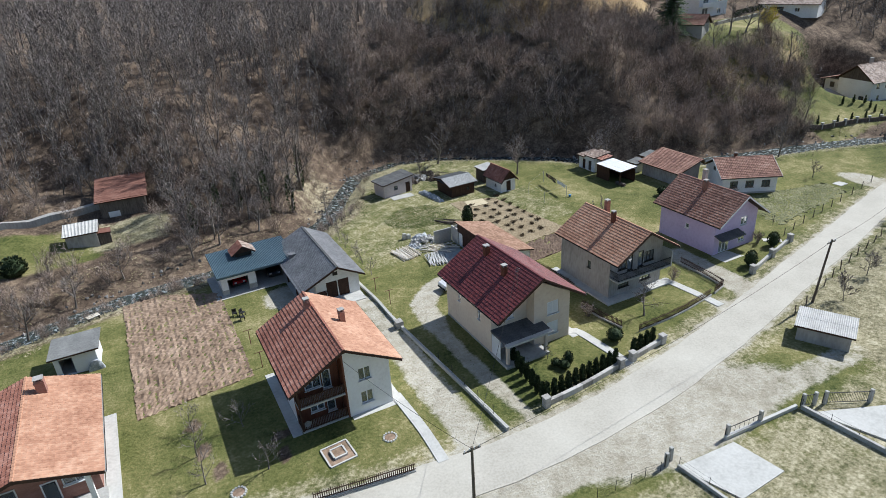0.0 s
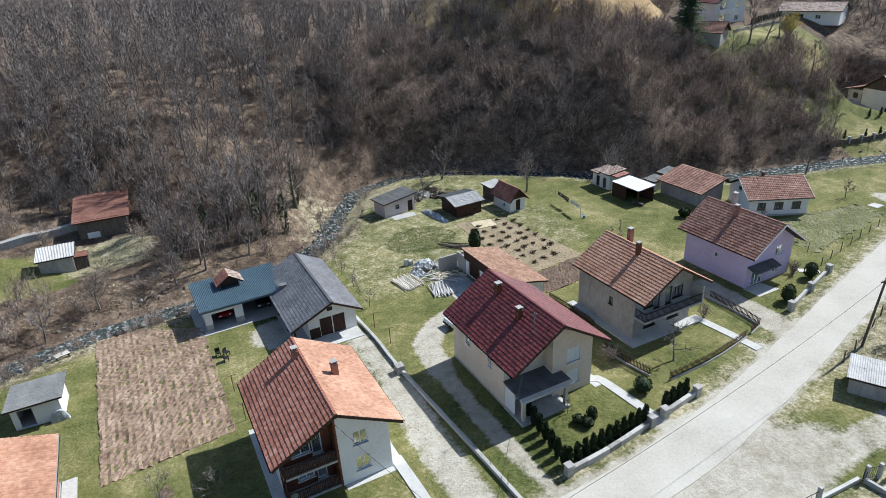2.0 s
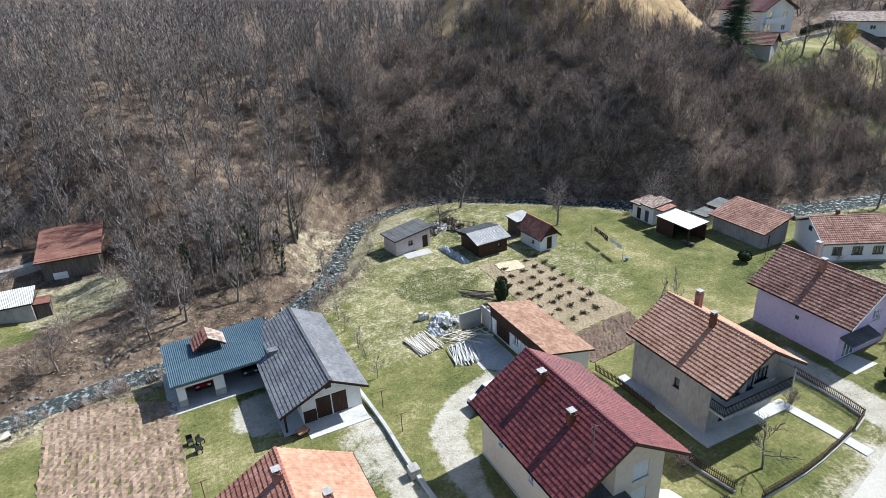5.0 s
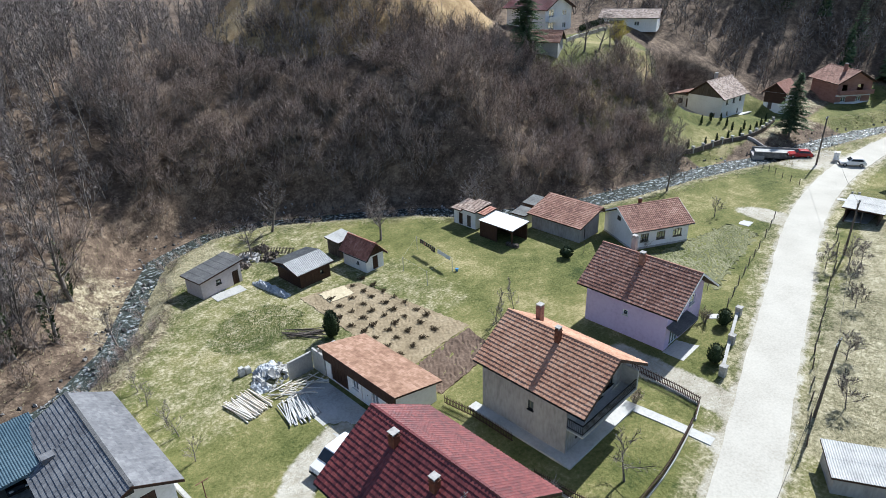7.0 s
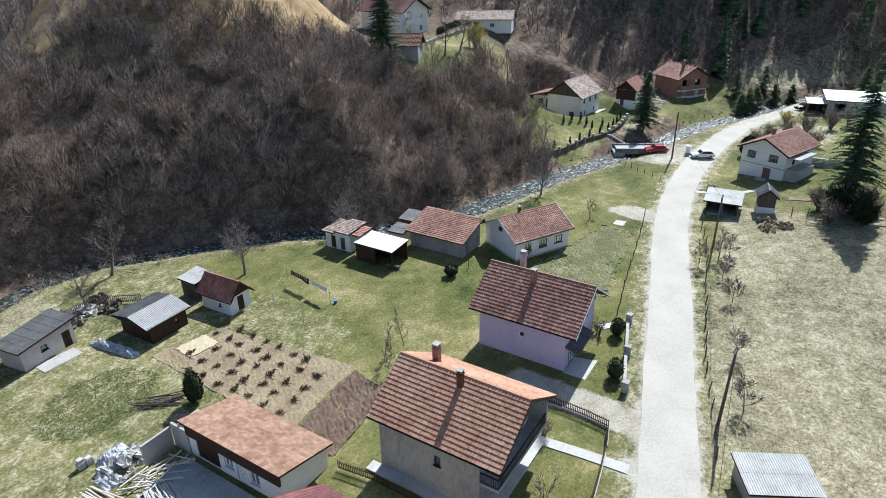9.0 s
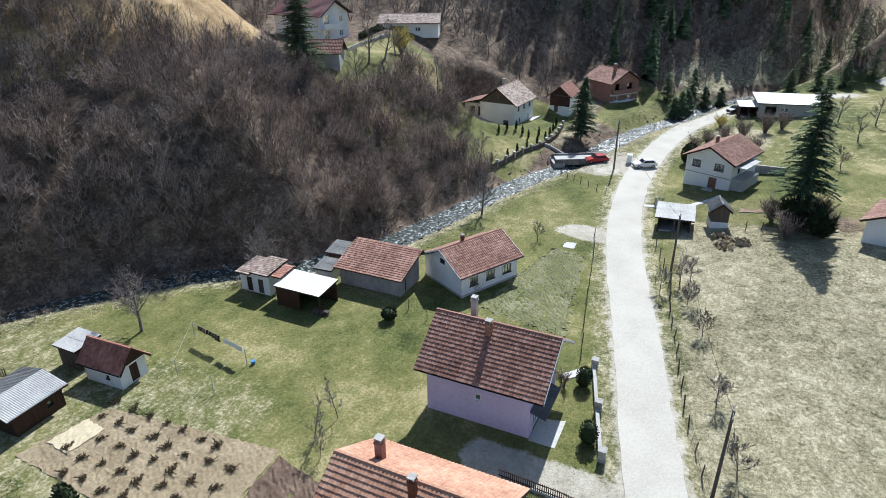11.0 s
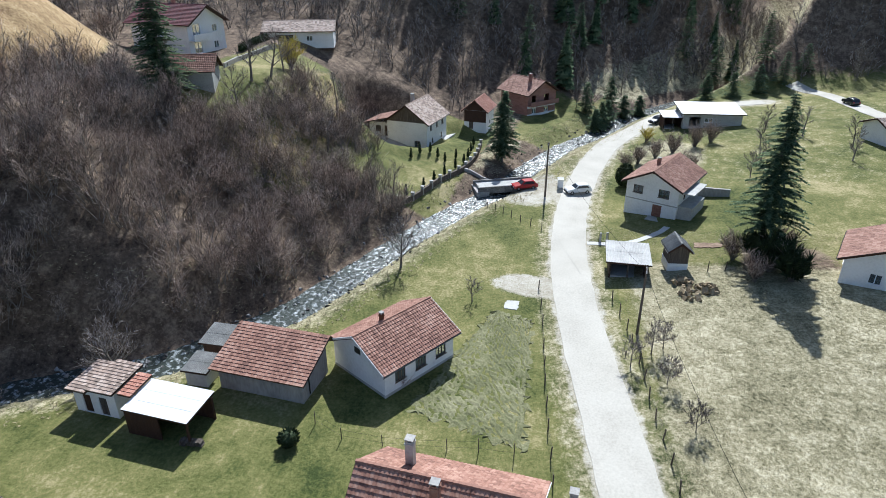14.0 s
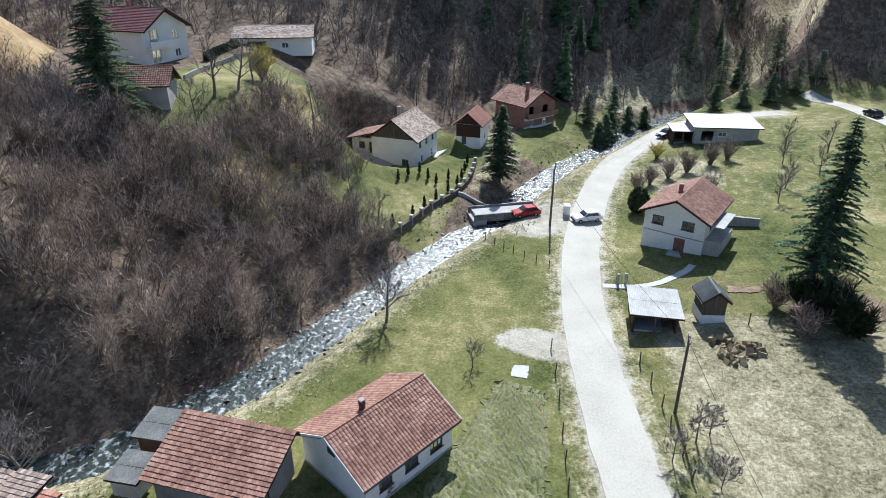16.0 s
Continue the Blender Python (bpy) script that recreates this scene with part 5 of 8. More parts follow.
# ---------- sheds, barns and garages ----------
def mono_shed(name, label, cx, cy, w, l, z_w, z_e, wall, roof, kind, wins=(), over=0.35, rz=0.0, z=0.0, axis="x", category="shed", open_side="", seed=1, frame_mat=None, plinth=0.0, th=0.2):
    """Lean-to roofed building: walls w by l, wall height z_w at its west side and z_e at its east side (axis 'x')."""
    h = thing(name, cx, cy, z, rz, label, category)
    x0, x1, y0, y1 = -w / 2, w / 2, -l / 2, l / 2
    for s in "SNEW":
        if s in open_side:
            continue
        W = w if s in "SN" else l - 2 * th
        P = side_map(s, x0, x1, y0 if s in "SN" else y0 + th, y1 if s in "SN" else y1 - th, 0)
        mine = [q for q in wins if q[0] == s]
        low = min(z_w, z_e)
        H = low if s in "SN" else (z_e if s == "E" else z_w)
        g = Geo()
        panel(g, P, W, H, [(q[1], q[1] + q[3], q[2], q[2] + q[4]) for q in mine], th)
        g.hexa([P(0, -0.4, 0), P(W, -0.4, 0), P(W, -0.4, th), P(0, -0.4, th)], [P(0, 0, 0), P(W, 0, 0), P(W, 0, th), P(0, 0, th)])
        if s in "SN" and z_w != z_e:
            hi = abs(z_w - z_e)
            u = W if (z_e > z_w) == (s == "S") else 0
            t = [(0, H), (W, H), (u, H + hi)]
            g.add([P(a, b, 0) for a, b in t] + [P(a, b, th) for a, b in t], [(0, 1, 2), (5, 4, 3), (1, 4, 5, 2), (2, 5, 3, 0)])
        part("wall", g, wall if not isinstance(wall, dict) else wall.get(s, wall["*"]), h)
        for q in mine:
            window(h, P, q[1], q[2], q[3], q[4], q[5] if len(q) > 5 else "glass", (q[7] if len(q) > 7 else None) or frame_mat, q[6] if len(q) > 6 else 2)
    part("floor_slab", Geo().box(x0 + th, y0 + th, -0.4, x1 - th, y1 - th, 0.08), CONCRETE, h)
    k = (z_e - z_w) / w
    a, b = z_w - k * over, z_e + k * over
    if a <= b:
        slope_part(h, l + 2 * over, (x0 - over, y0 - over, a + 0.18), (w + 2 * over, 0, b - a), (0, 1, 0), roof, kind, seed)
    else:
        slope_part(h, l + 2 * over, (x1 + over, y0 - over, b + 0.18), (-w - 2 * over, 0, a - b), (0, 1, 0), roof, kind, seed)
    for s in open_side:
        for i in range(3):
            P = side_map(s, x0, x1, y0, y1, 0)
            W = w if s in "SN" else l
            u = (W - 0.14) * i / 2
            c = [P(u + a_, 0, t) for a_, t in ((0, 0), (0.14, 0), (0.14, 0.14), (0, 0.14))]
            top = min(z_w, z_e) if s in "SN" else (z_e if s == "E" else z_w)
            part("post", Geo().hexa(c, [(p[0], p[1], top) for p in c]), WOOD_OLD, h)
    return h


def gable_shed(name, label, cx, cy, w, l, eave, ridge, wall, roof, kind, wins=(), over=0.3, end=0.3, rz=0.0, z=0.0, category="shed", seed=1, frame_mat=None, gable_mat=None, mats=None, sides="SNEW", wmats=None):
    h = thing(name, cx, cy, z, rz, label, category)
    body(h, w, l, eave + 0.12, wall, wins, th=0.2, ridge=ridge - 0.25, frame_mat=frame_mat, plinth=0, gable_mat=gable_mat, sides=sides)
    gable_roof(h, w, -l / 2 - end, l / 2 + end, eave, ridge, over, roof, kind, seed, mats=mats)
    return h


# garage with blue sheet roof and a small tiled lantern
def blue_garage():
    h = thing("garage", 10.0, 75.4, 0, 1.5, "white double garage with blue-grey sheet metal roof and open bays", "garage")
    x0, x1, y0, y1 = -4.4, 4.7, -3.1, 3.1
    P = side_map("S", x0, x1, y0, y1, 0)
    g = Geo()
    panel(g, P, 9.1, 2.5, [(0.75, 3.25, 0.0, 2.0), (4.2, 8.8, 0.0, 2.35)], 0.25)
    g.box(x0, y0 + 0.25, -0.4, x0 + 0.25, y1, 2.7).box(x1 - 0.25, y0 + 0.25, -0.4, x1, y1, 2.7).box(x0 + 0.25, y1 - 0.25, -0.4, x1 - 0.25, y1, 3.1).box(-0.5, y0 + 0.25, 0, -0.3, y1 - 0.25, 2.7)
    part("wall", g, PLASTER, h)
    part("plinth", Geo().box(x0 - 0.02, y0 - 0.02, -0.3, x0 + 0.74, y0 - 0.003, 0.75).box(x0 + 3.26, y0 - 0.02, -0.3, x0 + 4.19, y0 - 0.003, 0.75).box(x0 - 0.02, y0, -0.3, x0 - 0.003, y1, 0.75), CONCRETE, h, "grey painted plinth")
    part("floor_slab", Geo().box(x0 - 1.0, y0 - 0.9, -0.4, x0, y1, 0.06).box(x0, y0 - 0.9, -0.4, x1, y0, 0.06).box(x0 + 0.25, y0, -0.4, x1 - 0.25, y1 - 0.25, 0.05), CONCRETE, h)
    slope_part(h, 10.0, (x0 - 0.45, y0 - 0.4, 2.72), (0, 6.9, 0.55), (1, 0, 0), SHEET_BLUE, "sheet", 2)
    part("fascia", Geo().box(x0 - 0.45, y0 - 0.44, 2.5, x1 + 0.85, y0 - 0.41, 2.74), SHEET_BLUE, h)
    lan = part("roof_lantern", Geo().box(-1.6, 0.4, 2.9, 0.4, 2.2, 3.75), DARKIN, h, "small gabled tiled dormer on the roof")
    slope_part(lan, 2.4, (-2.1, 0.0, 3.55), (1.5, 0, 1.05), (0, 1, 0), TILE_RED, "tile", 31)
    slope_part(lan, 2.4, (0.9, 0.0, 3.55), (-1.5, 0, 1.05), (0, 1, 0), TILE_PALE, "tile", 32)
    part("gable", Geo().add([(-1.9, 0.3, 3.6), (0.7, 0.3, 3.6), (-0.6, 0.3, 4.45), (-1.9, 0.4, 3.6), (0.7, 0.4, 3.6), (-0.6, 0.4, 4.45)], [(0, 1, 2), (5, 4, 3), (0, 3, 4, 1), (1, 4, 5, 2), (2, 5, 3, 0)]), WOOD_DARK, lan)
    return h


blue_garage()


def grey_workshop():
    h = thing("workshop", 17.2, 70.4, 0, 0, "white workshop with grey tiled gable roof and open porch", "workshop")
    wins = [("S", 1.3, 0.05, 1.35, 2.2, "gate", 1, WOOD_DARK), ("S", 2.75, 0.05, 1.35, 2.2, "gate", 1, WOOD_DARK), ("S", 1.7, 3.05, 0.6, 0.5, "glass", 1, BLACK)]
    body(h, 5.4, 13.0, 2.8, PLASTER, wins[:2], th=0.25, ridge=4.15, x0=-2.1, y0=-6.2, off=0.5, plinth=0)
    part("vent_window", Geo().box(0.15, -6.23, 2.95, 0.75, -6.2, 3.4), BLACK, h)
    # long west slope carried over the porch
    roof = part("roof", Geo().box(0.44, -7.2, 4.1, 0.56, 7.0, 4.3), WOOD_DARK, h)
    slope_part(h, 9.4, (-4.2, -7.4, 2.35), (4.7, 0, 2.15), (0, 1, 0), TILE_GREY, "tile", 41)
    slope_part(h, 5.0, (-3.0, 2.0, 2.9), (3.5, 0, 1.6), (0, 1, 0), TILE_GREY, "tile", 42)
    slope_part(h, 14.4, (3.75, -7.4, 2.75), (-3.25, 0, 1.75), (0, 1, 0), TILE_GREY, "flat_tile", 43)
    g = Geo()
    for i in range(38):
        y = -7.4 + 14.4 * i / 38
        g.box(0.36, y, 4.44, 0.64, y + 0.36, 4.58)
    part("ridge_cap", g, FELT, h)
    part("barge_board", Geo().hexa([(-4.2, -7.45, 2.15), (-4.2, -7.41, 2.15), (0.5, -7.41, 4.3), (0.5, -7.45, 4.3)], [(-4.2, -7.45, 2.4), (-4.2, -7.41, 2.4), (0.5, -7.41, 4.55), (0.5, -7.45, 4.55)])
         .hexa([(3.75, -7.45, 2.55), (3.75, -7.41, 2.55), (0.5, -7.41, 4.3), (0.5, -7.45, 4.3)], [(3.75, -7.45, 2.8), (3.75, -7.41, 2.8), (0.5, -7.41, 4.55), (0.5, -7.45, 4.55)]), WOOD_DARK, h)
    for y in (-6.6, -3.2, 0.8):
        part("post", Geo().box(-3.75, y, -0.3, -3.57, y + 0.18, 2.45), WOOD_DARK, h)
    part("dark_cladding", Geo().box(-2.0, -6.24, 0.0, -0.85, -6.203, 1.3), WOOD_DARK, h)
    part("porch_floor", Geo().box(-4.0, -7.0, -0.4, -2.12, 2.0, 0.05).box(-2.1, -8.4, -0.4, 3.3, -6.22, 0.06), SLAB, h, "pale concrete forecourt")
    part("chimney_stub", Geo().box(-3.0, 1.2, 2.4, -2.1, 2.0, 3.5), TILE_GREY, h)
    return h


grey_workshop()

# field barn beside the cream house, with dark boards under a shingle slope
fb = mono_shed("barn", "low white barn with dark boarding and orange-brown shingle roof", 39.2, 63.4, 4.6, 10.2, 3.25, 2.15, PLASTER, SHINGLE, "flat_tile",
               [("W", 0.6, 0.1, 2.6, 2.1, "gate", 1, WOOD_DARK), ("W", 3.9, 0.9, 0.9, 1.0), ("W", 5.2, 0.1, 0.9, 2.0, "door", 1, WHITE_PVC), ("W", 6.6, 0.6, 1.0, 1.3)], 0.4, category="barn", seed=21)
part("boarding", Geo().box(-2.5, -5.1, 2.12, -2.303, 5.1, 3.3), WOOD_DARK, fb, "dark weathered boarding under the eave")
for x, y, w, l, h_ in ((35.4, 70.6, 2.6, 0.2, 2.0), (36.9, 69.6, 0.2, 2.0, 2.3), (37.9, 69.6, 2.0, 0.2, 2.6)):
    single("unfinished_wall", Geo().box(x - w / 2, y - l / 2, -0.2, x + w / 2, y + l / 2, h_), CONCRETE, "unfinished grey block wall beside the barn", "wall")
single("yard_slab", Geo().box(32.6, 59.6, -0.3, 36.4, 68.6, 0.05), CONCRETE, "grey concrete yard by the barn", "pavement", "structure")

# small buildings by the stream
s1 = mono_shed("shed", "pale pink rendered shed with dark felt roof", 38.0, 93.4, 5.6, 3.2, 2.35, 2.9, PINKISH, FELT, "felt", [("S", 2.0, 1.2, 0.7, 0.6, "glass", 1, BLACK), ("S", 4.3, 0.05, 0.9, 1.9, "door", 1, WOOD_DARK)], 0.35, rz=9, z=-0.1)
single("concrete_slab", Geo().box(36.4, 89.7, -0.3, 40.2, 91.5, 0.09), CONCRETE, "cracked concrete slab before the shed", "slab", "structure")
s2 = mono_shed("woodshed", "dark wooden shed with old corrugated roof", 46.9, 87.4, 4.4, 4.8, 2.0, 2.0, WOOD_DARK, SHEET_OLD, "sheet", [("S", 2.9, 1.0, 0.5, 0.5, "glass", 1, BLACK)], 0.4, rz=2, z=-0.1, open_side="")
slope_part(s2, 5.4, (-2.75, -2.8, 2.15), (0, 2.9, 0.75), (1, 0, 0), SHEET_PALE, "sheet", 3, "roof_slope")
slope_part(s2, 5.4, (-2.75, 2.9, 2.35), (0, -2.8, 0.55), (1, 0, 0), SHEET_OLD, "sheet", 4, "roof_slope")
s3 = gable_shed("shed", "small white shed with steep rusty tiled roof and dark gable", 54.0, 84.5, 2.9, 4.4, 1.9, 3.7, PLASTER, TILE_RED, "tile", [("S", 1.1, 0.05, 0.9, 1.8, "door", 1, WOOD_DARK), ("W", 2.4, 0.8, 0.4, 0.4, "glass", 1, BLACK)], 0.3, 0.5, rz=3, gable_mat=WOOD_DARK, seed=61)
s3b = mono_shed("shed", "narrow weathered plank shed with pale sheet roof", 54.2, 89.6, 2.4, 2.6, 2.2, 2.4, WOOD_OLD, SHEET_PALE, "sheet", [], 0.25, z=-0.1)
an = thing("annex", 73.0, 83.4, 0, 0, "white outbuilding with two low tiled roofs and dark doors", "outbuilding")
body(an, 3.0, 4.2, 2.4, PLASTER, [("W", 0.7, 0.05, 0.8, 1.8, "door", 1, WOOD_DARK), ("W", 2.3, 0.05, 0.8, 1.8, "door", 1, WOOD_OLD)], th=0.2, plinth=0, y0=-2.4)
slope_part(an, 2.6, (-1.9, -2.6, 2.75), (3.8, 0, 0.35), (0, 1, 0), TILE_PALE, "tile", 71)
slope_part(an, 2.0, (-1.9, 0.1, 2.4), (3.8, 0, 0.3), (0, 1, 0), TILE_PALE, "tile", 72)
cn = thing("carport", 72.0, 76.2, 0, 0, "open woodshed with white sheet metal roof on posts", "shelter")
slope_part(cn, 6.0, (-1.7, -2.9, 2.35), (3.6, 0, 0.3), (0, 1, 0), SHEET_WHITE, "felt", 73)
for x in (-1.5, 1.6):
    for y in (-2.7, 0, 2.8):
        part("post", Geo().box(x - 0.08, y - 0.08, -0.3, x + 0.08, y + 0.08, 2.25), WOOD_DARK, cn)
# added dark panel that imitates the deep shade under the roof
part("side_wall", Geo().box(-1.66, -0.2, -0.3, -1.59, 2.9, 2.2), WOOD_DARK, cn, "dark panel standing in for the shade under the roof")
part("back_wall", Geo().box(1.62, -2.8, -0.3, 1.7, 2.9, 2.2).box(-1.5, 2.82, -0.3, 1.6, 2.9, 2.1), WOOD_DARK, cn, "dark plank walls")
slope_part(cn, 1.3, (-0.6, 3.0, 2.75), (2.6, 0, 0.25), (0, 1, 0), TILE_RED, "tile", 74)


def stack(name, label, cx, cy, z, n, length, r, rows, rz, material, seed=1, jitter=0.12):
    """A pile of logs or poles, each a piece of its own."""
    rnd = random.Random(seed)
    h = thing(name, cx, cy, z, rz, label, "pile")
    ln = Geo().tube((0, -length / 2, 0), (0, length / 2, 0), r, r * 0.85, 6).mesh("log")
    ln.materials.append(material)
    for k in range(n):
        row, col = k // (n // rows), k % (n // rows)
        ob = new("log", ln)
        ob.parent = h
        ob.matrix_basis = pose((col - n / rows / 2) * r * 2.1 + rnd.uniform(-jitter, jitter), rnd.uniform(-jitter * 2, jitter * 2), r + row * r * 1.75, rnd.uniform(-1, 1), 0, rnd.uniform(-90, 90) * jitter * 0.5)
    return h


stack("log_pile", "stack of split firewood under the lean-to", 70.6, 73.6, 0, 30, 0.5, 0.09, 3, 100, WOOD_OLD, 3, 0.03)
stack("log_pile", "heap of fresh pale sawn timber on the grass", 29.6, 70.2, 0.02, 36, 3.4, 0.07, 2, 8, WOOD_PALE, 4, 0.16)
stack("log_pile", "heap of grey old planks and poles", 32.4, 66.2, 0.05, 42, 3.2, 0.06, 2, -18, SHEET_PALE, 5, 0.2)
stack("log_pile", "loose heap of scrap timber by the unfinished walls", 34.0, 69.0, 0.05, 24, 2.4, 0.06, 3, 60, WOOD_PALE, 6, 1.0)
stack("log_pile", "brush and bean poles stacked behind the barn", 39.6, 76.4, 0.0, 26, 3.0, 0.05, 3, 50, WOOD_OLD, 7, 0.5)


def rubble(cx, cy, r, n, seed, material, label, name="rubble_heap"):
    rnd = random.Random(seed)
    g = Geo()
    for k in range(n):
        a, e = rnd.uniform(0, 6.28), math.sqrt(rnd.random()) * r
        s = rnd.uniform(0.12, 0.42)
        x, y = cx + e * math.cos(a), cy + e * math.sin(a)
        z = hz(x, y) + (1 - e / r) * 0.5
        q = Euler((rnd.uniform(-1, 1), rnd.uniform(-1, 1), rnd.uniform(0, 6))).to_matrix()
        c = [q @ Vector((sx * s, sy * s * rnd.uniform(0.3, 1), sz * s * 0.35)) + Vector((x, y, z + 0.05)) for sz in (-1, 1) for sx, sy in ((-1, -1), (1, -1), (1, 1), (-1, 1))]
        g.hexa(c[:4], c[4:])
    return single(name, g, material, label, "heap", "stuff")


def crumple(cx, cy, w, l, h_, seed, material, label, name="tarpaulin", rz=0.0):
    """A sagging sheet thrown over a heap."""
    g = Geo()
    n = 22
    c, s = math.cos(radians(rz)), math.sin(radians(rz))
    for i in range(n + 1):
        for j in range(n + 1):
            u, v = i / n * 2 - 1, j / n * 2 - 1
            x, y = u * w / 2, v * l / 2
            z = max(0.02, h_ * (1 - u * u) ** 0.7 * (1 - v ** 4) + 0.3 * noise.noise(Vector((x * 1.7 + seed, y * 1.7, seed))) + 0.16 * noise.noise(Vector((x * 5, y * 5, seed))))
            if i in (0, n) or j in (0, n):
                z = -0.12
            px, py = cx + x * c - y * s, cy + x * s + y * c
            g.v.append((px, py, z - 0.05))
    g.f = [(i * (n + 1) + j, (i + 1) * (n + 1) + j, (i + 1) * (n + 1) + j + 1, i * (n + 1) + j + 1) for i in range(n) for j in range(n)]
    return single(name, g, material, label, "tarpaulin")


rubble(33.2, 72.4, 1.9, 70, 5, CONCRETE, "heap of pale rubble and offcuts")
crumple(33.4, 73.4, 2.6, 2.4, 0.75, 3, TARP, "crumpled pale plastic sheeting over rubble")
crumple(31.7, 71.6, 1.6, 2.0, 0.3, 8, TARP, "grey plastic sheeting on the ground")
crumple(42.2, 87.6, 1.2, 6.8, 0.7, 11, TARP, "silver and blue tarpaulin over a long woodpile", rz=8)
for k, (x, y) in enumerate(((31.4, 74.8), (32.0, 74.7))):
    single("block_stack", Geo().box(x - 0.28, y - 0.25, 0, x + 0.25, y + 0.25, 0.55).box(x - 0.2, y - 0.2, 0.55, x + 0.22, y + 0.2, 0.85 - 0.2 * k), SLAB, "small stack of pale building blocks on grass", "blocks", group="block stacks")
for k in range(8):
    x, y = 40.5 + 1.6 * (k % 4), 95.5 + 2.4 * (k // 4)
    rubble(x + 0.5 * k % 2, y + 0.8 * (k % 3), 1.3, 26, 40 + k, WOOD_OLD if k % 2 else STONE, "heap of old boards and debris by the stream", "debris_heap")

# west side: brick house, sheds, field
h0 = thing("house", -12.7, 48.8, 0, 0, "brick house with orange tiled roof and covered terrace", "house")
body(h0, 8.6, 9.6, 4.3, BRICKRED, [("E", 3, 1.4, 1.2, 1.2)], y0=-3.6, ridge=5.8)
P_ = side_map("S", -4.3, 4.3, -3.62, 6, 0)
for u, z, w_, h_, lv in ((2.0, 1.5, 1.3, 1.5, 1), (4.8, 0.4, 1.1, 2.2, 1), (6.2, 1.8, 1.8, 1.0, 2)):
    window(h0, lambda a, b, t: P_(a, b, t - 0.12), u, z, w_, h_, "glass", None, lv)
part("terrace", Geo().box(-4.3, -6.6, -0.3, 4.6, -3.62, 0.35), CONCRETE, h0, "grey tiled terrace")
part("pillar", Geo().box(3.9, -6.5, 0.35, 4.25, -6.15, 4.2), PLASTER, h0)
part("parapet", Geo().box(-4.3, -6.6, 0.35, 4.3, -6.4, 1.2), BRICKRED, h0)
part("apron", Geo().box(4.4, -6.4, -0.3, 5.5, 6.2, 0.08), SLAB, h0, "pale concrete strip beside the wall")
# one tile roof: shaded west side coloured red, sunlit east side orange
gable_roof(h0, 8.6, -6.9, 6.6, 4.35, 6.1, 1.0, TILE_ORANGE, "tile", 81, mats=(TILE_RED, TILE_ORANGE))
chimney(h0, 1.3, 4.2, 5.2, 6.9, 0.7)
sl = mono_shed("shed", "small pale shed with mossy grey sheet roof", -10.1, 66.0, 3.9, 3.6, 2.2, 2.35, {"*": SHUTTER}, SHEET_OLD, "felt", [("S", 0.5, 0.05, 1.2, 1.9, "open")], 0.4, rz=-4)
crumple(-8.6, 63.9, 1.6, 0.5, 1.2, 21, TARP, "torn white plastic sheeting hanging at the shed")
bl = mono_shed("barn", "old wooden barn with rusty red roof", -2.9, 105.2, 6.4, 6.0, 3.6, 3.6, WOOD_OLD, RUST, "felt", [], 0.4, rz=-5, z=2.0, category="barn")
bl_roof = slope_part(bl, 7.4, (-3.7, -3.7, 3.65), (0, 7.4, 1.7), (1, 0, 0), RUST, "felt", 5)
part("white_panel", Geo().box(-2.2, -3.09, 0.2, -0.6, -3.003, 1.8), PLASTER, bl, "whitewashed panel")
hl = mono_shed("hut", "dark block hut with striped corrugated roof", -9.2, 97.2, 4.0, 2.8, 2.0, 2.0, GREYREND, SHEET_OLD, "sheet", [], 0.3, rz=-4, z=1.4)
slope_part(hl, 4.6, (-2.3, -1.8, 2.2), (0, 3.4, 0.7), (1, 0, 0), SHEET_PALE, "sheet", 5)
mono_shed("hut", "low lean-to hut with rusty roof", -6.4, 97.0, 1.5, 1.8, 1.5, 1.4, WOOD_OLD, RUST, "felt", [], 0.15, z=1.4)
single("field_wall", strip([(-60, 99), (-30, 102.5), (-16, 104.5), (-6.5, 105.0)], 0.5, 1.0, 2, 1), GREYREND, "long low dark stone wall above the meadow", "wall", "structure")

# ploughed fields and beds
single("ploughed_field", patch([(-5.5, 52.8), (5.2, 53.8), (5.3, 73.5), (-5.6, 79.3)], 0.06, relief=0.09, wave=0.75, along_u=False, seed=4), SOIL, "freshly ploughed brown field with rough clods", "field", "structure")
single("vegetable_garden", patch([(42.6, 63.6), (52.6, 64.6), (50.4, 81.2), (43.4, 83.2)], 0.05, relief=0.04, seed=5), SOIL_PALE, "dry raked garden soil with rows of berry plants", "garden bed", "structure")
single("vegetable_garden", patch([(42.4, 58.6), (51.0, 59.6), (52.0, 64.4), (42.6, 63.4)], 0.07, relief=0.08, wave=1.3, seed=6), mat("dark_garden_soil", [(0.07, 0.046, 0.032), (0.13, 0.088, 0.062), (0.2, 0.145, 0.105)], 0.5, 0.95, 0.6, fine=7), "dark furrowed garden soil", "garden bed", "structure")
single("vegetable_garden", patch([(77.0, 48.6), (95.5, 51.0), (96.3, 55.2), (79.0, 58.8)], 0.03, relief=0.075, wave=0.6, seed=8, rag=0.5), PLOT, "pale stubbly vegetable plot with faint rows", "garden bed", "structure")
single("sand_patch", patch([(45.2, 79.6), (48.4, 79.2), (48.6, 81.6), (45.4, 82.2)], 0.12, relief=0.02, seed=9), mat("pale_sand", [(0.42, 0.35, 0.22), (0.52, 0.44, 0.29), (0.6, 0.52, 0.36)], 0.7), "patch of pale sand", "sand", "structure")

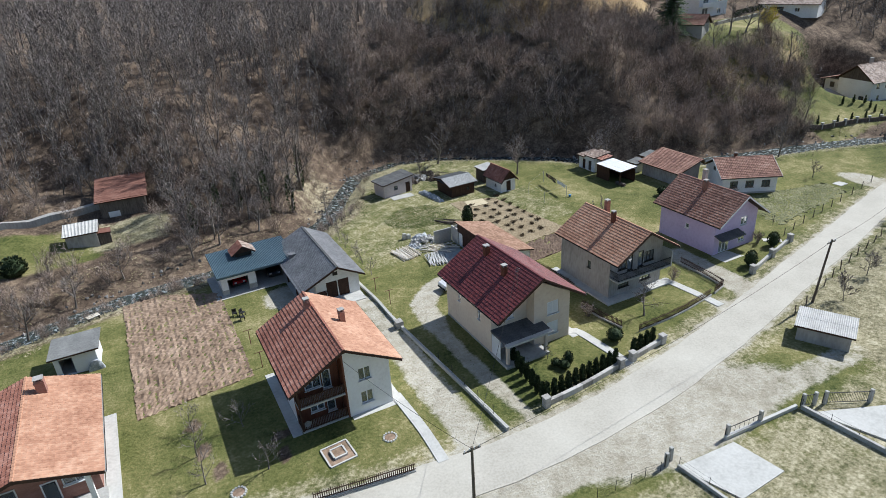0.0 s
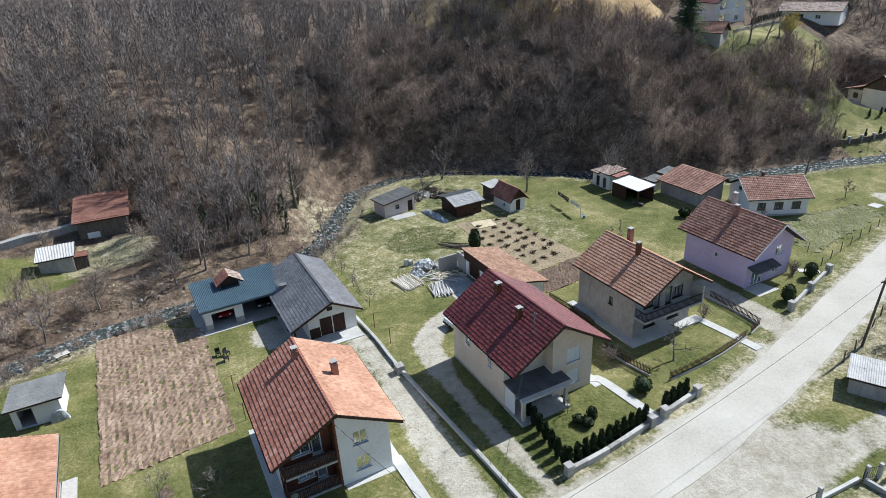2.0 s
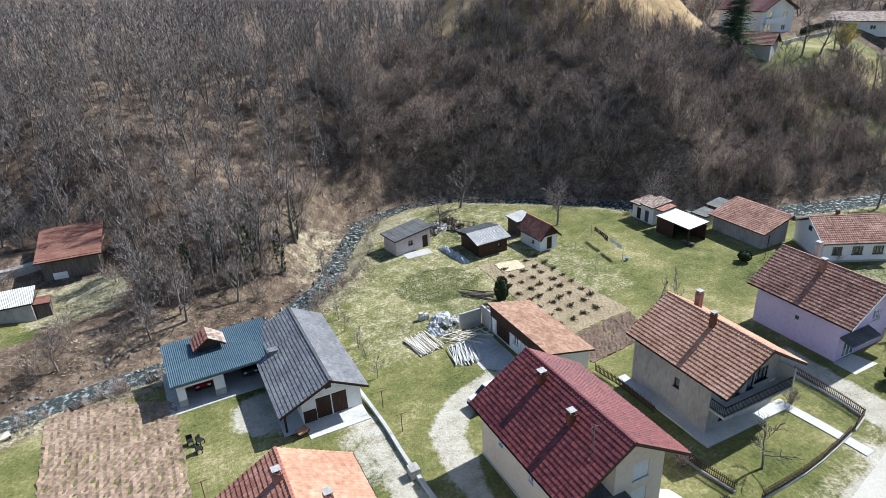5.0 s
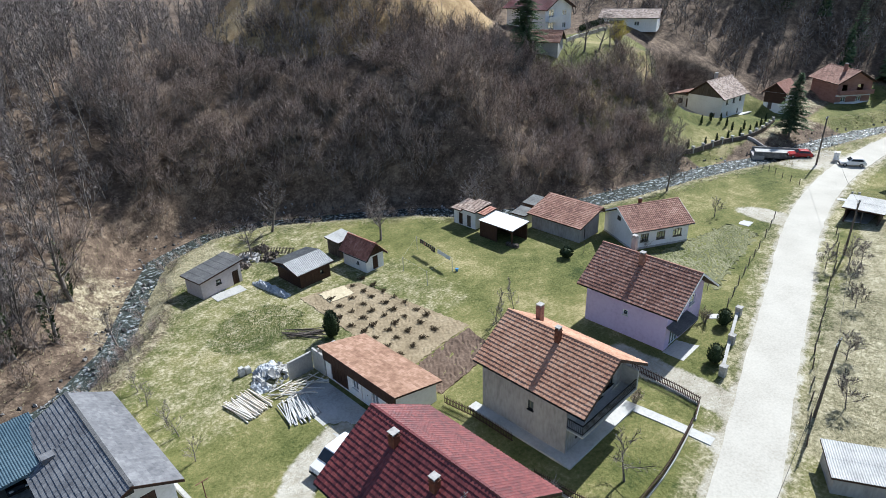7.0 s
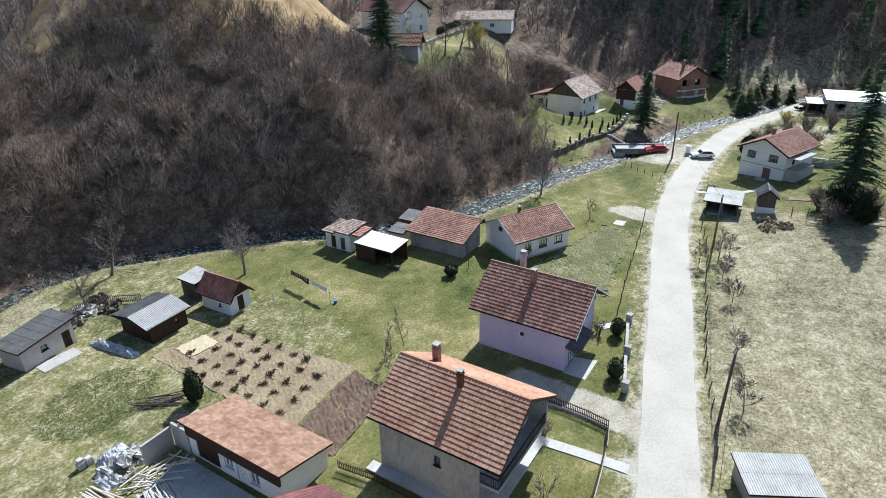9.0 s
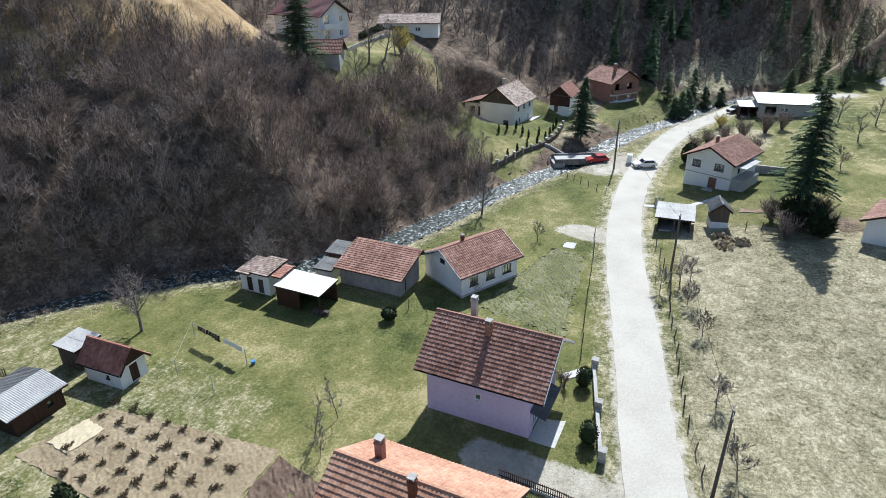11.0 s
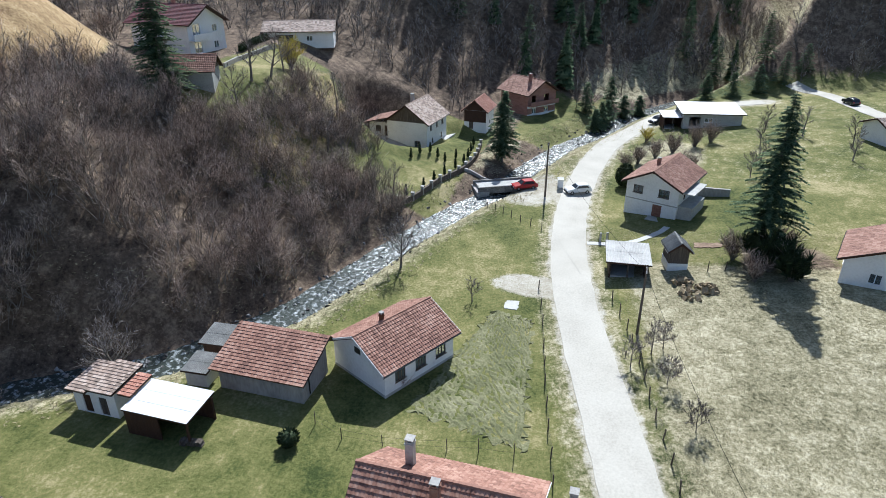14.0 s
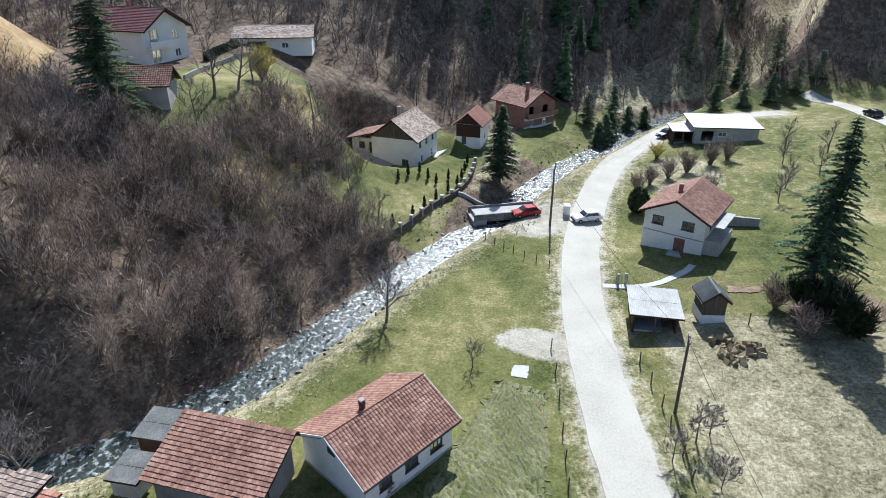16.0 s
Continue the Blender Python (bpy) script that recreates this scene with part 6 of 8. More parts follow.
# drives, paths
single("path", strip([(15.9, 33.9), (16.1, 38), (16.0, 43.6)], 0.95, 0.08, 1.0, 2, 0.0), SLAB, "narrow concrete path", "path", "structure")
single("path", strip([(37.2, 35.6), (37.0, 39), (36.6, 43.0), (35.6, 43.6)], 0.95, 0.07, 0.8, 2, 0.0), SLAB, "narrow concrete garden path", "path", "structure")
single("path", strip([(53.0, 38.4), (52.8, 42), (52.4, 46.2)], 1.0, 0.07, 0.8, 2, 0.0), SLAB, "narrow concrete garden path", "path", "structure")
single("path", strip([(72.5, 45.2), (70.8, 46.8)], 0.9, 0.07, 0.8, 2, 0.0), SLAB, "short concrete garden path", "path", "structure")
single("path", strip([(116.3, 47.0), (117.5, 42.0), (120.5, 38.5), (123.0, 37.0)], 0.9, 0.06, 0.8, 2, 0.05), SLAB, "narrow concrete garden path", "path", "structure")
single("concrete_slab", Geo().hexa([(31.0, 24.0, -0.3), (32.6, 19.4, -0.3), (37.4, 19.6, -0.3), (36.8, 23.6, -0.3)][::-1], [(31.0, 24.0, 0.1), (32.6, 19.4, 0.1), (37.4, 19.6, 0.1), (36.8, 23.6, 0.1)][::-1]), SLAB, "pale concrete parking slab", "pavement", "structure")
single("concrete_slab", Geo().hexa([(45.1, 22.6, -0.3), (47.4, 16.5, -0.3), (53, 16.5, -0.3), (51.0, 20.0, -0.3)][::-1], [(45.1, 22.6, 0.1), (47.4, 16.5, 0.1), (53, 16.5, 0.1), (51.0, 20.0, 0.1)][::-1]), SLAB, "pale paved entrance slab", "pavement", "structure")
single("stone_slab", patch([(97.2, 52.8), (99.0, 52.9), (98.9, 54.3), (97.1, 54.2)], 0.06, relief=0.01, seed=3), SLAB, "oval pale stone slab in the grass", "slab", "structure")

# shed with white corrugated roof by the road, on the dry field
ss = mono_shed("shed", "low grey block shed with pale corrugated roof", 56.6, 28.6, 3.2, 4.6, 1.55, 1.75, {"*": GREYREND}, SHEET_PALE, "sheet", [], 0.3, rz=0)
ss.matrix_basis = pose(56.2, 28.9, 0, 0, 0, 28)
mono_shed("shed", "tiny white lean-to shed with old grey sheet roof", 78.0, 77.6, 2.2, 2.0, 1.5, 1.7, PLASTER, SHEET_OLD, "sheet", [], 0.25, rz=4)
mono_shed("shed", "low dark shed with old grey sheet roof by the stream", 82.0, 78.2, 2.4, 2.6, 1.7, 2.0, WOOD_DARK, SHEET_OLD, "sheet", [], 0.3, rz=4)


# ---------- fences, walls, poles ----------
def ground_pts(pts, step):
    c = resample(pts, step / 2)
    out, acc = [c[0]], 0.0
    for a, b in zip(c, c[1:]):
        acc += (b - a).length
        if acc >= step:
            out.append(b)
            acc = 0.0
    return [(p.x, p.y, hz(p.x, p.y)) for p in out]


def wire_fence(pts, label, step=2.2, h=1.1, r=0.05, material=None, wires=3, seed=1, lean=0.06):
    """Posts of their own with thin wires between."""
    rnd = random.Random(seed)
    P = ground_pts(pts, step)
    f = thing("fence", P[0][0], P[0][1], P[0][2], 0, label, "fence")
    o = Vector(P[0])
    tops = []
    for p in P:
        b = Vector(p) - o
        t = b + Vector((rnd.uniform(-lean, lean), rnd.uniform(-lean, lean), h * rnd.uniform(0.85, 1.1)))
        part("post", Geo().tube(b - Vector((0, 0, 0.3)), t, r, r * 0.85, 5), material or WOOD_OLD, f)
        tops.append((b, t))
    for k in range(wires):
        g = Geo()
        u = (k + 0.6) / wires
        for (b0, t0), (b1, t1) in zip(tops, tops[1:]):
            g.tube(b0.lerp(t0, u), b1.lerp(t1, u), 0.008, n=3, caps=False)
        part("wire", g, BLACK, f)
    return f


def picket_fence(pts, label, h=1.0, gap=0.16, wide=0.09, material=None, kerb=True):
    P = ground_pts(pts, 2.0)
    f = thing("fence", P[0][0], P[0][1], P[0][2], 0, label, "fence")
    o = Vector(P[0])
    m = material or WOOD_DARK
    for a, b in zip(P, P[1:]):
        a, b = Vector(a) - o, Vector(b) - o
        if kerb:
            part("kerb", Geo().beam(a + Vector((0, 0, 0.05)), b + Vector((0, 0, 0.05)), 0.18, 0.25), CONCRETE, f)
        for z in (0.3, h - 0.2):
            part("rail", Geo().beam(a + Vector((0, 0, z)), b + Vector((0, 0, z)), 0.05, 0.07), m, f)
        n = max(1, int((b - a).length / gap))
        d = (b - a).normalized()
        s = Vector((-d.y, d.x, 0)) * 0.04
        for i in range(n):
            q = a.lerp(b, i / n) + s
            e = d * (wide / 2)
            part("picket", Geo().hexa([q - e + Vector((0, 0, 0.14)), q + e + Vector((0, 0, 0.14)), q + e + s * 0.5 + Vector((0, 0, 0.14)), q - e + s * 0.5 + Vector((0, 0, 0.14))],
                                      [q - e * 0.5 + Vector((0, 0, h)), q + e * 0.5 + Vector((0, 0, h)), q + e * 0.5 + s * 0.5 + Vector((0, 0, h)), q - e * 0.5 + s * 0.5 + Vector((0, 0, h))]), m, f)
    return f


def low_wall(pts, w, h, material, label, name="low_wall", seed=1):
    c = resample(pts, 1.0)
    g = Geo()
    for a, b in zip(c, c[1:]):
        d = (b - a).normalized()
        s = Vector((-d.y, d.x)) * w / 2
        za, zb = hz(a.x, a.y), hz(b.x, b.y)
        e = d * 0.02
        q = [a - s - e, a + s - e, b + s + e, b - s + e]
        zz = [za, za, zb, zb]
        g.hexa([(p.x, p.y, z - 0.6) for p, z in zip(q, zz)], [(p.x, p.y, z + h) for p, z in zip(q, zz)])
    return single(name, g, material, label, "wall", "structure")


def pole(x, y, h, label, r=0.13, lean=(0.0, 0.0), arm=True):
    p = thing("utility_pole", x, y, hz(x, y), 0, label, "utility pole")
    part("shaft", Geo().tube((0, 0, -0.3), (lean[0], lean[1], h), r, r * 0.7, 8), WOOD_OLD, p)
    if arm:
        part("crossarm", Geo().beam((lean[0] - 0.7, lean[1], h - 0.3), (lean[0] + 0.7, lean[1], h - 0.3), 0.09, 0.09), WOOD_OLD, p)
        for dx in (-0.6, -0.2, 0.2, 0.6):
            part("insulator", Geo().tube((lean[0] + dx, lean[1], h - 0.25), (lean[0] + dx, lean[1], h - 0.05), 0.05, 0.03, 6), PLASTER, p)
    return p


def cable(a, b, sag, label):
    a, b = Vector(a), Vector(b)
    g = Geo()
    n = 14
    pts = [a.lerp(b, i / n) - Vector((0, 0, sag * 4 * (i / n) * (1 - i / n))) for i in range(n + 1)]
    side = (b - a).cross(Vector((0, 0, 1))).normalized()
    for p in pts:
        g.v += [tuple(p + side * 0.014), tuple(p - side * 0.014), tuple(p + Vector((0, 0, 0.024)))]
    g.f = [(3 * i + k, 3 * i + (k + 1) % 3, 3 * i + 3 + (k + 1) % 3, 3 * i + 3 + k) for i in range(n) for k in range(3)]
    return single("cable", g, BLACK, label, "cable")


low_wall([(20.9, 66.4), (21.2, 60.4), (21.2, 54.7), (21.8, 43.4), (22.2, 34.2)], 0.3, 0.35, CONCRETE, "long low concrete boundary wall")
wire_fence([(21.8, 46), (21.9, 42), (22.1, 34.6)], "thin iron posts with wire on the low wall", 1.9, 1.4, 0.03, BLACK, 2, 3, 0.02)
single("gate_stone", Geo().box(20.7, 53.6, 0, 21.5, 54.5, 0.8), STONE, "squat stone block on the boundary wall", "stone")
picket_fence([(5.6, 35.3), (10, 34.6), (15.3, 33.9)], "dark wooden picket fence along the road")
picket_fence([(40.2, 46.5), (40.4, 43.5), (41.2, 39.8), (42.0, 39.4)], "dark wooden picket fence between gardens")
picket_fence([(42.0, 39.4), (48, 39.6), (54.5, 40.6)], "dark wooden picket fence along the front garden")
picket_fence([(54.5, 40.6), (56.6, 41.2), (57.0, 44.8), (57.2, 49.8)], "dark wooden picket fence beside the entrance")
picket_fence([(41.6, 57.4), (42.0, 54.5), (42.0, 50.0)], "dark wooden picket fence behind the house", kerb=False)
picket_fence([(40.6, 95.4), (43, 97.6), (46.5, 97.2), (49.5, 93.5)], "rough weathered plank fence around the sheds", 1.2, 0.2, 0.12, WOOD_OLD, False)
low_wall([(26.9, 35.1), (31, 35.3), (35.9, 35.9)], 0.35, 0.55, STONE, "low stone garden wall")
low_wall([(37.9, 36.1), (42.2, 36.7)], 0.35, 0.55, STONE, "low stone garden wall")
low_wall([(62.0, 41.6), (67, 43.0), (73.2, 44.7)], 0.3, 0.5, CONCRETE, "low concrete garden wall by the verge")
for x, y in ((26.8, 35.0), (36.1, 35.8), (37.8, 36.0), (42.3, 36.6), (62.0, 41.5), (67.5, 43.0), (73.2, 44.6)):
    g = Geo().box(x - 0.28, y - 0.28, -0.3, x + 0.28, y + 0.28, 1.0).box(x - 0.33, y - 0.33, 1.0, x + 0.33, y + 0.33, 1.1)
    single("gate_pillar", g, STONE, "stubby stone gate pillar with cap", "pillar", group="garden pillars")

wire_fence([(102.4, 51.3), (95, 49.8), (84, 48.0), (72.4, 45.8)], "weathered wooden posts with wire along the road", 2.6, 1.25, 0.06, None, 3, 4)
wire_fence([(102.0, 43.2), (94.9, 41.2), (84.6, 39.2), (70, 36.2), (60.5, 33.6), (56, 32.6)], "leaning wooden posts and wire along the dry field", 2.3, 1.25, 0.07, None, 3, 5, 0.14)
wire_fence([(119.0, 53.3), (122.3, 58.7), (125.2, 62.3)], "short weathered post fence by the stream", 1.5, 1.1, 0.06, None, 2, 6)
wire_fence([(75.4, 65.4), (74.4, 62.6), (74.8, 58.0), (76, 52), (76.4, 47.4)], "thin garden posts with wire", 2.2, 1.3, 0.04, None, 2, 7)
wire_fence([(23.9, 24.9), (27.5, 24.6), (30.7, 24.3)], "thin iron fence along the track", 1.2, 1.1, 0.025, BLACK, 4, 8, 0.02)
wire_fence([(31.2, 24.0), (31.5, 20.2), (32, 14)], "thin iron fence beside the slab", 1.6, 1.1, 0.025, BLACK, 3, 9, 0.02)
wire_fence([(44.9, 23.4), (45.6, 17.0), (46, 12)], "thin iron fence on a low wall", 1.8, 1.0, 0.025, BLACK, 3, 10, 0.02)
low_wall([(44.9, 23.4), (45.6, 17.0), (46.0, 10)], 0.25, 0.4, CONCRETE, "low concrete base wall")
low_wall([(31.1, 24.0), (31.5, 20.2), (32, 14)], 0.22, 0.3, CONCRETE, "low concrete base wall")
low_wall([(36.5, 24.2), (44.6, 23.7)], 0.25, 0.35, SLAB, "pale low wall beside the gate")
wire_fence([(110, 33), (111.5, 29.0), (116, 26.5), (124, 25.0), (131, 24.0)], "rough wooden paddock fence", 1.9, 1.3, 0.06, None, 2, 12, 0.12)


def metal_gate(p0, p1, label, h=1.15, gap=0.14):
    p0, p1 = Vector((*p0, hz(*p0))), Vector((*p1, hz(*p1)))
    f = thing("metal_gate", p0.x, p0.y, p0.z, 0, label, "gate")
    d = p1 - p0
    up = Vector((0, 0, 1))
    part("gate_frame", Geo().beam(up * 0.15, d + up * 0.15, 0.05, 0.05).beam(up * h, d + up * h, 0.05, 0.05).beam(up * 0.1, up * h, 0.05, 0.05).beam(d + up * 0.1, d + up * h, 0.05, 0.05), BLACK, f)
    n = int(d.length / gap)
    for i in range(1, n):
        q = d * (i / n)
        part("bar", Geo().beam(q + up * 0.15, q + up * h, 0.02, 0.02), BLACK, f)
    for q in (Vector((0, 0, 0)), d):
        s = d.normalized() * (0.2 if q.length else -0.2)
        part("gate_post", Geo().box(q.x - s.x - 0.13, q.y - s.y - 0.13, -0.4, q.x - s.x + 0.13, q.y - s.y + 0.13, 1.35), CONCRETE, f)
    return f


metal_gate((36.6, 24.3), (40.6, 24.0), "dark metal sliding gate on a low wall", 1.0, 0.5)
metal_gate((45.0, 23.6), (46.4, 23.1), "small dark iron garden gate")
metal_gate((46.9, 22.9), (50.6, 20.9), "wide dark iron entrance gate with bars")
metal_gate((30.2, 24.5), (31.3, 24.9), "small dark iron wicket gate", 1.2, 0.5)
metal_gate((117.0, 45.6), (117.5, 44.4), "small iron garden gate", 1.2, 0.3)

pole(15.6, 28.6, 6.0, "old wooden utility pole with crossarm by the road", 0.14)
pole(61.5, 33.6, 7.4, "leaning wooden utility pole beside the field fence", 0.14, (0.8, -0.1))
pole(95.6, 40.6, 7.2, "wooden utility pole beside the road", 0.14, (0.4, 0.0))
pole(131.6, 54.6, 8.6, "tall wooden utility pole beside the stream", 0.16)
cable((15.6, 28.6, 5.8), (62.3, 33.5, 7.2), 1.0, "thin black overhead cable")
cable((62.3, 33.5, 7.2), (96.0, 40.6, 7.0), 1.0, "thin black overhead cable")
cable((96.0, 40.6, 7.0), (131.6, 54.6, 8.4), 1.0, "thin black overhead cable")
cable((15.6, 28.6, 5.8), (11.4, 42.9, 6.0), 0.3, "thin black house connection cable")
cable((15.6, 28.6, 5.8), (29.2, 43.2, 9.2), 0.4, "thin black house connection cable")


# ---------- plants ----------
def leaf_shell(g, centre, rx, ry, rz_, n, size, rnd, cone=0.0):
    """Many small leaves over a lumpy body; cone narrows it upwards."""
    for _ in range(n):
        u, a = rnd.uniform(-1, 1), rnd.uniform(0, 2 * math.pi)
        s = math.sqrt(1 - u * u)
        k = (1 - cone * (u + 1) / 2) * rnd.uniform(0.82, 1.06)
        p = Vector((centre[0] + rx * s * math.cos(a) * k, centre[1] + ry * s * math.sin(a) * k, centre[2] + rz_ * u))
        d = Vector((math.cos(a), math.sin(a), rnd.uniform(-0.1, 0.9))).normalized()
        t = d.orthogonal().normalized()
        t.rotate(Euler((0, 0, rnd.uniform(0, 6))))
        w = size * rnd.uniform(0.6, 1.3)
        g.add([p - t * w * 0.5, p + t * w * 0.5, p + d * w + Vector((0, 0, w * 0.5))], [(0, 1, 2)])


def evergreen_mesh(seed, h, r, cone, n, size):
    rnd = random.Random(seed)
    g = Geo()
    m, k = 9, 8
    for i in range(k + 1):
        u = -1 + 2 * i / k
        s = math.sqrt(max(0, 1 - u * u)) * (1 - cone * (u + 1) / 2) * 0.9
        for j in range(m):
            a = 2 * math.pi * j / m
            q = r * s * rnd.uniform(0.85, 1.1)
            g.v.append((q * math.cos(a), q * math.sin(a), h * 0.5 * (1 + u) * 0.97 + 0.03))
    g.f += [(i * m + j, i * m + (j + 1) % m, (i + 1) * m + (j + 1) % m, (i + 1) * m + j) for i in range(k) for j in range(m)]
    leaf_shell(g, (0, 0, h * 0.52), r, r, h * 0.5, n, size, rnd, cone)
    return g.mesh("crown")


def evergreen(x, y, h, r, cone, label, seed=1, n=420, size=0.16, group="", name="cypress", stem=0.0, material=None):
    t = thing(name, x, y, hz(x, y), seed * 37.0, label, "shrub", group)
    part("stem", Geo().tube((0, 0, -0.2), (0, 0, h * 0.5), 0.06, 0.03, 5), BARK, t)
    c = part("crown", evergreen_mesh(seed, h - stem, r, cone, n, size), material or CYPRESS, t)
    c.location.z = stem
    return t


first = evergreen(28.0, 42.0, 1.85, 0.31, 0.55, "dark green clipped columnar hedge conifer", 3, group="hedge conifers")
for k in range(1, 7):
    copy_thing(first, pose(28.0 - 0.15 * k, 42.0 - 1.0 * k, 0, 0, 0, 50 * k))
for k in range(11):
    copy_thing(first, pose(27.4 + 0.85 * k, 35.75 + 0.06 * k, 0, 0, 0, 77 * k))
for k in range(4):
    copy_thing(first, pose(38.6 + 0.95 * k, 36.75 + 0.12 * k, 0, 0, 0, 31 * k))
evergreen(38.8, 39.6, 1.3, 0.85, 0.1, "round clipped boxwood ball on the lawn", 5, 500, 0.12, name="boxwood")
evergreen(31.6, 38.6, 0.9, 0.6, 0.1, "low dark clipped shrub on the lawn", 6, 300, 0.12, name="boxwood")
evergreen(32.3, 38.9, 1.4, 0.5, 0.2, "dark clipped shrub of stacked balls", 7, 350, 0.12, name="boxwood")
evergreen(31.2, 39.3, 0.7, 0.5, 0.1, "low dark clipped shrub on the lawn", 8, 260, 0.12, name="boxwood")
evergreen(70.2, 44.9, 1.9, 0.75, 0.15, "clipped egg-shaped dark conifer by the garden wall", 9, 600, 0.14)
evergreen(63.4, 42.9, 2.0, 0.75, 0.15, "clipped egg-shaped dark conifer by the garden wall", 10, 600, 0.14)
evergreen(72.6, 66.2, 1.3, 0.8, 0.1, "round dark green shrub on the grass", 11, 400, 0.2, name="shrub")
evergreen(41.2, 73.6, 3.1, 0.85, 0.25, "tall dense dark columnar conifer behind the barn", 12, 900, 0.18)
evergreen(139.5, 43.0, 3.6, 1.6, 0.3, "broad dark conifer shrub beside the road", 13, 900, 0.3, name="shrub")
evergreen(-17.5, 91.5, 2.6, 1.7, 0.2, "dark young pine on the meadow", 14, 700, 0.3, name="shrub")
cy = evergreen(123.3, 74.4, 1.7, 0.32, 0.85, "slim young columnar conifer by the garden wall", 15, 220, 0.14, group="garden wall conifers")
# the last place holds an unidentified slim dark upright shape, built as a conifer
for k, (x, y) in enumerate(((127.6, 73.0), (131.2, 72.4), (134.8, 71.7), (138.7, 70.9), (141.8, 70.2), (145.6, 70.4), (149.3, 70.8), (153.0, 71.2), (142.0, 76.4), (141.6, 74.9), (140.9, 73.4), (143.9, 72.2), (139.9, 77.6), (137.4, 78.4))):
    copy_thing(cy, pose(x, y, hz(x, y), 0, 0, 47 * k))


def spruce(x, y, h, r, label, seed=1, base=0.12, whorls=30, fine=1.0):
    """Trunk with drooping whorls of boughs made of many small needle sprays."""
    rnd = random.Random(seed)
    t = thing("spruce", x, y, hz(x, y), 0, label, "tree")
    part("trunk", Geo().tube((0, 0, -0.4), (0, 0, h), h * 0.018, 0.02, 7), BARK, t)
    V, F = [], []
    for i in range(whorls):
        u = base + (1 - base) * i / whorls
        z = h * u
        L = r * (1 - u) ** 0.8 * min(1, (u - base) * 9 + 0.45)
        for j in range(7):
            a = rnd.uniform(0, 2 * math.pi)
            ln = L * rnd.uniform(0.65, 1.12)
            if ln < 0.15:
                continue
            d = Vector((math.cos(a), math.sin(a), 0))
            side = Vector((-d.y, d.x, 0))
            n = max(3, int(ln / (0.28 * fine)))
            drop = rnd.uniform(0.12, 0.4)
            for k in range(n):
                f = (k + rnd.random()) / n
                p = d * (ln * f) + Vector((0, 0, z + 0.12 * ln * f - drop * ln * f * f))
                for sgn in (-1, 1):
                    w = (0.34 + 0.4 * (1 - f)) * rnd.uniform(0.6, 1.2) * (0.6 + r / 8) * fine
                    q = p + side * sgn * w + d * w * 0.5 + Vector((0, 0, -w * rnd.uniform(0.1, 0.6)))
                    o = len(V)
                    V.extend((p - d * 0.14, p + d * 0.2, q))
                    F.append((o, o + 1, o + 2))
                o = len(V)
                V.extend((p - side * 0.12, p + side * 0.12, p + d * 0.42 + Vector((0, 0, -0.18))))
                F.append((o, o + 1, o + 2))
    part("crown", tri_mesh("crown", np.array([tuple(v) for v in V]), np.array(F)), NEEDLE, t)
    return t


def bare_tree(x, y, h, spread, label, seed, name="tree", twig=None, fine=2, limbs=12, up=0.5, base=0.25, thick=0.026, tw=0.018, lean=0.15, twigs=8, group="", bushy=False):
    """Tree without leaves: trunk with limbs, and a crown of twigs."""
    (wv, wf), (tv, tf) = tree_shape(seed, h, spread, limbs, 7, twigs, lean, base, thick, tw, bushy, up)
    t = thing(name, x, y, hz(x, y), 0, label, "tree" if name != "shrub" else "shrub", group)
    part("trunk", tri_mesh("trunk", wv, wf), BARK, t)
    part("crown", tri_mesh("crown", tv, tf), twig or TWIG, t)
    return t


spruce(114.5, 27.2, 19.5, 5.6, "tall spruce with a bare lower trunk", 2, 0.2, 46, 0.62)
spruce(147.5, 64.5, 13.0, 4.4, "dark spruce on the stream bank", 3, 0.12, 48, 0.8)
spruce(112.3, 104.6, 18.0, 5.2, "dark spruce on the slope edge beside the houses", 4, 0.06, 52, 0.8)
spruce(115.0, 106.8, 13.0, 3.2, "dark spruce on the slope edge beside the houses", 5, 0.08, 34)
for k, (x, y, h) in enumerate(((177.5, 50.0, 5), (180.5, 49.0, 6), (184.5, 48, 5.5), (191, 44.5, 5.5), (195, 41.0, 5), (187, 53, 7), (196, 48, 7))):
    spruce(x, y, h, 3.0, "young dark spruce in a row by the road bend", 20 + k, 0.06, 20)
for k, (x, y) in enumerate(((205, 20), (208, 14), (212, 8), (203, 26), (216, 3))):
    spruce(x, y, 6 + k % 3, 3.2, "dense dark spruce at the valley's end", 40 + k, 0.03, 18)
for k, (x, y, h) in enumerate(((207, 70, 14), (215, 58, 13), (222, 64, 15), (203, 88, 13), (226, 22, 14), (232, 30, 15), (219, 12, 13))):
    spruce(x, y, h, 3.6, "dark spruce among the bare woods of the far slope", 60 + k, 0.08, 24)
bare_tree(60.2, 88.6, 7.5, 3.2, "leafless tree with a fine rounded crown at the lawn's edge", 61, limbs=24, twigs=11)
bare_tree(51.5, 103.0, 8.0, 3.0, "leafless tree on the stream bank", 62, limbs=24, twigs=11)
bare_tree(44.8, 97.0, 6.5, 2.4, "leafless tree among the sheds", 63, limbs=14)
bare_tree(25.0, 89.0, 6.0, 2.6, "leaning leafless tree over the stream", 64, limbs=12, lean=0.4)
bare_tree(103.0, 68.0, 6.8, 3.0, "dark leafless tree by the stream", 65, limbs=22, twigs=10)
bare_tree(77.0, 86.0, 7.2, 3.0, "leafless alder clump by the water", 66, limbs=24, twigs=11)
bare_tree(97.6, 57.8, 3.2, 1.5, "small leafless fruit tree in the meadow", 67, limbs=9)
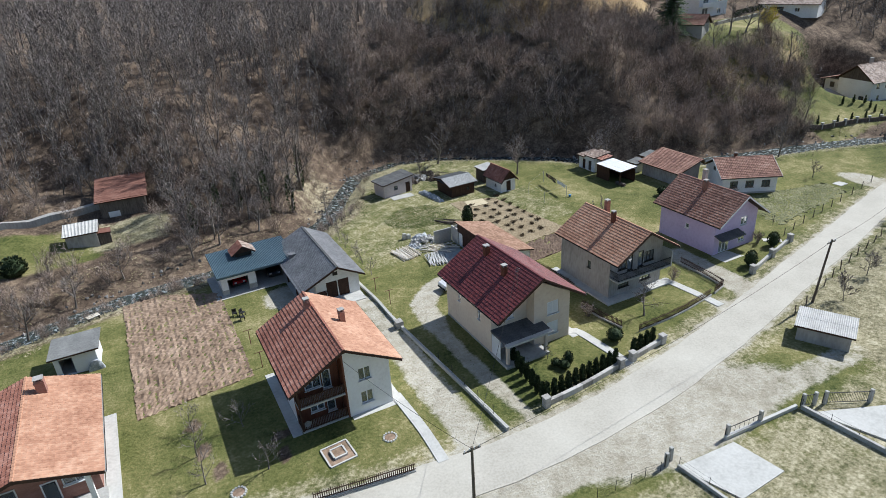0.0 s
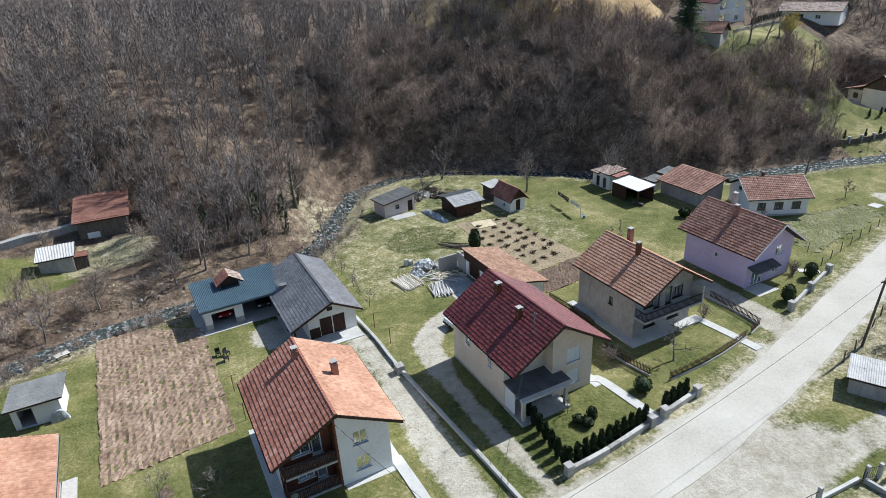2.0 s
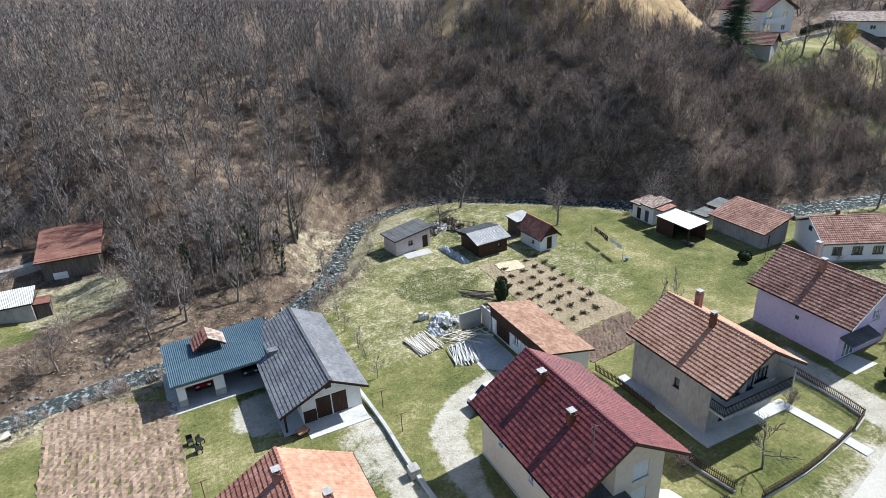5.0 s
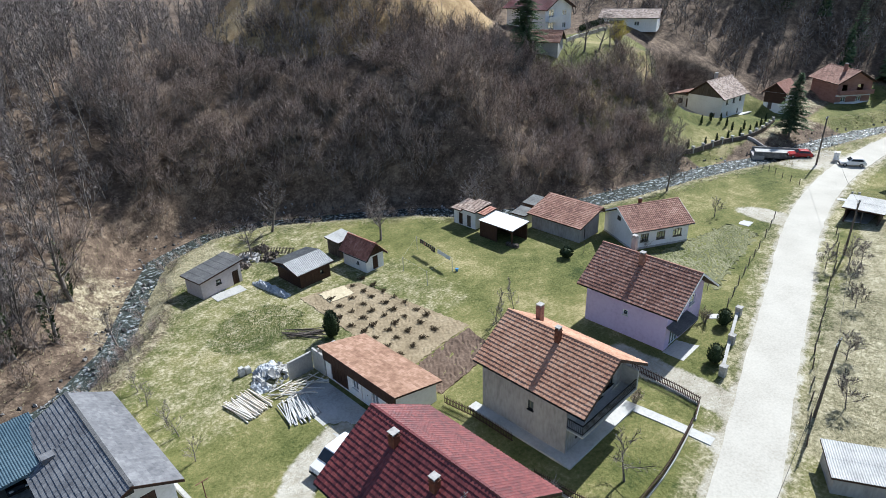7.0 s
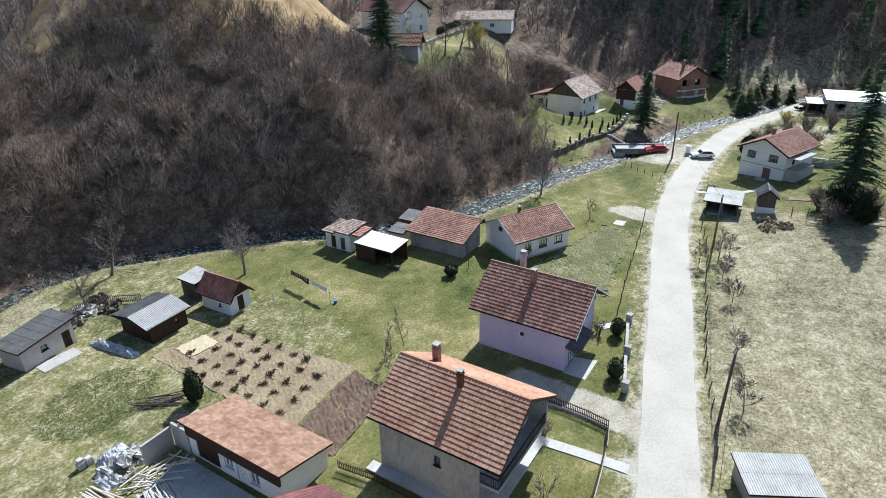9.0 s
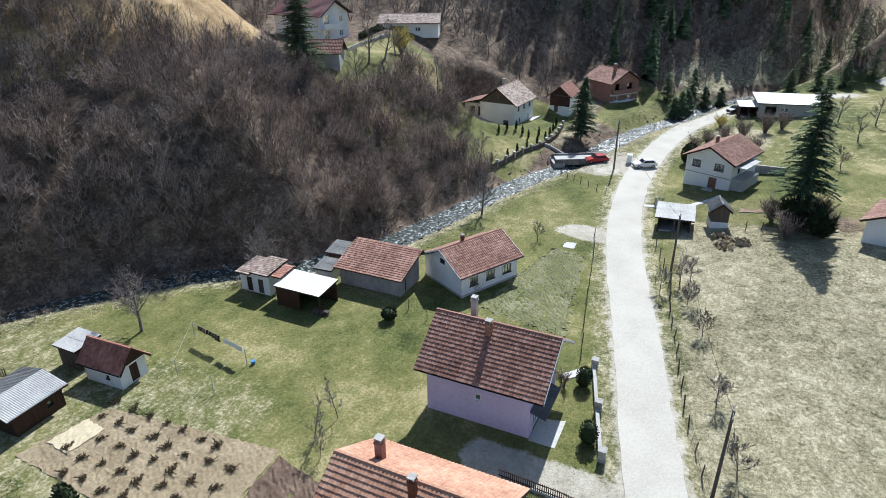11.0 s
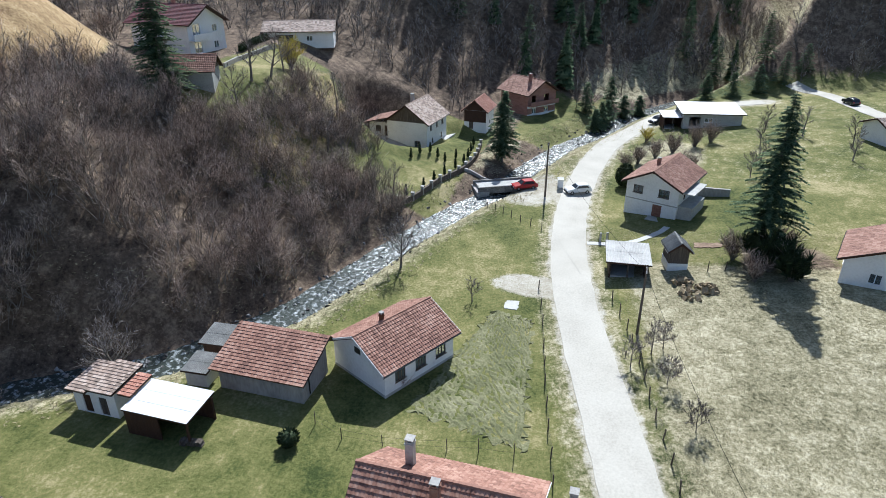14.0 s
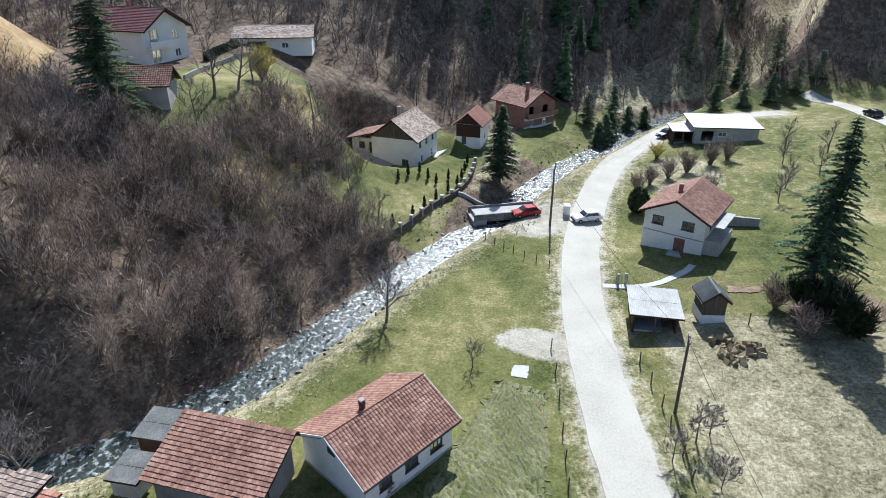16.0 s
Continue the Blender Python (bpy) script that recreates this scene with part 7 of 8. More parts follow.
bare_tree(44.6, 41.4, 4.2, 2.4, "spreading bare walnut tree in the front garden", 68, limbs=10, twigs=6, up=0.25, base=0.35, thick=0.03)
for k, (x, y, h) in enumerate(((54.5, 62.7, 4.8), (57.6, 62.5, 5.2), (53.2, 61.2, 3.4))):
    bare_tree(x, y, h, 1.1, "slender leafless young tree behind the house", 70 + k, limbs=14, twigs=7, up=1.0, thick=0.009, lean=0.04, tw=0.012)
for k, (x, y) in enumerate(((23.4, 79.7), (23.2, 77.0), (23.4, 73.0), (23.5, 71.0), (23.2, 67.2))):
    bare_tree(x, y, 2.6, 1.2, "small bare orchard tree", 80 + k, limbs=8, twigs=6, group="orchard trees", tw=0.011)
for k, (x, y, h) in enumerate(((-1.3, 48.6, 3.0), (-1.4, 45.2, 3.0), (-1.3, 41.6, 3.2), (3.4, 40.6, 3.4), (2.7, 46.9, 2.6))):
    bare_tree(x, y, h, 1.8, "small bare fruit tree in a round bed", 90 + k, limbs=8, twigs=6, up=0.5, group="fruit trees on the lawn", tw=0.011)
bare_tree(31.2, 40.6, 2.0, 0.8, "small bare ornamental tree on the lawn", 97, limbs=7, twigs=6, tw=0.01)
for k, (x, y, h) in enumerate(((90.1, 41.1, 3.6), (92.4, 39.3, 4.2), (93.5, 38.2, 3.6), (88.0, 38.0, 3.0), (82.5, 36.0, 3.0), (72.0, 34.0, 3.2), (64.5, 32.0, 3.6))):
    bare_tree(x, y, h, 1.5, "leafless tangled shrub tree by the field fence", 100 + k, limbs=16, twigs=9, thick=0.018)
for k, (x, y, h) in enumerate(((-16, 77, 6.5), (-11, 82, 5.5), (-20, 80, 6), (-5, 85.5, 4.5), (4, 86.5, 5.5), (8, 88, 7.0), (14, 89.5, 6.0), (-15, 109, 6))):
    bare_tree(x, y, h, 2.4, "leafless tree on the stream bank", 110 + k, limbs=14)
for k, (x, y, h) in enumerate(((20.5, 94, 10), (16.5, 92.5, 12), (13, 96, 11), (24, 100, 12), (9.5, 94.5, 9), (5.5, 91.5, 8), (18.5, 98.5, 11))):
    bare_tree(x, y, h, 3.2, "tall leafless bank tree with ivy on its trunk", 120 + k, limbs=16)
    rnd_ = random.Random(k)
    g_ = Geo()
    leaf_shell(g_, (0, 0, h * 0.3), 0.55, 0.55, h * 0.3, 380, 0.28, rnd_, 0.3)
    tagged(part("ivy", g_, IVY, bpy.data.objects[[o.name for o in scene.objects if o.name.startswith("tree")][-1]]), "dark green ivy")
for k, (x, y, h) in enumerate(((120.4, 75.4, 6.5), (124, 80, 6), (117.5, 77, 7), (128.5, 84.5, 7.5), (133, 89.5, 8), (122, 86, 6))):
    bare_tree(x, y, h, 2.2, "leafless tree on the garden slope", 130 + k, limbs=11)
for k, (x, y, h) in enumerate(((125, 99.5, 9), (129, 98.5, 8), (134, 99, 7), (118.5, 98.0, 6))):
    bare_tree(x, y, h, 3.0, "leafless tree at the garden terrace's edge", 140 + k, limbs=14)
for k, (x, y, h) in enumerate(((150, 22, 5), (156, 16, 5.5), (162, 20, 5), (168, 12, 6), (144, 24, 4.5), (160, 6, 6), (152, 8, 5), (171, 18, 6), (139, 20, 4))):
    bare_tree(x, y, h, 2.0, "leafless orchard tree on the far meadow", 240 + k, limbs=14)
bare_tree(137.5, 99.5, 4.5, 2.6, "yellow flowering bush on the terrace edge", 150, "shrub", FORSYTHIA, limbs=26, bushy=True, tw=0.035)
bare_tree(166.0, 39.5, 2.6, 2.2, "yellow flowering bush beside the road", 151, "shrub", FORSYTHIA, limbs=22, bushy=True, tw=0.03)
for k, (x, y, h, s) in enumerate(((152, 41, 3, 2.4), (155, 38, 3.2, 2.4), (158, 35, 3.5, 2.2), (162, 31, 3.6, 2.2), (165, 28, 3.6, 2.4), (149, 43, 2.6, 2.0), (148, 33, 3.0, 2.2))):
    bare_tree(x, y, h, s, "dense leafless brown bush", 160 + k, "shrub", SCRUB, limbs=24, bushy=True, tw=0.02)
for k, (x, y, h, r) in enumerate(((110.6, 26.6, 3.6, 2.8), (113.4, 27.6, 3.0, 2.4), (108.4, 24.8, 2.8, 2.4))):
    bare_tree(x, y, h, r, "dense dark evergreen bush under the spruce", 190 + k, "shrub", CYPRESS, limbs=60, bushy=True, tw=0.075, twigs=12)
for k, (x, y) in enumerate(((112.5, 26.5), (110.5, 25.0), (108, 28.5), (113.5, 30.0), (115.5, 24.5))):
    bare_tree(x, y, 3.0, 2.3, "dark tangled bramble bush under the spruce", 170 + k, "shrub", SCRUB, limbs=26, bushy=True, tw=0.03)
for k, (x, y) in enumerate(((82.0, 60.3), (69.5, 46.6), (39.5, 44.6), (53.2, 45.4))):
    bare_tree(x, y, 1.5, 0.9, "small twiggy garden shrub", 180 + k, "shrub", SCRUB, limbs=14, bushy=True, tw=0.012)

# berry plants in rows
rnd_ = random.Random(9)
(bw, bf), (cv, cf) = tree_shape(300, 0.45, 0.5, 16, 5, 5, bushy=True, thick=0.03, tw=0.03)
PLANT = tri_mesh("berry_plant", *join([(bw, bf), (cv, cf)]))
PLANT.materials.append(mat("dark_plant_stems", [(0.04, 0.027, 0.015), (0.08, 0.055, 0.03), (0.12, 0.095, 0.04)], 2.0, 0.9, 0.0))
for r_ in range(5):
    for c_ in range(8):
        if (r_, c_) in ((0, 7), (4, 0), (2, 7)):
            continue
        x, y = 44.0 + 1.75 * r_ + rnd_.uniform(-0.25, 0.25), 66.0 + 2.0 * c_ + 0.3 * r_ + rnd_.uniform(-0.2, 0.2)
        ob = tagged(new("berry_plant", PLANT), "low dark pruned berry plant in bare soil", "plant", "rows of berry plants")
        s_ = rnd_.uniform(1.0, 1.5)
        ob.matrix_basis = pose(x, y, hz(x, y) + 0.05, 0, 0, rnd_.uniform(0, 360)) @ Matrix.Diagonal((s_, s_, s_ * 0.42, 1))


# ---------- the far side: houses, bridge, cars ----------
def house_valley():
    z = hz(131, 37) + 0.1
    h = thing("house", 131.5, 37.6, z - 0.5, -111, "white hillside house with brown-red tiled roof and basement door", "house")
    w, l = 7.4, 9.6
    wins = [("S", 1.0, 3.2, 1.4, 1.15, "glass", 2, WOOD_OLD), ("S", 4.6, 3.2, 1.5, 1.15, "glass", 2, WOOD_OLD), ("S", 4.0, 0.1, 1.3, 1.9, "door", 1, RUST), ("W", 4, 3.2, 1.2, 1.1), ("E", 2.0, 2.6, 0.9, 1.9, "door", 1, WOOD_DARK)]
    body(h, w, l, 5.0, PLASTER, wins, ridge=6.6, z0=-1.5, plinth=0)
    part("ledge", Geo().box(-w / 2 - 0.03, -l / 2 - 0.05, 2.2, w / 2 + 0.03, -l / 2 - 0.003, 2.35), CONCRETE, h)
    gable_roof(h, w, -l / 2 - 0.7, l / 2 + 0.6, 4.75, 6.9, 0.6, TILE_BROWN, "tile", 91)
    chimney(h, -0.8, -1.2, 6.0, 7.5, 0.45)
    part("porch", Geo().box(w / 2 + 0.003, -l / 2 + 0.4, -1.0, w / 2 + 1.9, -l / 2 + 6.0, 2.4).box(w / 2 + 0.003, -l / 2 + 0.4, 4.2, w / 2 + 1.9, -l / 2 + 6.0, 4.32), CONCRETE, h, "grey concrete side terrace with canopy")
    part("step", Geo().box(0.0, -l / 2 - 1.6, -1.0, w / 2 + 1.2, -l / 2 - 0.06, 0.25), CONCRETE, h)
    return h


house_valley()
single("retaining_wall", Geo().box(135.0, 28.0, 0.5, 135.4, 33.6, 2.6), GREYREND, "dark garden retaining wall", "wall", "structure")

z_ = hz(108.5, 41.8)
se = mono_shed("woodshed", "open log shed with ragged pale sheet roof", 109.8, 42.0, 4.6, 4.2, 1.9, 2.1, WOOD_DARK, SHEET_PALE, "sheet", [], 0.45, rz=4, z=z_, open_side="W")
z_ = hz(111, 36.5)
ou = gable_shed("outhouse", "narrow plank outhouse on a white base with sheet roof", 111.2, 36.6, 2.2, 2.6, 2.5, 3.6, WOOD_OLD, SHEET_OLD, "sheet", [], 0.3, 0.4, rz=-78, z=z_)
part("base", Geo().box(-1.14, -1.34, -0.5, 1.14, 1.34, 0.9), PLASTER, ou, "whitewashed base")
z_ = hz(108.5, 20)
hr = gable_shed("house", "low white house with brown tiled roof", 111.0, 15.2, 8.0, 8.0, 3.2, 5.4, PLASTER, TILE_BROWN, "tile", [("S", 2.5, 1.0, 1.2, 1.2), ("W", 3.0, 1.0, 1.2, 1.2)], 0.6, 0.5, rz=-110, z=z_ - 0.3, category="house", seed=95)
single("soil_bed", patch([(116.4, 34.0), (116.6, 31.0), (118.0, 30.4), (118.0, 34.0)], 0.08, relief=0.03, seed=13), SOIL, "small dark dug bed in the grass", "garden bed", "structure")
for k, (x, y) in enumerate(((104, 35), (105.5, 33.5), (106.5, 36))):
    rubble(x, y, 1.3, 24, 60 + k, SOIL_PALE, "heap of old boards and hay in the grass", "debris_heap")

# white hall at the road bend
z_ = hz(178, 27)
ha = mono_shed("hall", "low hall with bright white sheet roof", 179.5, 27.5, 7.0, 11.5, 2.7, 3.3, CONCRETE, SHEET_WHITE, "felt", [("W", 1.0, 0.1, 2.2, 2.0, "open"), ("W", 4.0, 1.0, 1.6, 0.9)], 0.6, rz=10, z=z_, category="hall")
mono_shed("shelter", "open shelter with white sheet roof", 177.8, 34.8, 4.0, 3.6, 2.3, 2.6, WOOD_DARK, SHEET_WHITE, "felt", [], 0.4, rz=10, z=hz(177.8, 34.8), open_side="W", category="shelter")
z_ = hz(164, -1.5)
gable_shed("house", "white house with pale roof at the valley's end", 164, -1.5, 7.0, 8, 2.4, 3.9, PLASTER, TILE_PALE, "tile", [("W", 3, 1, 1.2, 1.2), ("S", 3, 1, 1.2, 1.2)], 0.5, 0.5, rz=20, z=z_, category="house", seed=96)


def house_bank():
    z = hz(153, 82)
    h = thing("house", 153.6, 82.6, z - 0.4, -96, "white two-storey house with pale tiled roof and lean-to wing", "house")
    w, l = 8.2, 9.6
    wins = [("E", 1.2, 3.4, 0.9, 1.1, "glass", 2, WOOD_OLD), ("E", 4.0, 3.4, 0.9, 1.1, "glass", 2, WOOD_OLD), ("E", 6.8, 3.4, 0.9, 1.1, "glass", 2, WOOD_OLD), ("E", 2.0, 0.9, 0.7, 0.9, "glass", 1, WOOD_OLD), ("E", 6.4, 0.9, 0.7, 0.9, "glass", 1, WOOD_OLD), ("S", 5.6, 0.3, 1.2, 1.3, "glass", 2, WOOD_OLD)]
    body(h, w, l, 5.0, PLASTER, wins, ridge=7.9, gable_mat=WOOD_OLD, plinth=0.6)
    gable_roof(h, w, -l / 2 - 0.5, l / 2 + 0.5, 4.85, 8.2, 0.6, TILE_PALE, "flat_tile", 101)
    chimney(h, -1.4, 1.0, 7.0, 8.9, 0.6, GREYREND)
    x = -w / 2
    part("wing_wall", Geo().box(x - 5.0, -2.6, -0.5, x - 0.01, 3.6, 3.9), PLASTER, h)
    part("wing_door", Geo().box(x - 1.6, -2.66, 1.3, x - 0.7, -2.604, 3.3), WOOD_DARK, h)
    part("wing_window", Geo().box(x - 3.6, -2.66, 2.0, x - 2.5, -2.604, 3.2), WOOD_OLD, h)
    slope_part(h, 7.4, (x - 6.0, -3.4, 3.7), (6.2, 0, 1.6), (0, 1, 0), TILE_BROWN, "tile", 102)
    part("terrace", Geo().box(x - 5.6, -6.0, -0.5, x + 0.4, -2.62, 1.0), GREYREND, h, "grey raised terrace")
    part("terrace_wall", Geo().box(x - 5.7, -6.1, 1.0, x - 5.45, -2.6, 2.0), CONCRETE, h)
    part("cellar_slope", Geo().hexa([(x - 2.4, -8.4, -0.4), (x + 4.0, -8.4, -0.4), (x + 4.0, -4.82, -0.4), (x - 2.4, -4.82, -0.4)], [(x - 2.4, -8.4, 0.5), (x + 4.0, -8.4, 0.2), (x + 4.0, -4.82, 0.6), (x - 2.4, -4.82, 2.2)]), GREYREND, h, "dark sloping cellar roof")
    part("path", Geo().box(w / 2 + 0.05, -l / 2, -0.3, w / 2 + 1.2, l / 2 + 2, 0.5), SLAB, h)
    return h


house_bank()
z_ = hz(165, 73)
b14 = gable_shed("barn", "small barn with dark plank gable, white base and red tiled roof", 166.0, 73.2, 4.6, 6.0, 4.0, 6.3, PLASTER, TILE_RED, "tile", [("S", 1.0, 0.3, 0.9, 1.6, "door", 1, WOOD_OLD), ("E", 2.5, 1.2, 0.6, 0.6, "glass", 1, BLACK)], 0.5, 0.7, rz=-93, z=z_ - 0.3, gable_mat=WOOD_DARK, category="barn", seed=103)
part("plank_front", Geo().box(-2.3, -3.12, 1.8, 2.3, -3.02, 4.1), WOOD_DARK, b14, "dark plank front")
z_ = hz(183, 66)
h9 = gable_shed("house", "unfinished brick house with grey base storey and brown roof", 184.5, 66.0, 8.6, 9.0, 5.2, 8.0, BRICKRED, TILE_BROWN, "flat_tile", [("S", 1.4, 0.9, 1.2, 1.2), ("S", 5.2, 0.9, 1.2, 1.2), ("S", 1.2, 3.3, 1.3, 1.6, "open"), ("S", 5.0, 3.3, 1.5, 1.6, "open"), ("E", 3, 3.3, 1.2, 1.2, "open")], 0.7, 0.9, rz=-38, z=z_ - 0.3, category="house", seed=104, gable_mat=BRICKRED)
part("base_storey", Geo().box(-4.33, -4.53, -0.5, 4.33, -4.503, 0.85).box(-4.33, -4.53, 2.15, 4.33, -4.503, 2.7).box(4.303, -4.5, -0.5, 4.33, 4.5, 2.7), PLASTER, h9, "pale grey rendered base storey")
part("balcony", Geo().box(-4.3, -5.6, 2.7, 4.3, -4.51, 2.88).box(-4.3, -5.6, 2.88, 4.3, -5.45, 3.7), BRICKRED, h9)
chimney(h9, -1.0, -1.5, 7.0, 9.0, 0.6)

# houses on the terrace above the slope
z_ = hz(137, 113)
h10 = gable_shed("house", "pale two-storey house with dark red roof and balconies", 136.5, 120.0, 9.0, 12.0, 5.2, 8.0, PLASTER, TILE_WINE, "tile", [("S", 1.2, 0.5, 1.8, 1.9), ("S", 1.2, 3.3, 1.8, 1.9), ("S", 6.0, 0.9, 1.2, 1.2), ("S", 6.0, 3.6, 1.2, 1.2)], 0.6, 0.9, rz=-5, z=z_ - 0.3, category="house", seed=105)
part("balcony", Geo().box(-4.4, -7.2, 2.6, 0.3, -6.02, 2.78).box(-4.4, -7.2, 2.78, 0.3, -7.1, 3.7), PLASTER, h10, "white balcony")
chimney(h10, 1.0, 1.0, 7.0, 8.8, 0.5)
z_ = hz(160, 112) - 1.6
h11 = gable_shed("house", "long low white house with pale tiled roof and veranda", 160.5, 109.6, 8.0, 13.5, 2.9, 4.6, PLASTER, TILE_PALE, "flat_tile", [("W", 2.0, 0.2, 3.4, 2.0, "glass", 3, WOOD_DARK), ("W", 8, 1.0, 1.2, 1.0)], 0.9, 0.5, rz=22, z=z_ - 0.2, category="house", seed=106)
z_ = hz(118.5, 103.5)
h13 = gable_shed("barn", "small grey shed with brown tiled roof at the slope's edge", 119.0, 104.5, 4.6, 5.6, 2.6, 4.6, CONCRETE, TILE_BROWN, "tile", [], 0.5, 0.5, rz=22, z=z_ - 0.4, category="shed", seed=107, gable_mat=WOOD_OLD)
low_wall([(128, 106), (140, 108), (150, 108)], 0.3, 0.7, GREYREND, "garden terrace wall", "retaining_wall")
hx = evergreen(140.0, 110.5, 1.3, 0.5, 0.2, "clipped dark hedge conifer on the terrace", 31, 160, 0.2, group="terrace hedge")
for k in range(1, 12):
    copy_thing(hx, pose(140.0 + 1.05 * k, 110.5 + 0.15 * k, hz(140 + 1.05 * k, 110.5), 0, 0, 33 * k))

# bridge, garden wall by the stream
br = thing("bridge", 135.5, 61.6, 0, -62, "small concrete bridge with low stone parapets", "bridge")
part("deck", Geo().box(-4.6, -1.6, -0.35, 4.6, 1.6, 0.12), CONCRETE, br)
# dark stone colour carries the shadow on the near parapet's face
for y in (-1.83, 1.603):
    part("parapet", Geo().box(-5.0, y, -0.7, 5.0, y + 0.22, 0.42), PEBBLE, br, "stone parapet with shadow put into its dark colour")
part("abutment", Geo().box(-5.2, -2.0, -1.8, -3.2, 2.0, -0.36), GREYREND, br)
part("abutment", Geo().box(3.2, -2.0, -1.8, 5.2, 2.0, -0.36), GREYREND, br)
low_wall([(119.5, 75.0), (123.5, 73.2), (131, 71.6), (138.4, 69.4), (146, 69.0), (154.5, 70.0)], 0.35, 0.8, WOOD_OLD, "dark garden wall with pillars above the stream", "garden_wall")
low_wall([(138.4, 69.2), (138.0, 66.0), (138.4, 65.0)], 0.35, 0.5, GREYREND, "stone wall at the bridge head", "garden_wall")
for k in range(13):
    x = 120.5 + 2.75 * k
    y = float(np.interp(x, [119.5, 123.5, 131, 138.4, 146, 154.5], [75.0, 73.2, 71.6, 69.4, 69.0, 70.0]))
    z = hz(x, y)
    single("wall_pillar", Geo().box(x - 0.22, y - 0.22, z - 0.5, x + 0.22, y + 0.22, z + 1.15).box(x - 0.28, y - 0.28, z + 1.15, x + 0.28, y + 0.28, z + 1.25), CONCRETE, "grey garden wall pillar with cap", "pillar", group="garden wall pillars")
tb = thing("utility_cabinet", 136.2, 52.8, hz(136.2, 52.8), 10, "grey utility cabinet on a plinth by the road", "utility cabinet")
part("cabinet_body", Geo().box(-0.6, -0.4, 0.3, 0.6, 0.4, 1.5), SHUTTER, tb)
part("plinth", Geo().box(-0.65, -0.45, -0.2, 0.65, 0.45, 0.3), CONCRETE, tb)
part("roof", Geo().box(-0.7, -0.5, 1.5, 0.7, 0.5, 1.58), SHEET_PALE, tb)


def car(x, y, rz, paint, label, L=4.0, W=1.65, H=1.42, van=False, name="car"):
    """Body from a side profile with rounded shoulders, cabin glass, wheels, lamps."""
    c = thing(name, x, y, hz(x, y) + 0.04, rz, label, "car")
    h = H
    if van:
        low = [(-L / 2, 0.35), (-L / 2, 0.95), (-L / 2 + 0.1, h - 0.1), (-L / 2 + 0.4, h), (L / 2 - 1.6, h), (L / 2 - 0.85, 1.05), (L / 2 - 0.1, 0.85), (L / 2, 0.4)]
    else:
        low = [(-L / 2, 0.35), (-L / 2, 0.8), (-L / 2 + 0.2, 0.92), (-L / 2 + 0.55, h - 0.06), (-L / 2 + 0.9, h), (L * 0.05, h), (L * 0.2, 0.95), (L / 2 - 0.15, 0.78), (L / 2, 0.62), (L / 2, 0.35)]
    g = Geo()
    n = len(low)
    rows = []
    for yy, sh in ((-W / 2, 0.0), (-W / 2 + 0.07, 0.03), (W / 2 - 0.07, 0.03), (W / 2, 0.0)):
        for px, pz in low:
            tuck = 0.16 * max(0, (pz - 0.9) / (h - 0.9)) if pz > 0.9 else 0
            s = -1 if yy < 0 else 1
            g.v.append((px, yy - s * tuck, pz + (sh if pz > 0.5 else 0)))
    for r in range(3):
        for i in range(n):
            a, b = r * n + i, r * n + (i + 1) % n
            g.f.append((a, b, b + n, a + n))
    g.f.append(tuple(range(n - 1, -1, -1)))
    g.f.append(tuple(range(3 * n, 4 * n)))
    part("car_body", g, paint, c)
    roof = h
    if van:
        ws = [(L / 2 - 1.55, h - 0.03), (L / 2 - 0.9, 1.1)]
        rw = [(-L / 2 + 0.08, h - 0.15), (-L / 2 + 0.02, 1.0)]
        side = [(-L / 2 + 0.4, 1.0), (-L / 2 + 0.5, h - 0.15), (L / 2 - 1.7, h - 0.15), (L / 2 - 1.2, 1.08)]
    else:
        ws = [(L * 0.07, h - 0.05), (L * 0.19, 1.0)]
        rw = [(-L / 2 + 0.57, h - 0.09), (-L / 2 + 0.25, 0.97)]
        side = [(-L / 2 + 0.45, 0.98), (-L / 2 + 0.72, h - 0.1), (L * 0.04, h - 0.1), (L * 0.15, 0.98)]
    for nm, q in (("windscreen", ws), ("rear_window", rw)):
        (xa, za), (xb, zb) = q
        o = 0.035 if xb > xa else -0.035
        ya, yb = W / 2 - 0.24, W / 2 - 0.1
        part(nm, Geo().add([(xa + o, -ya, za + 0.04), (xa + o, ya, za + 0.04), (xb + o, yb, zb + 0.04), (xb + o, -yb, zb + 0.04), (xa, -ya, za), (xa, ya, za), (xb, yb, zb), (xb, -yb, zb)],
                           [(0, 1, 2, 3), (7, 6, 5, 4), (0, 4, 5, 1), (1, 5, 6, 2), (2, 6, 7, 3), (3, 7, 4, 0)]), CARGLASS, c)
    for s in (-1, 1):
        g = Geo()
        tk = lambda pz: W / 2 - 0.16 * max(0, (pz - 0.9) / (h - 0.9)) + 0.008
        g.add([(px, s * tk(pz), pz) for px, pz in side] + [(px, s * (tk(pz) - 0.05), pz) for px, pz in side], [(0, 1, 2, 3), (7, 6, 5, 4), (0, 4, 5, 1), (1, 5, 6, 2), (2, 6, 7, 3), (3, 7, 4, 0)])
        part("side_window", g, CARGLASS, c)
        for px in (-L * 0.31, L * 0.31):
            w = part("wheel", Geo().tube((px, s * (W / 2 - 0.2), 0.3), (px, s * (W / 2 + 0.015), 0.3), 0.3, 0.3, 14), RUBBER, c)
            part("rim", Geo().tube((px, s * (W / 2 + 0.0), 0.3), (px, s * (W / 2 + 0.03), 0.3), 0.18, 0.16, 10), CHROME, w)
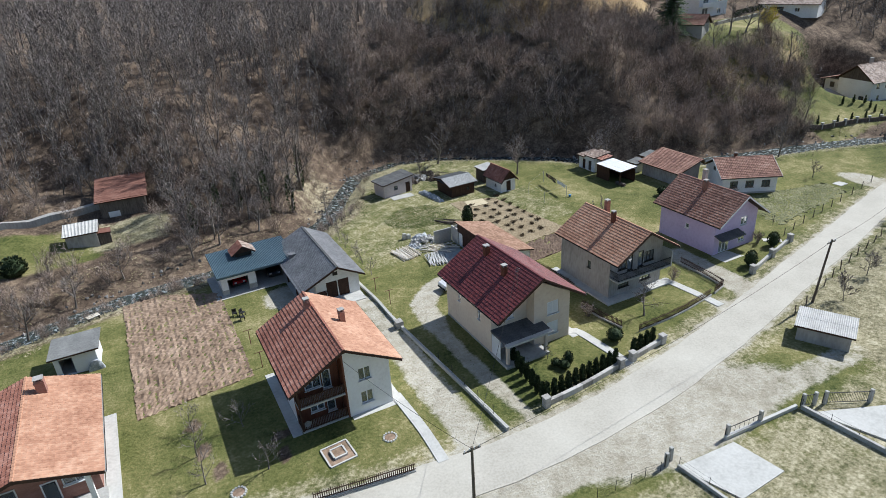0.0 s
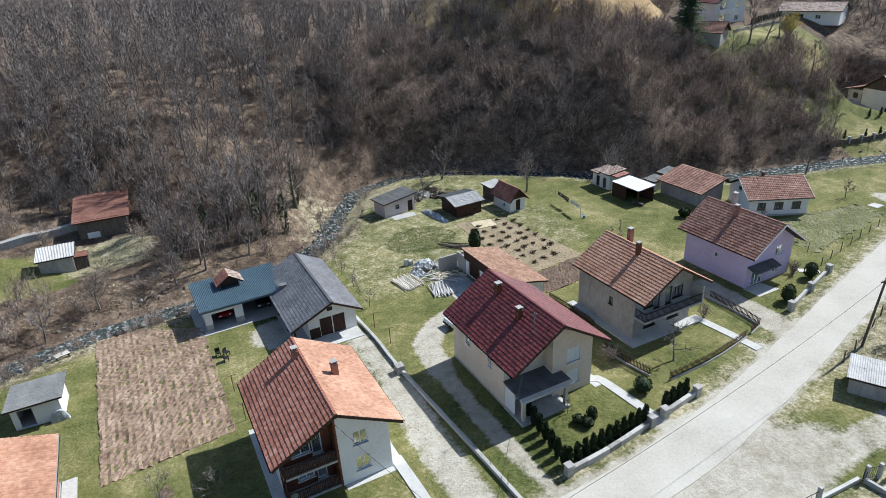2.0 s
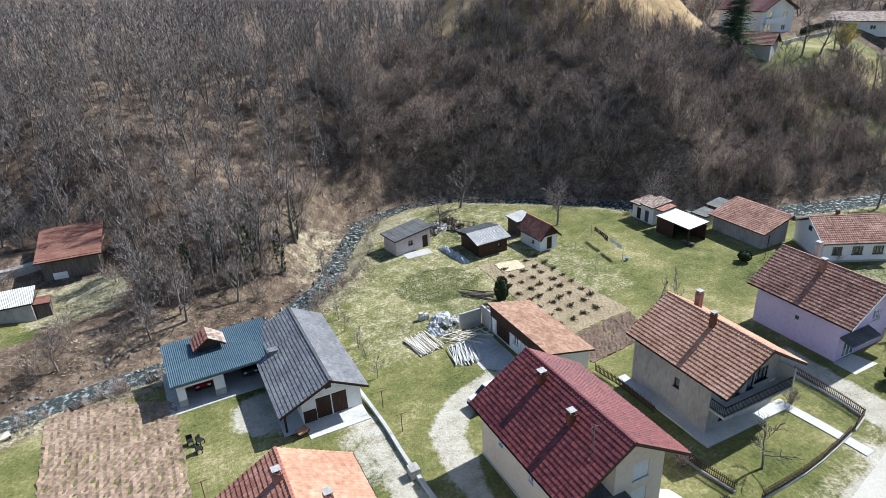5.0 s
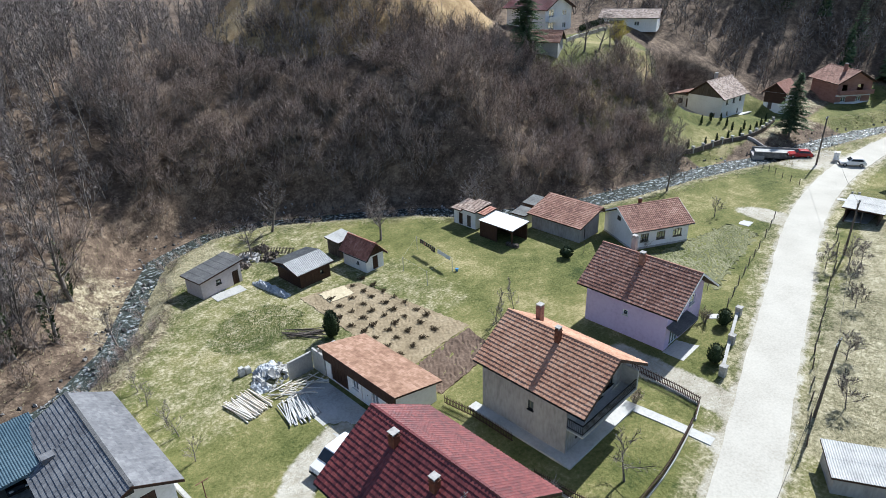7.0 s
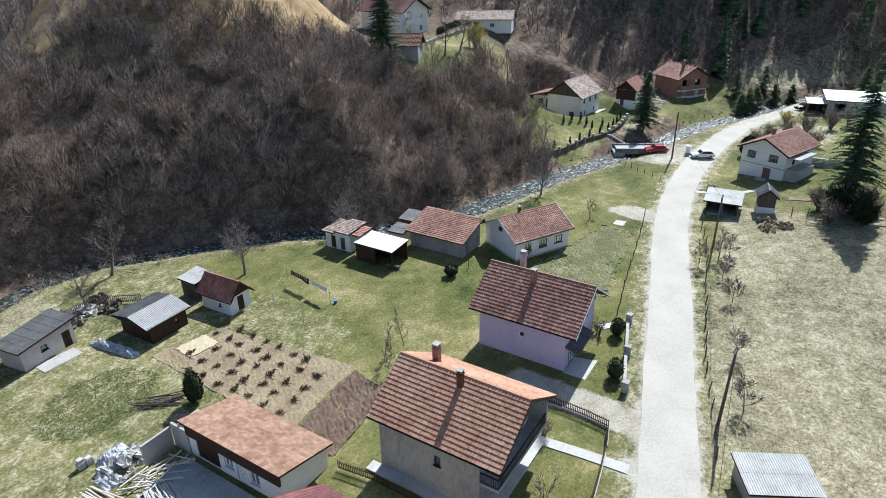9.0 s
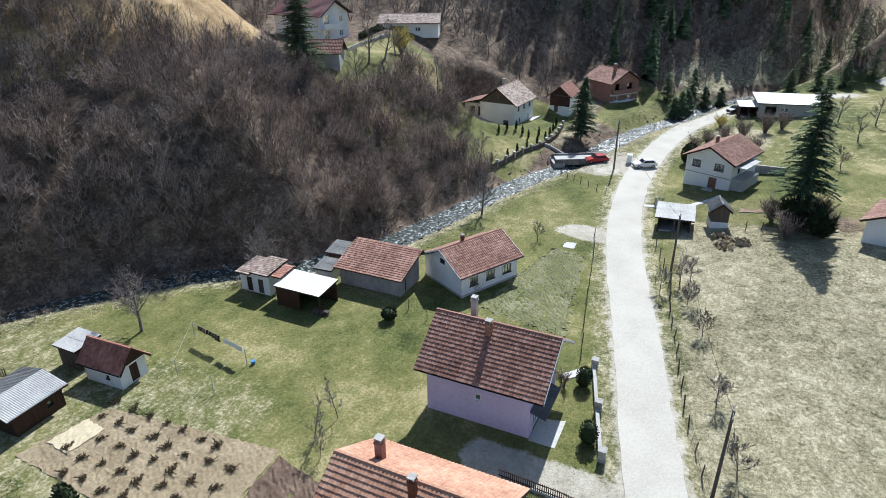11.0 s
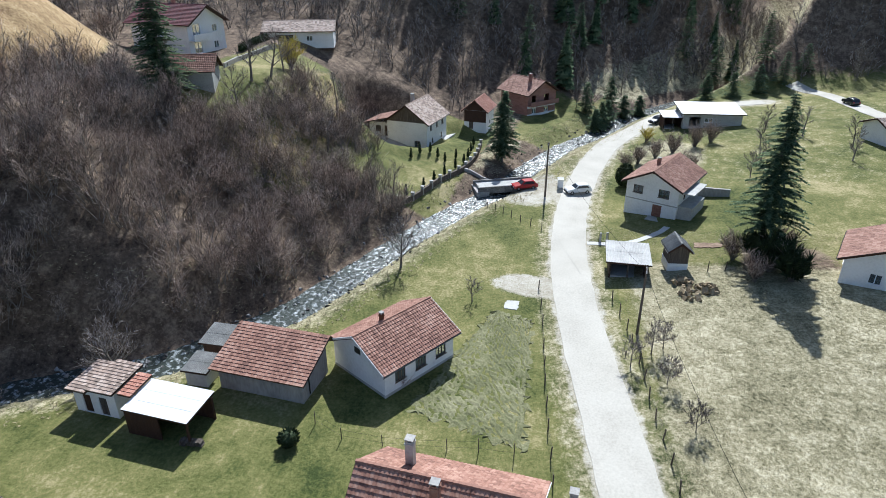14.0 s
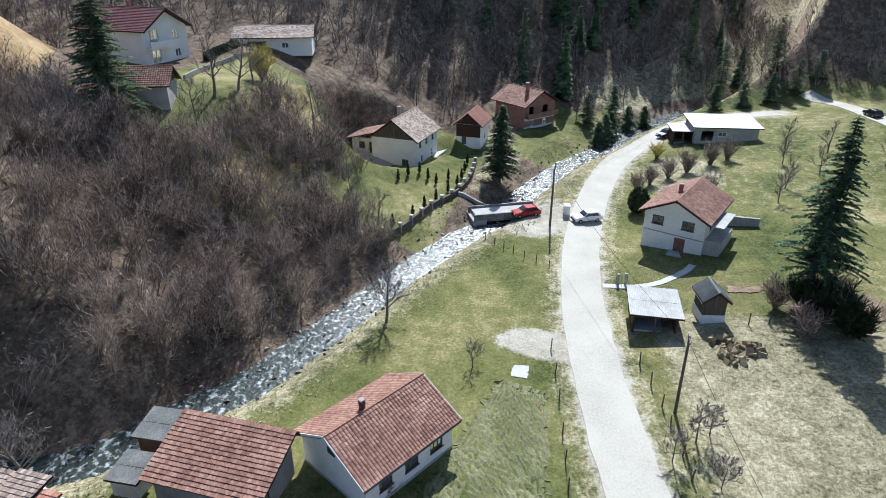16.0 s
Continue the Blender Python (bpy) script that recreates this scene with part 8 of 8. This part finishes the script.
        part("headlight", Geo().box(L / 2 - 0.04, s * (W / 2 - 0.3) - 0.14, 0.56, L / 2 + 0.02, s * (W / 2 - 0.3) + 0.14, 0.72), SHUTTER, c)
        part("tail_light", Geo().box(-L / 2 - 0.02, s * (W / 2 - 0.2) - 0.1, 0.6, -L / 2 + 0.03, s * (W / 2 - 0.2) + 0.1, 0.85), CAR_RED, c)
    part("bumper", Geo().box(L / 2 - 0.05, -W / 2 + 0.05, 0.32, L / 2 + 0.06, W / 2 - 0.05, 0.5), RUBBER, c)
    part("bumper", Geo().box(-L / 2 - 0.06, -W / 2 + 0.05, 0.32, -L / 2 + 0.05, W / 2 - 0.05, 0.5), RUBBER, c)
    return c


car(134.7, 49.9, 118, CAR_WHITE, "white hatchback parked at the road junction", 4.0, name="car")
car(134.8, 58.4, 122, CAR_RED, "red hatchback parked on the bridge approach", 4.0, name="car")
car(181.0, 37.3, 145, CAR_DARK, "dark blue car parked at the road bend", 4.2, name="car")
car(192.5, -1.8, 15, CAR_DARK, "dark car parked on the far lane", 4.2, name="car")
car(30.7, 58.6, 186, CAR_WHITE, "white van parked behind the house", 3.9, 1.65, 1.75, True, name="van")
car(12.6, 75.6, -95, CAR_DARK, "dark car parked inside the open garage", 4.0, name="car")
car(8.0, 75.6, -90, CAR_RED, "red car parked inside the garage", 3.8, name="car")

# laundry lines on the lawn
ld = thing("washing_line", 58.4, 78.6, 0, 0, "clothes line between slim poles with dark laundry", "washing line")
LP = [(-2.2, 0.7), (-2.8, -4.3), (1.8, -4.0), (3.2, 4.0)]
for x, y in LP:
    part("line_post", Geo().tube((x, y, -0.3), (x, y, 1.9), 0.04, 0.04, 6), SHEET_PALE, ld)
for a, b in ((0, 1), (3, 2), (0, 3), (1, 2)):
    part("line", Geo().tube((*LP[a], 1.85), (*LP[b], 1.85), 0.01, n=3), SHEET_PALE, ld)
rnd_ = random.Random(4)
A_, B_ = Vector((58.4 + 3.2, 78.6 + 4.0, 1.83)), Vector((58.4 + 1.8, 78.6 - 4.0, 1.83))


def garment(p, q, drop, material, label):
    g = Geo()
    n, m = 7, 5
    for i in range(n + 1):
        for j in range(m + 1):
            c = p.lerp(q, i / n)
            d = Vector((-(q - p).y, (q - p).x, 0)).normalized()
            g.v.append(tuple(c + d * (0.05 * math.sin(i * 2.1 + j) + 0.03) - Vector((0, 0, drop * j / m * (1 + 0.12 * math.sin(i * 1.7))))))
    k = len(g.v)
    for v in list(g.v):
        g.v.append((v[0] + 0.012, v[1] + 0.012, v[2]))
    for i in range(n):
        for j in range(m):
            a = i * (m + 1) + j
            g.f.append((a, a + 1, a + m + 2, a + m + 1))
            g.f.append((k + a, k + a + m + 1, k + a + m + 2, k + a + 1))
    return single("garment", g, material, label, "laundry", group="laundry on the line")


for k in range(8):
    u = 0.42 - 0.05 * k
    garment(A_.lerp(B_, 0.1 + 0.055 * k), A_.lerp(B_, 0.1 + 0.055 * k + 0.05), 0.55 + 0.25 * rnd_.random(), FABRIC, "dark garment hanging on the line")
garment(A_.lerp(B_, 0.6), A_.lerp(B_, 0.95), 0.55, FABRIC_W, "white sheet hanging on the line")
bk = single("bucket", Geo().tube((60.6, 74.2, 0), (60.6, 74.2, 0.35), 0.16, 0.22, 10), mat("blue_plastic", [(0.05, 0.2, 0.45), (0.07, 0.25, 0.5)], 1, 0.5, 0), "blue plastic bucket on the lawn", "bucket")

# small things in the yards
for x, y in ((22.0, 62.8), (22.3, 59.1), (6.2, 59.6), (6.3, 54.8)):
    p_ = thing("line_pole", x, y, 0, 0, "rusty T-shaped clothes line pole in the grass", "pole", "clothes line poles")
    part("shaft", Geo().tube((0, 0, -0.3), (0, 0, 1.9), 0.04, 0.04, 6), RUST, p_)
    part("crossbar", Geo().beam((-0.5, 0, 1.85), (0.5, 0, 1.85), 0.05, 0.05), RUST, p_)
wb = thing("wheelbarrow", 14.6, 62.9, 0.0, 20, "orange wheelbarrow on the gravel", "wheelbarrow")
part("tray", Geo().hexa([(-0.35, -0.25, 0.3), (0.35, -0.25, 0.3), (0.35, 0.25, 0.3), (-0.35, 0.25, 0.3)], [(-0.5, -0.36, 0.62), (0.55, -0.36, 0.62), (0.55, 0.36, 0.62), (-0.5, 0.36, 0.62)]), TILE_ORANGE, wb)
part("wheel", Geo().tube((0.6, -0.05, 0.18), (0.6, 0.05, 0.18), 0.18, 0.18, 10), RUBBER, wb)
for s_ in (-0.25, 0.25):
    part("handle", Geo().beam((0.5, s_ * 0.4, 0.28), (-1.0, s_, 0.45), 0.04, 0.04), BLACK, wb)
    part("leg", Geo().beam((-0.25, s_, 0.0), (-0.25, s_, 0.32), 0.04, 0.04), BLACK, wb)
for k, (x, y) in enumerate(((5.9, 66.6), (6.7, 66.2), (6.5, 65.2))):
    ch = thing("garden_chair", x, y, hz(x, y), 40 * k, "dark garden chair on the grass", "chair", "garden chairs")
    part("seat", Geo().box(-0.25, -0.25, 0.4, 0.25, 0.25, 0.46), BLACK, ch)
    part("backrest", Geo().box(-0.25, 0.2, 0.46, 0.25, 0.26, 0.85), BLACK, ch)
    for sx in (-0.22, 0.22):
        for sy in (-0.22, 0.22):
            part("leg", Geo().box(sx - 0.03, sy - 0.03, 0, sx + 0.03, sy + 0.03, 0.4), BLACK, ch)
bh = thing("garden_bench", -8.8, 75.6, hz(-8.8, 75.6), 20, "pale slatted pallet bench by the stream", "bench")
for k in range(5):
    part("slat", Geo().box(-0.7, -0.4 + 0.18 * k, 0.5, 0.7, -0.28 + 0.18 * k, 0.55), WOOD_PALE, bh)
for x in (-0.6, 0.55):
    part("leg", Geo().box(x, -0.4, 0, x + 0.08, 0.45, 0.5), WOOD_OLD, bh)
for k, (x, y) in enumerate(((-3.0, 77.9), (-1.2, 78.7), (0.9, 79.5), (3.6, 79.8))):
    stack("log_pile", "small stack of firewood beside the field", x, y, hz(x, y), 18, 1.0, 0.08, 3, 25, WOOD_OLD, 20 + k, 0.05)
rb = thing("raised_bed", 8.9, 39.2, 0, 4, "square stepped flower bed with pale stone edging", "flower bed")
for a, z in ((1.15, 0.12), (0.55, 0.26)):
    for s_ in (-1, 1):
        part("edging", Geo().box(-a, s_ * a - 0.07, -0.1, a, s_ * a + 0.07, z), SLAB, rb)
        part("edging", Geo().box(s_ * a - 0.07, -a + 0.071, -0.1, s_ * a + 0.07, a - 0.071, z), SLAB, rb)
part("soil", Geo().box(-1.08, -1.08, -0.1, 1.08, 1.08, 0.06).box(-0.48, -0.48, 0.06, 0.48, 0.48, 0.2), SOIL, rb)
for x, y in ((13.3, 38.7), (0.8, 39.3)):
    fb_ = thing("flower_bed", x, y, 0, 0, "round flower bed edged with pale stones", "flower bed", "round beds")
    for k in range(14):
        a = 2 * math.pi * k / 14
        part("stone", Geo().tube((0.55 * math.cos(a), 0.55 * math.sin(a), -0.05), (0.55 * math.cos(a), 0.55 * math.sin(a), 0.14), 0.12, 0.09, 6), SLAB, fb_)
    part("soil", Geo().tube((0, 0, -0.05), (0, 0, 0.07), 0.48, 0.45, 14), SOIL, fb_)

# stones in and beside the stream
rnd_ = random.Random(12)
g_ = Geo()
line_ = resample(RIVER[1:-1], 1.0)
for p in line_:
    for _ in range(3):
        o_ = rnd_.choice((-1, 1)) * rnd_.uniform(0.2, 3.6)
        x, y = p.x + rnd_.uniform(-1, 1), p.y + o_
        s_ = rnd_.uniform(0.12, 0.36) * (1.3 if rnd_.random() < 0.1 else 1)
        z = max(hz(x, y), -1.15)
        q = Euler((rnd_.uniform(0, 3), rnd_.uniform(0, 3), rnd_.uniform(0, 3))).to_matrix()
        oct_ = [q @ Vector(v) * s_ * rnd_.uniform(0.7, 1.2) for v in ((1, 0, 0), (-1, 0, 0), (0, 1, 0), (0, -1, 0), (0, 0, 0.7), (0, 0, -0.7))]
        g_.add([(v.x + x, v.y + y, v.z + z + 0.05) for v in oct_], [(0, 2, 4), (2, 1, 4), (1, 3, 4), (3, 0, 4), (2, 0, 5), (1, 2, 5), (3, 1, 5), (0, 3, 5)])
single("river_stones", g_, PEBBLE, "rounded grey stones in the stream bed", "stones", "stuff")


# tufts of grass, dry stalks and bank growth
def tufts(name, n, region, seed, size, material, label, test):
    rng = np.random.default_rng(seed)
    x0, x1, y0, y1 = region
    X, Y = rng.uniform(x0, x1, n), rng.uniform(y0, y1, n)
    k = test(X, Y)
    X, Y = X[k], Y[k]
    Z = height(X, Y)
    m = len(X)
    B = 5
    V = np.zeros((m, B, 3, 3))
    for b in range(B):
        a = rng.uniform(0, 2 * np.pi, m)
        s = size * rng.uniform(0.5, 1.3, m)
        lean = rng.uniform(0.4, 1.3, m) * s
        V[:, b, 0] = np.stack([X - np.sin(a) * s * 0.16, Y + np.cos(a) * s * 0.16, Z - 0.02], 1)
        V[:, b, 1] = np.stack([X + np.sin(a) * s * 0.16, Y - np.cos(a) * s * 0.16, Z - 0.02], 1)
        V[:, b, 2] = np.stack([X + np.cos(a) * lean, Y + np.sin(a) * lean, Z + s * 0.45], 1)
    V = V.reshape(-1, 3)
    return single(name, tri_mesh(name, V, np.arange(len(V)).reshape(-1, 3)), material, label, "grass", "stuff")


DRYGRASS = mat("dry_grass_blades", [(0.2, 0.17, 0.08), (0.36, 0.31, 0.18), (0.52, 0.46, 0.31)], 0.25, 0.9, 0.0, fine=6, world_co=True)
GREENGRASS = mat("green_grass_blades", [(0.05, 0.085, 0.015), (0.11, 0.145, 0.03), (0.19, 0.19, 0.07)], 0.15, 0.9, 0.0, fine=6, world_co=True)
road_d = lambda X, Y: along(X, Y, ROAD)[0]
riv = lambda X, Y: along(X, Y, RIVER)
BEDS = ((-6.5, 17, 41, 80.5), (5, 22, 60, 80), (25.5, 38, 41, 69), (42, 53, 45.5, 84), (61, 70.5, 46, 57), (70, 92, 57, 86), (76, 97, 47.5, 60), (30, 43, 12, 31), (43, 56, 76, 95))
clear = lambda X, Y: np.logical_and.reduce([~((X > a) & (X < b) & (Y > c) & (Y < d)) for a, b, c, d in BEDS])
tufts("dry_grass", 52000, (54, 122, 6, 48), 3, 0.13, DRYGRASS, "tussocks of dry winter grass in the pasture", lambda X, Y: (road_d(X, Y) > 2.9) & (Y < 36 + 0.14 * (X - 60)) & ~((X > 53) & (X < 60) & (Y > 25) & (Y < 33)))
tufts("dry_grass", 60000, (-40, 200, 40, 125), 4, 0.3, DRYGRASS, "dry reeds and grass on the stream banks", lambda X, Y: (lambda r: (r[0] > 2.0) & (r[0] < 7.5))(riv(X, Y)))
tufts("green_grass", 40000, (-25, 130, 34, 108), 5, 0.1, GREENGRASS, "short uneven tufts in the lawns", lambda X, Y: (riv(X, Y)[1] < 0) & (riv(X, Y)[0] > 4) & (road_d(X, Y) > 3.2) & clear(X, Y))
tufts("ground_cover", 9000, (30, 44, 74, 88), 6, 0.16, WEEDS, "dense dark green ground cover in the lawn", lambda X, Y: (((X - 36.6) / 5.2) ** 2 + ((Y - 81.2) / 4.2) ** 2 < 1 + 0.25 * ripple(X, Y, 0.7)))
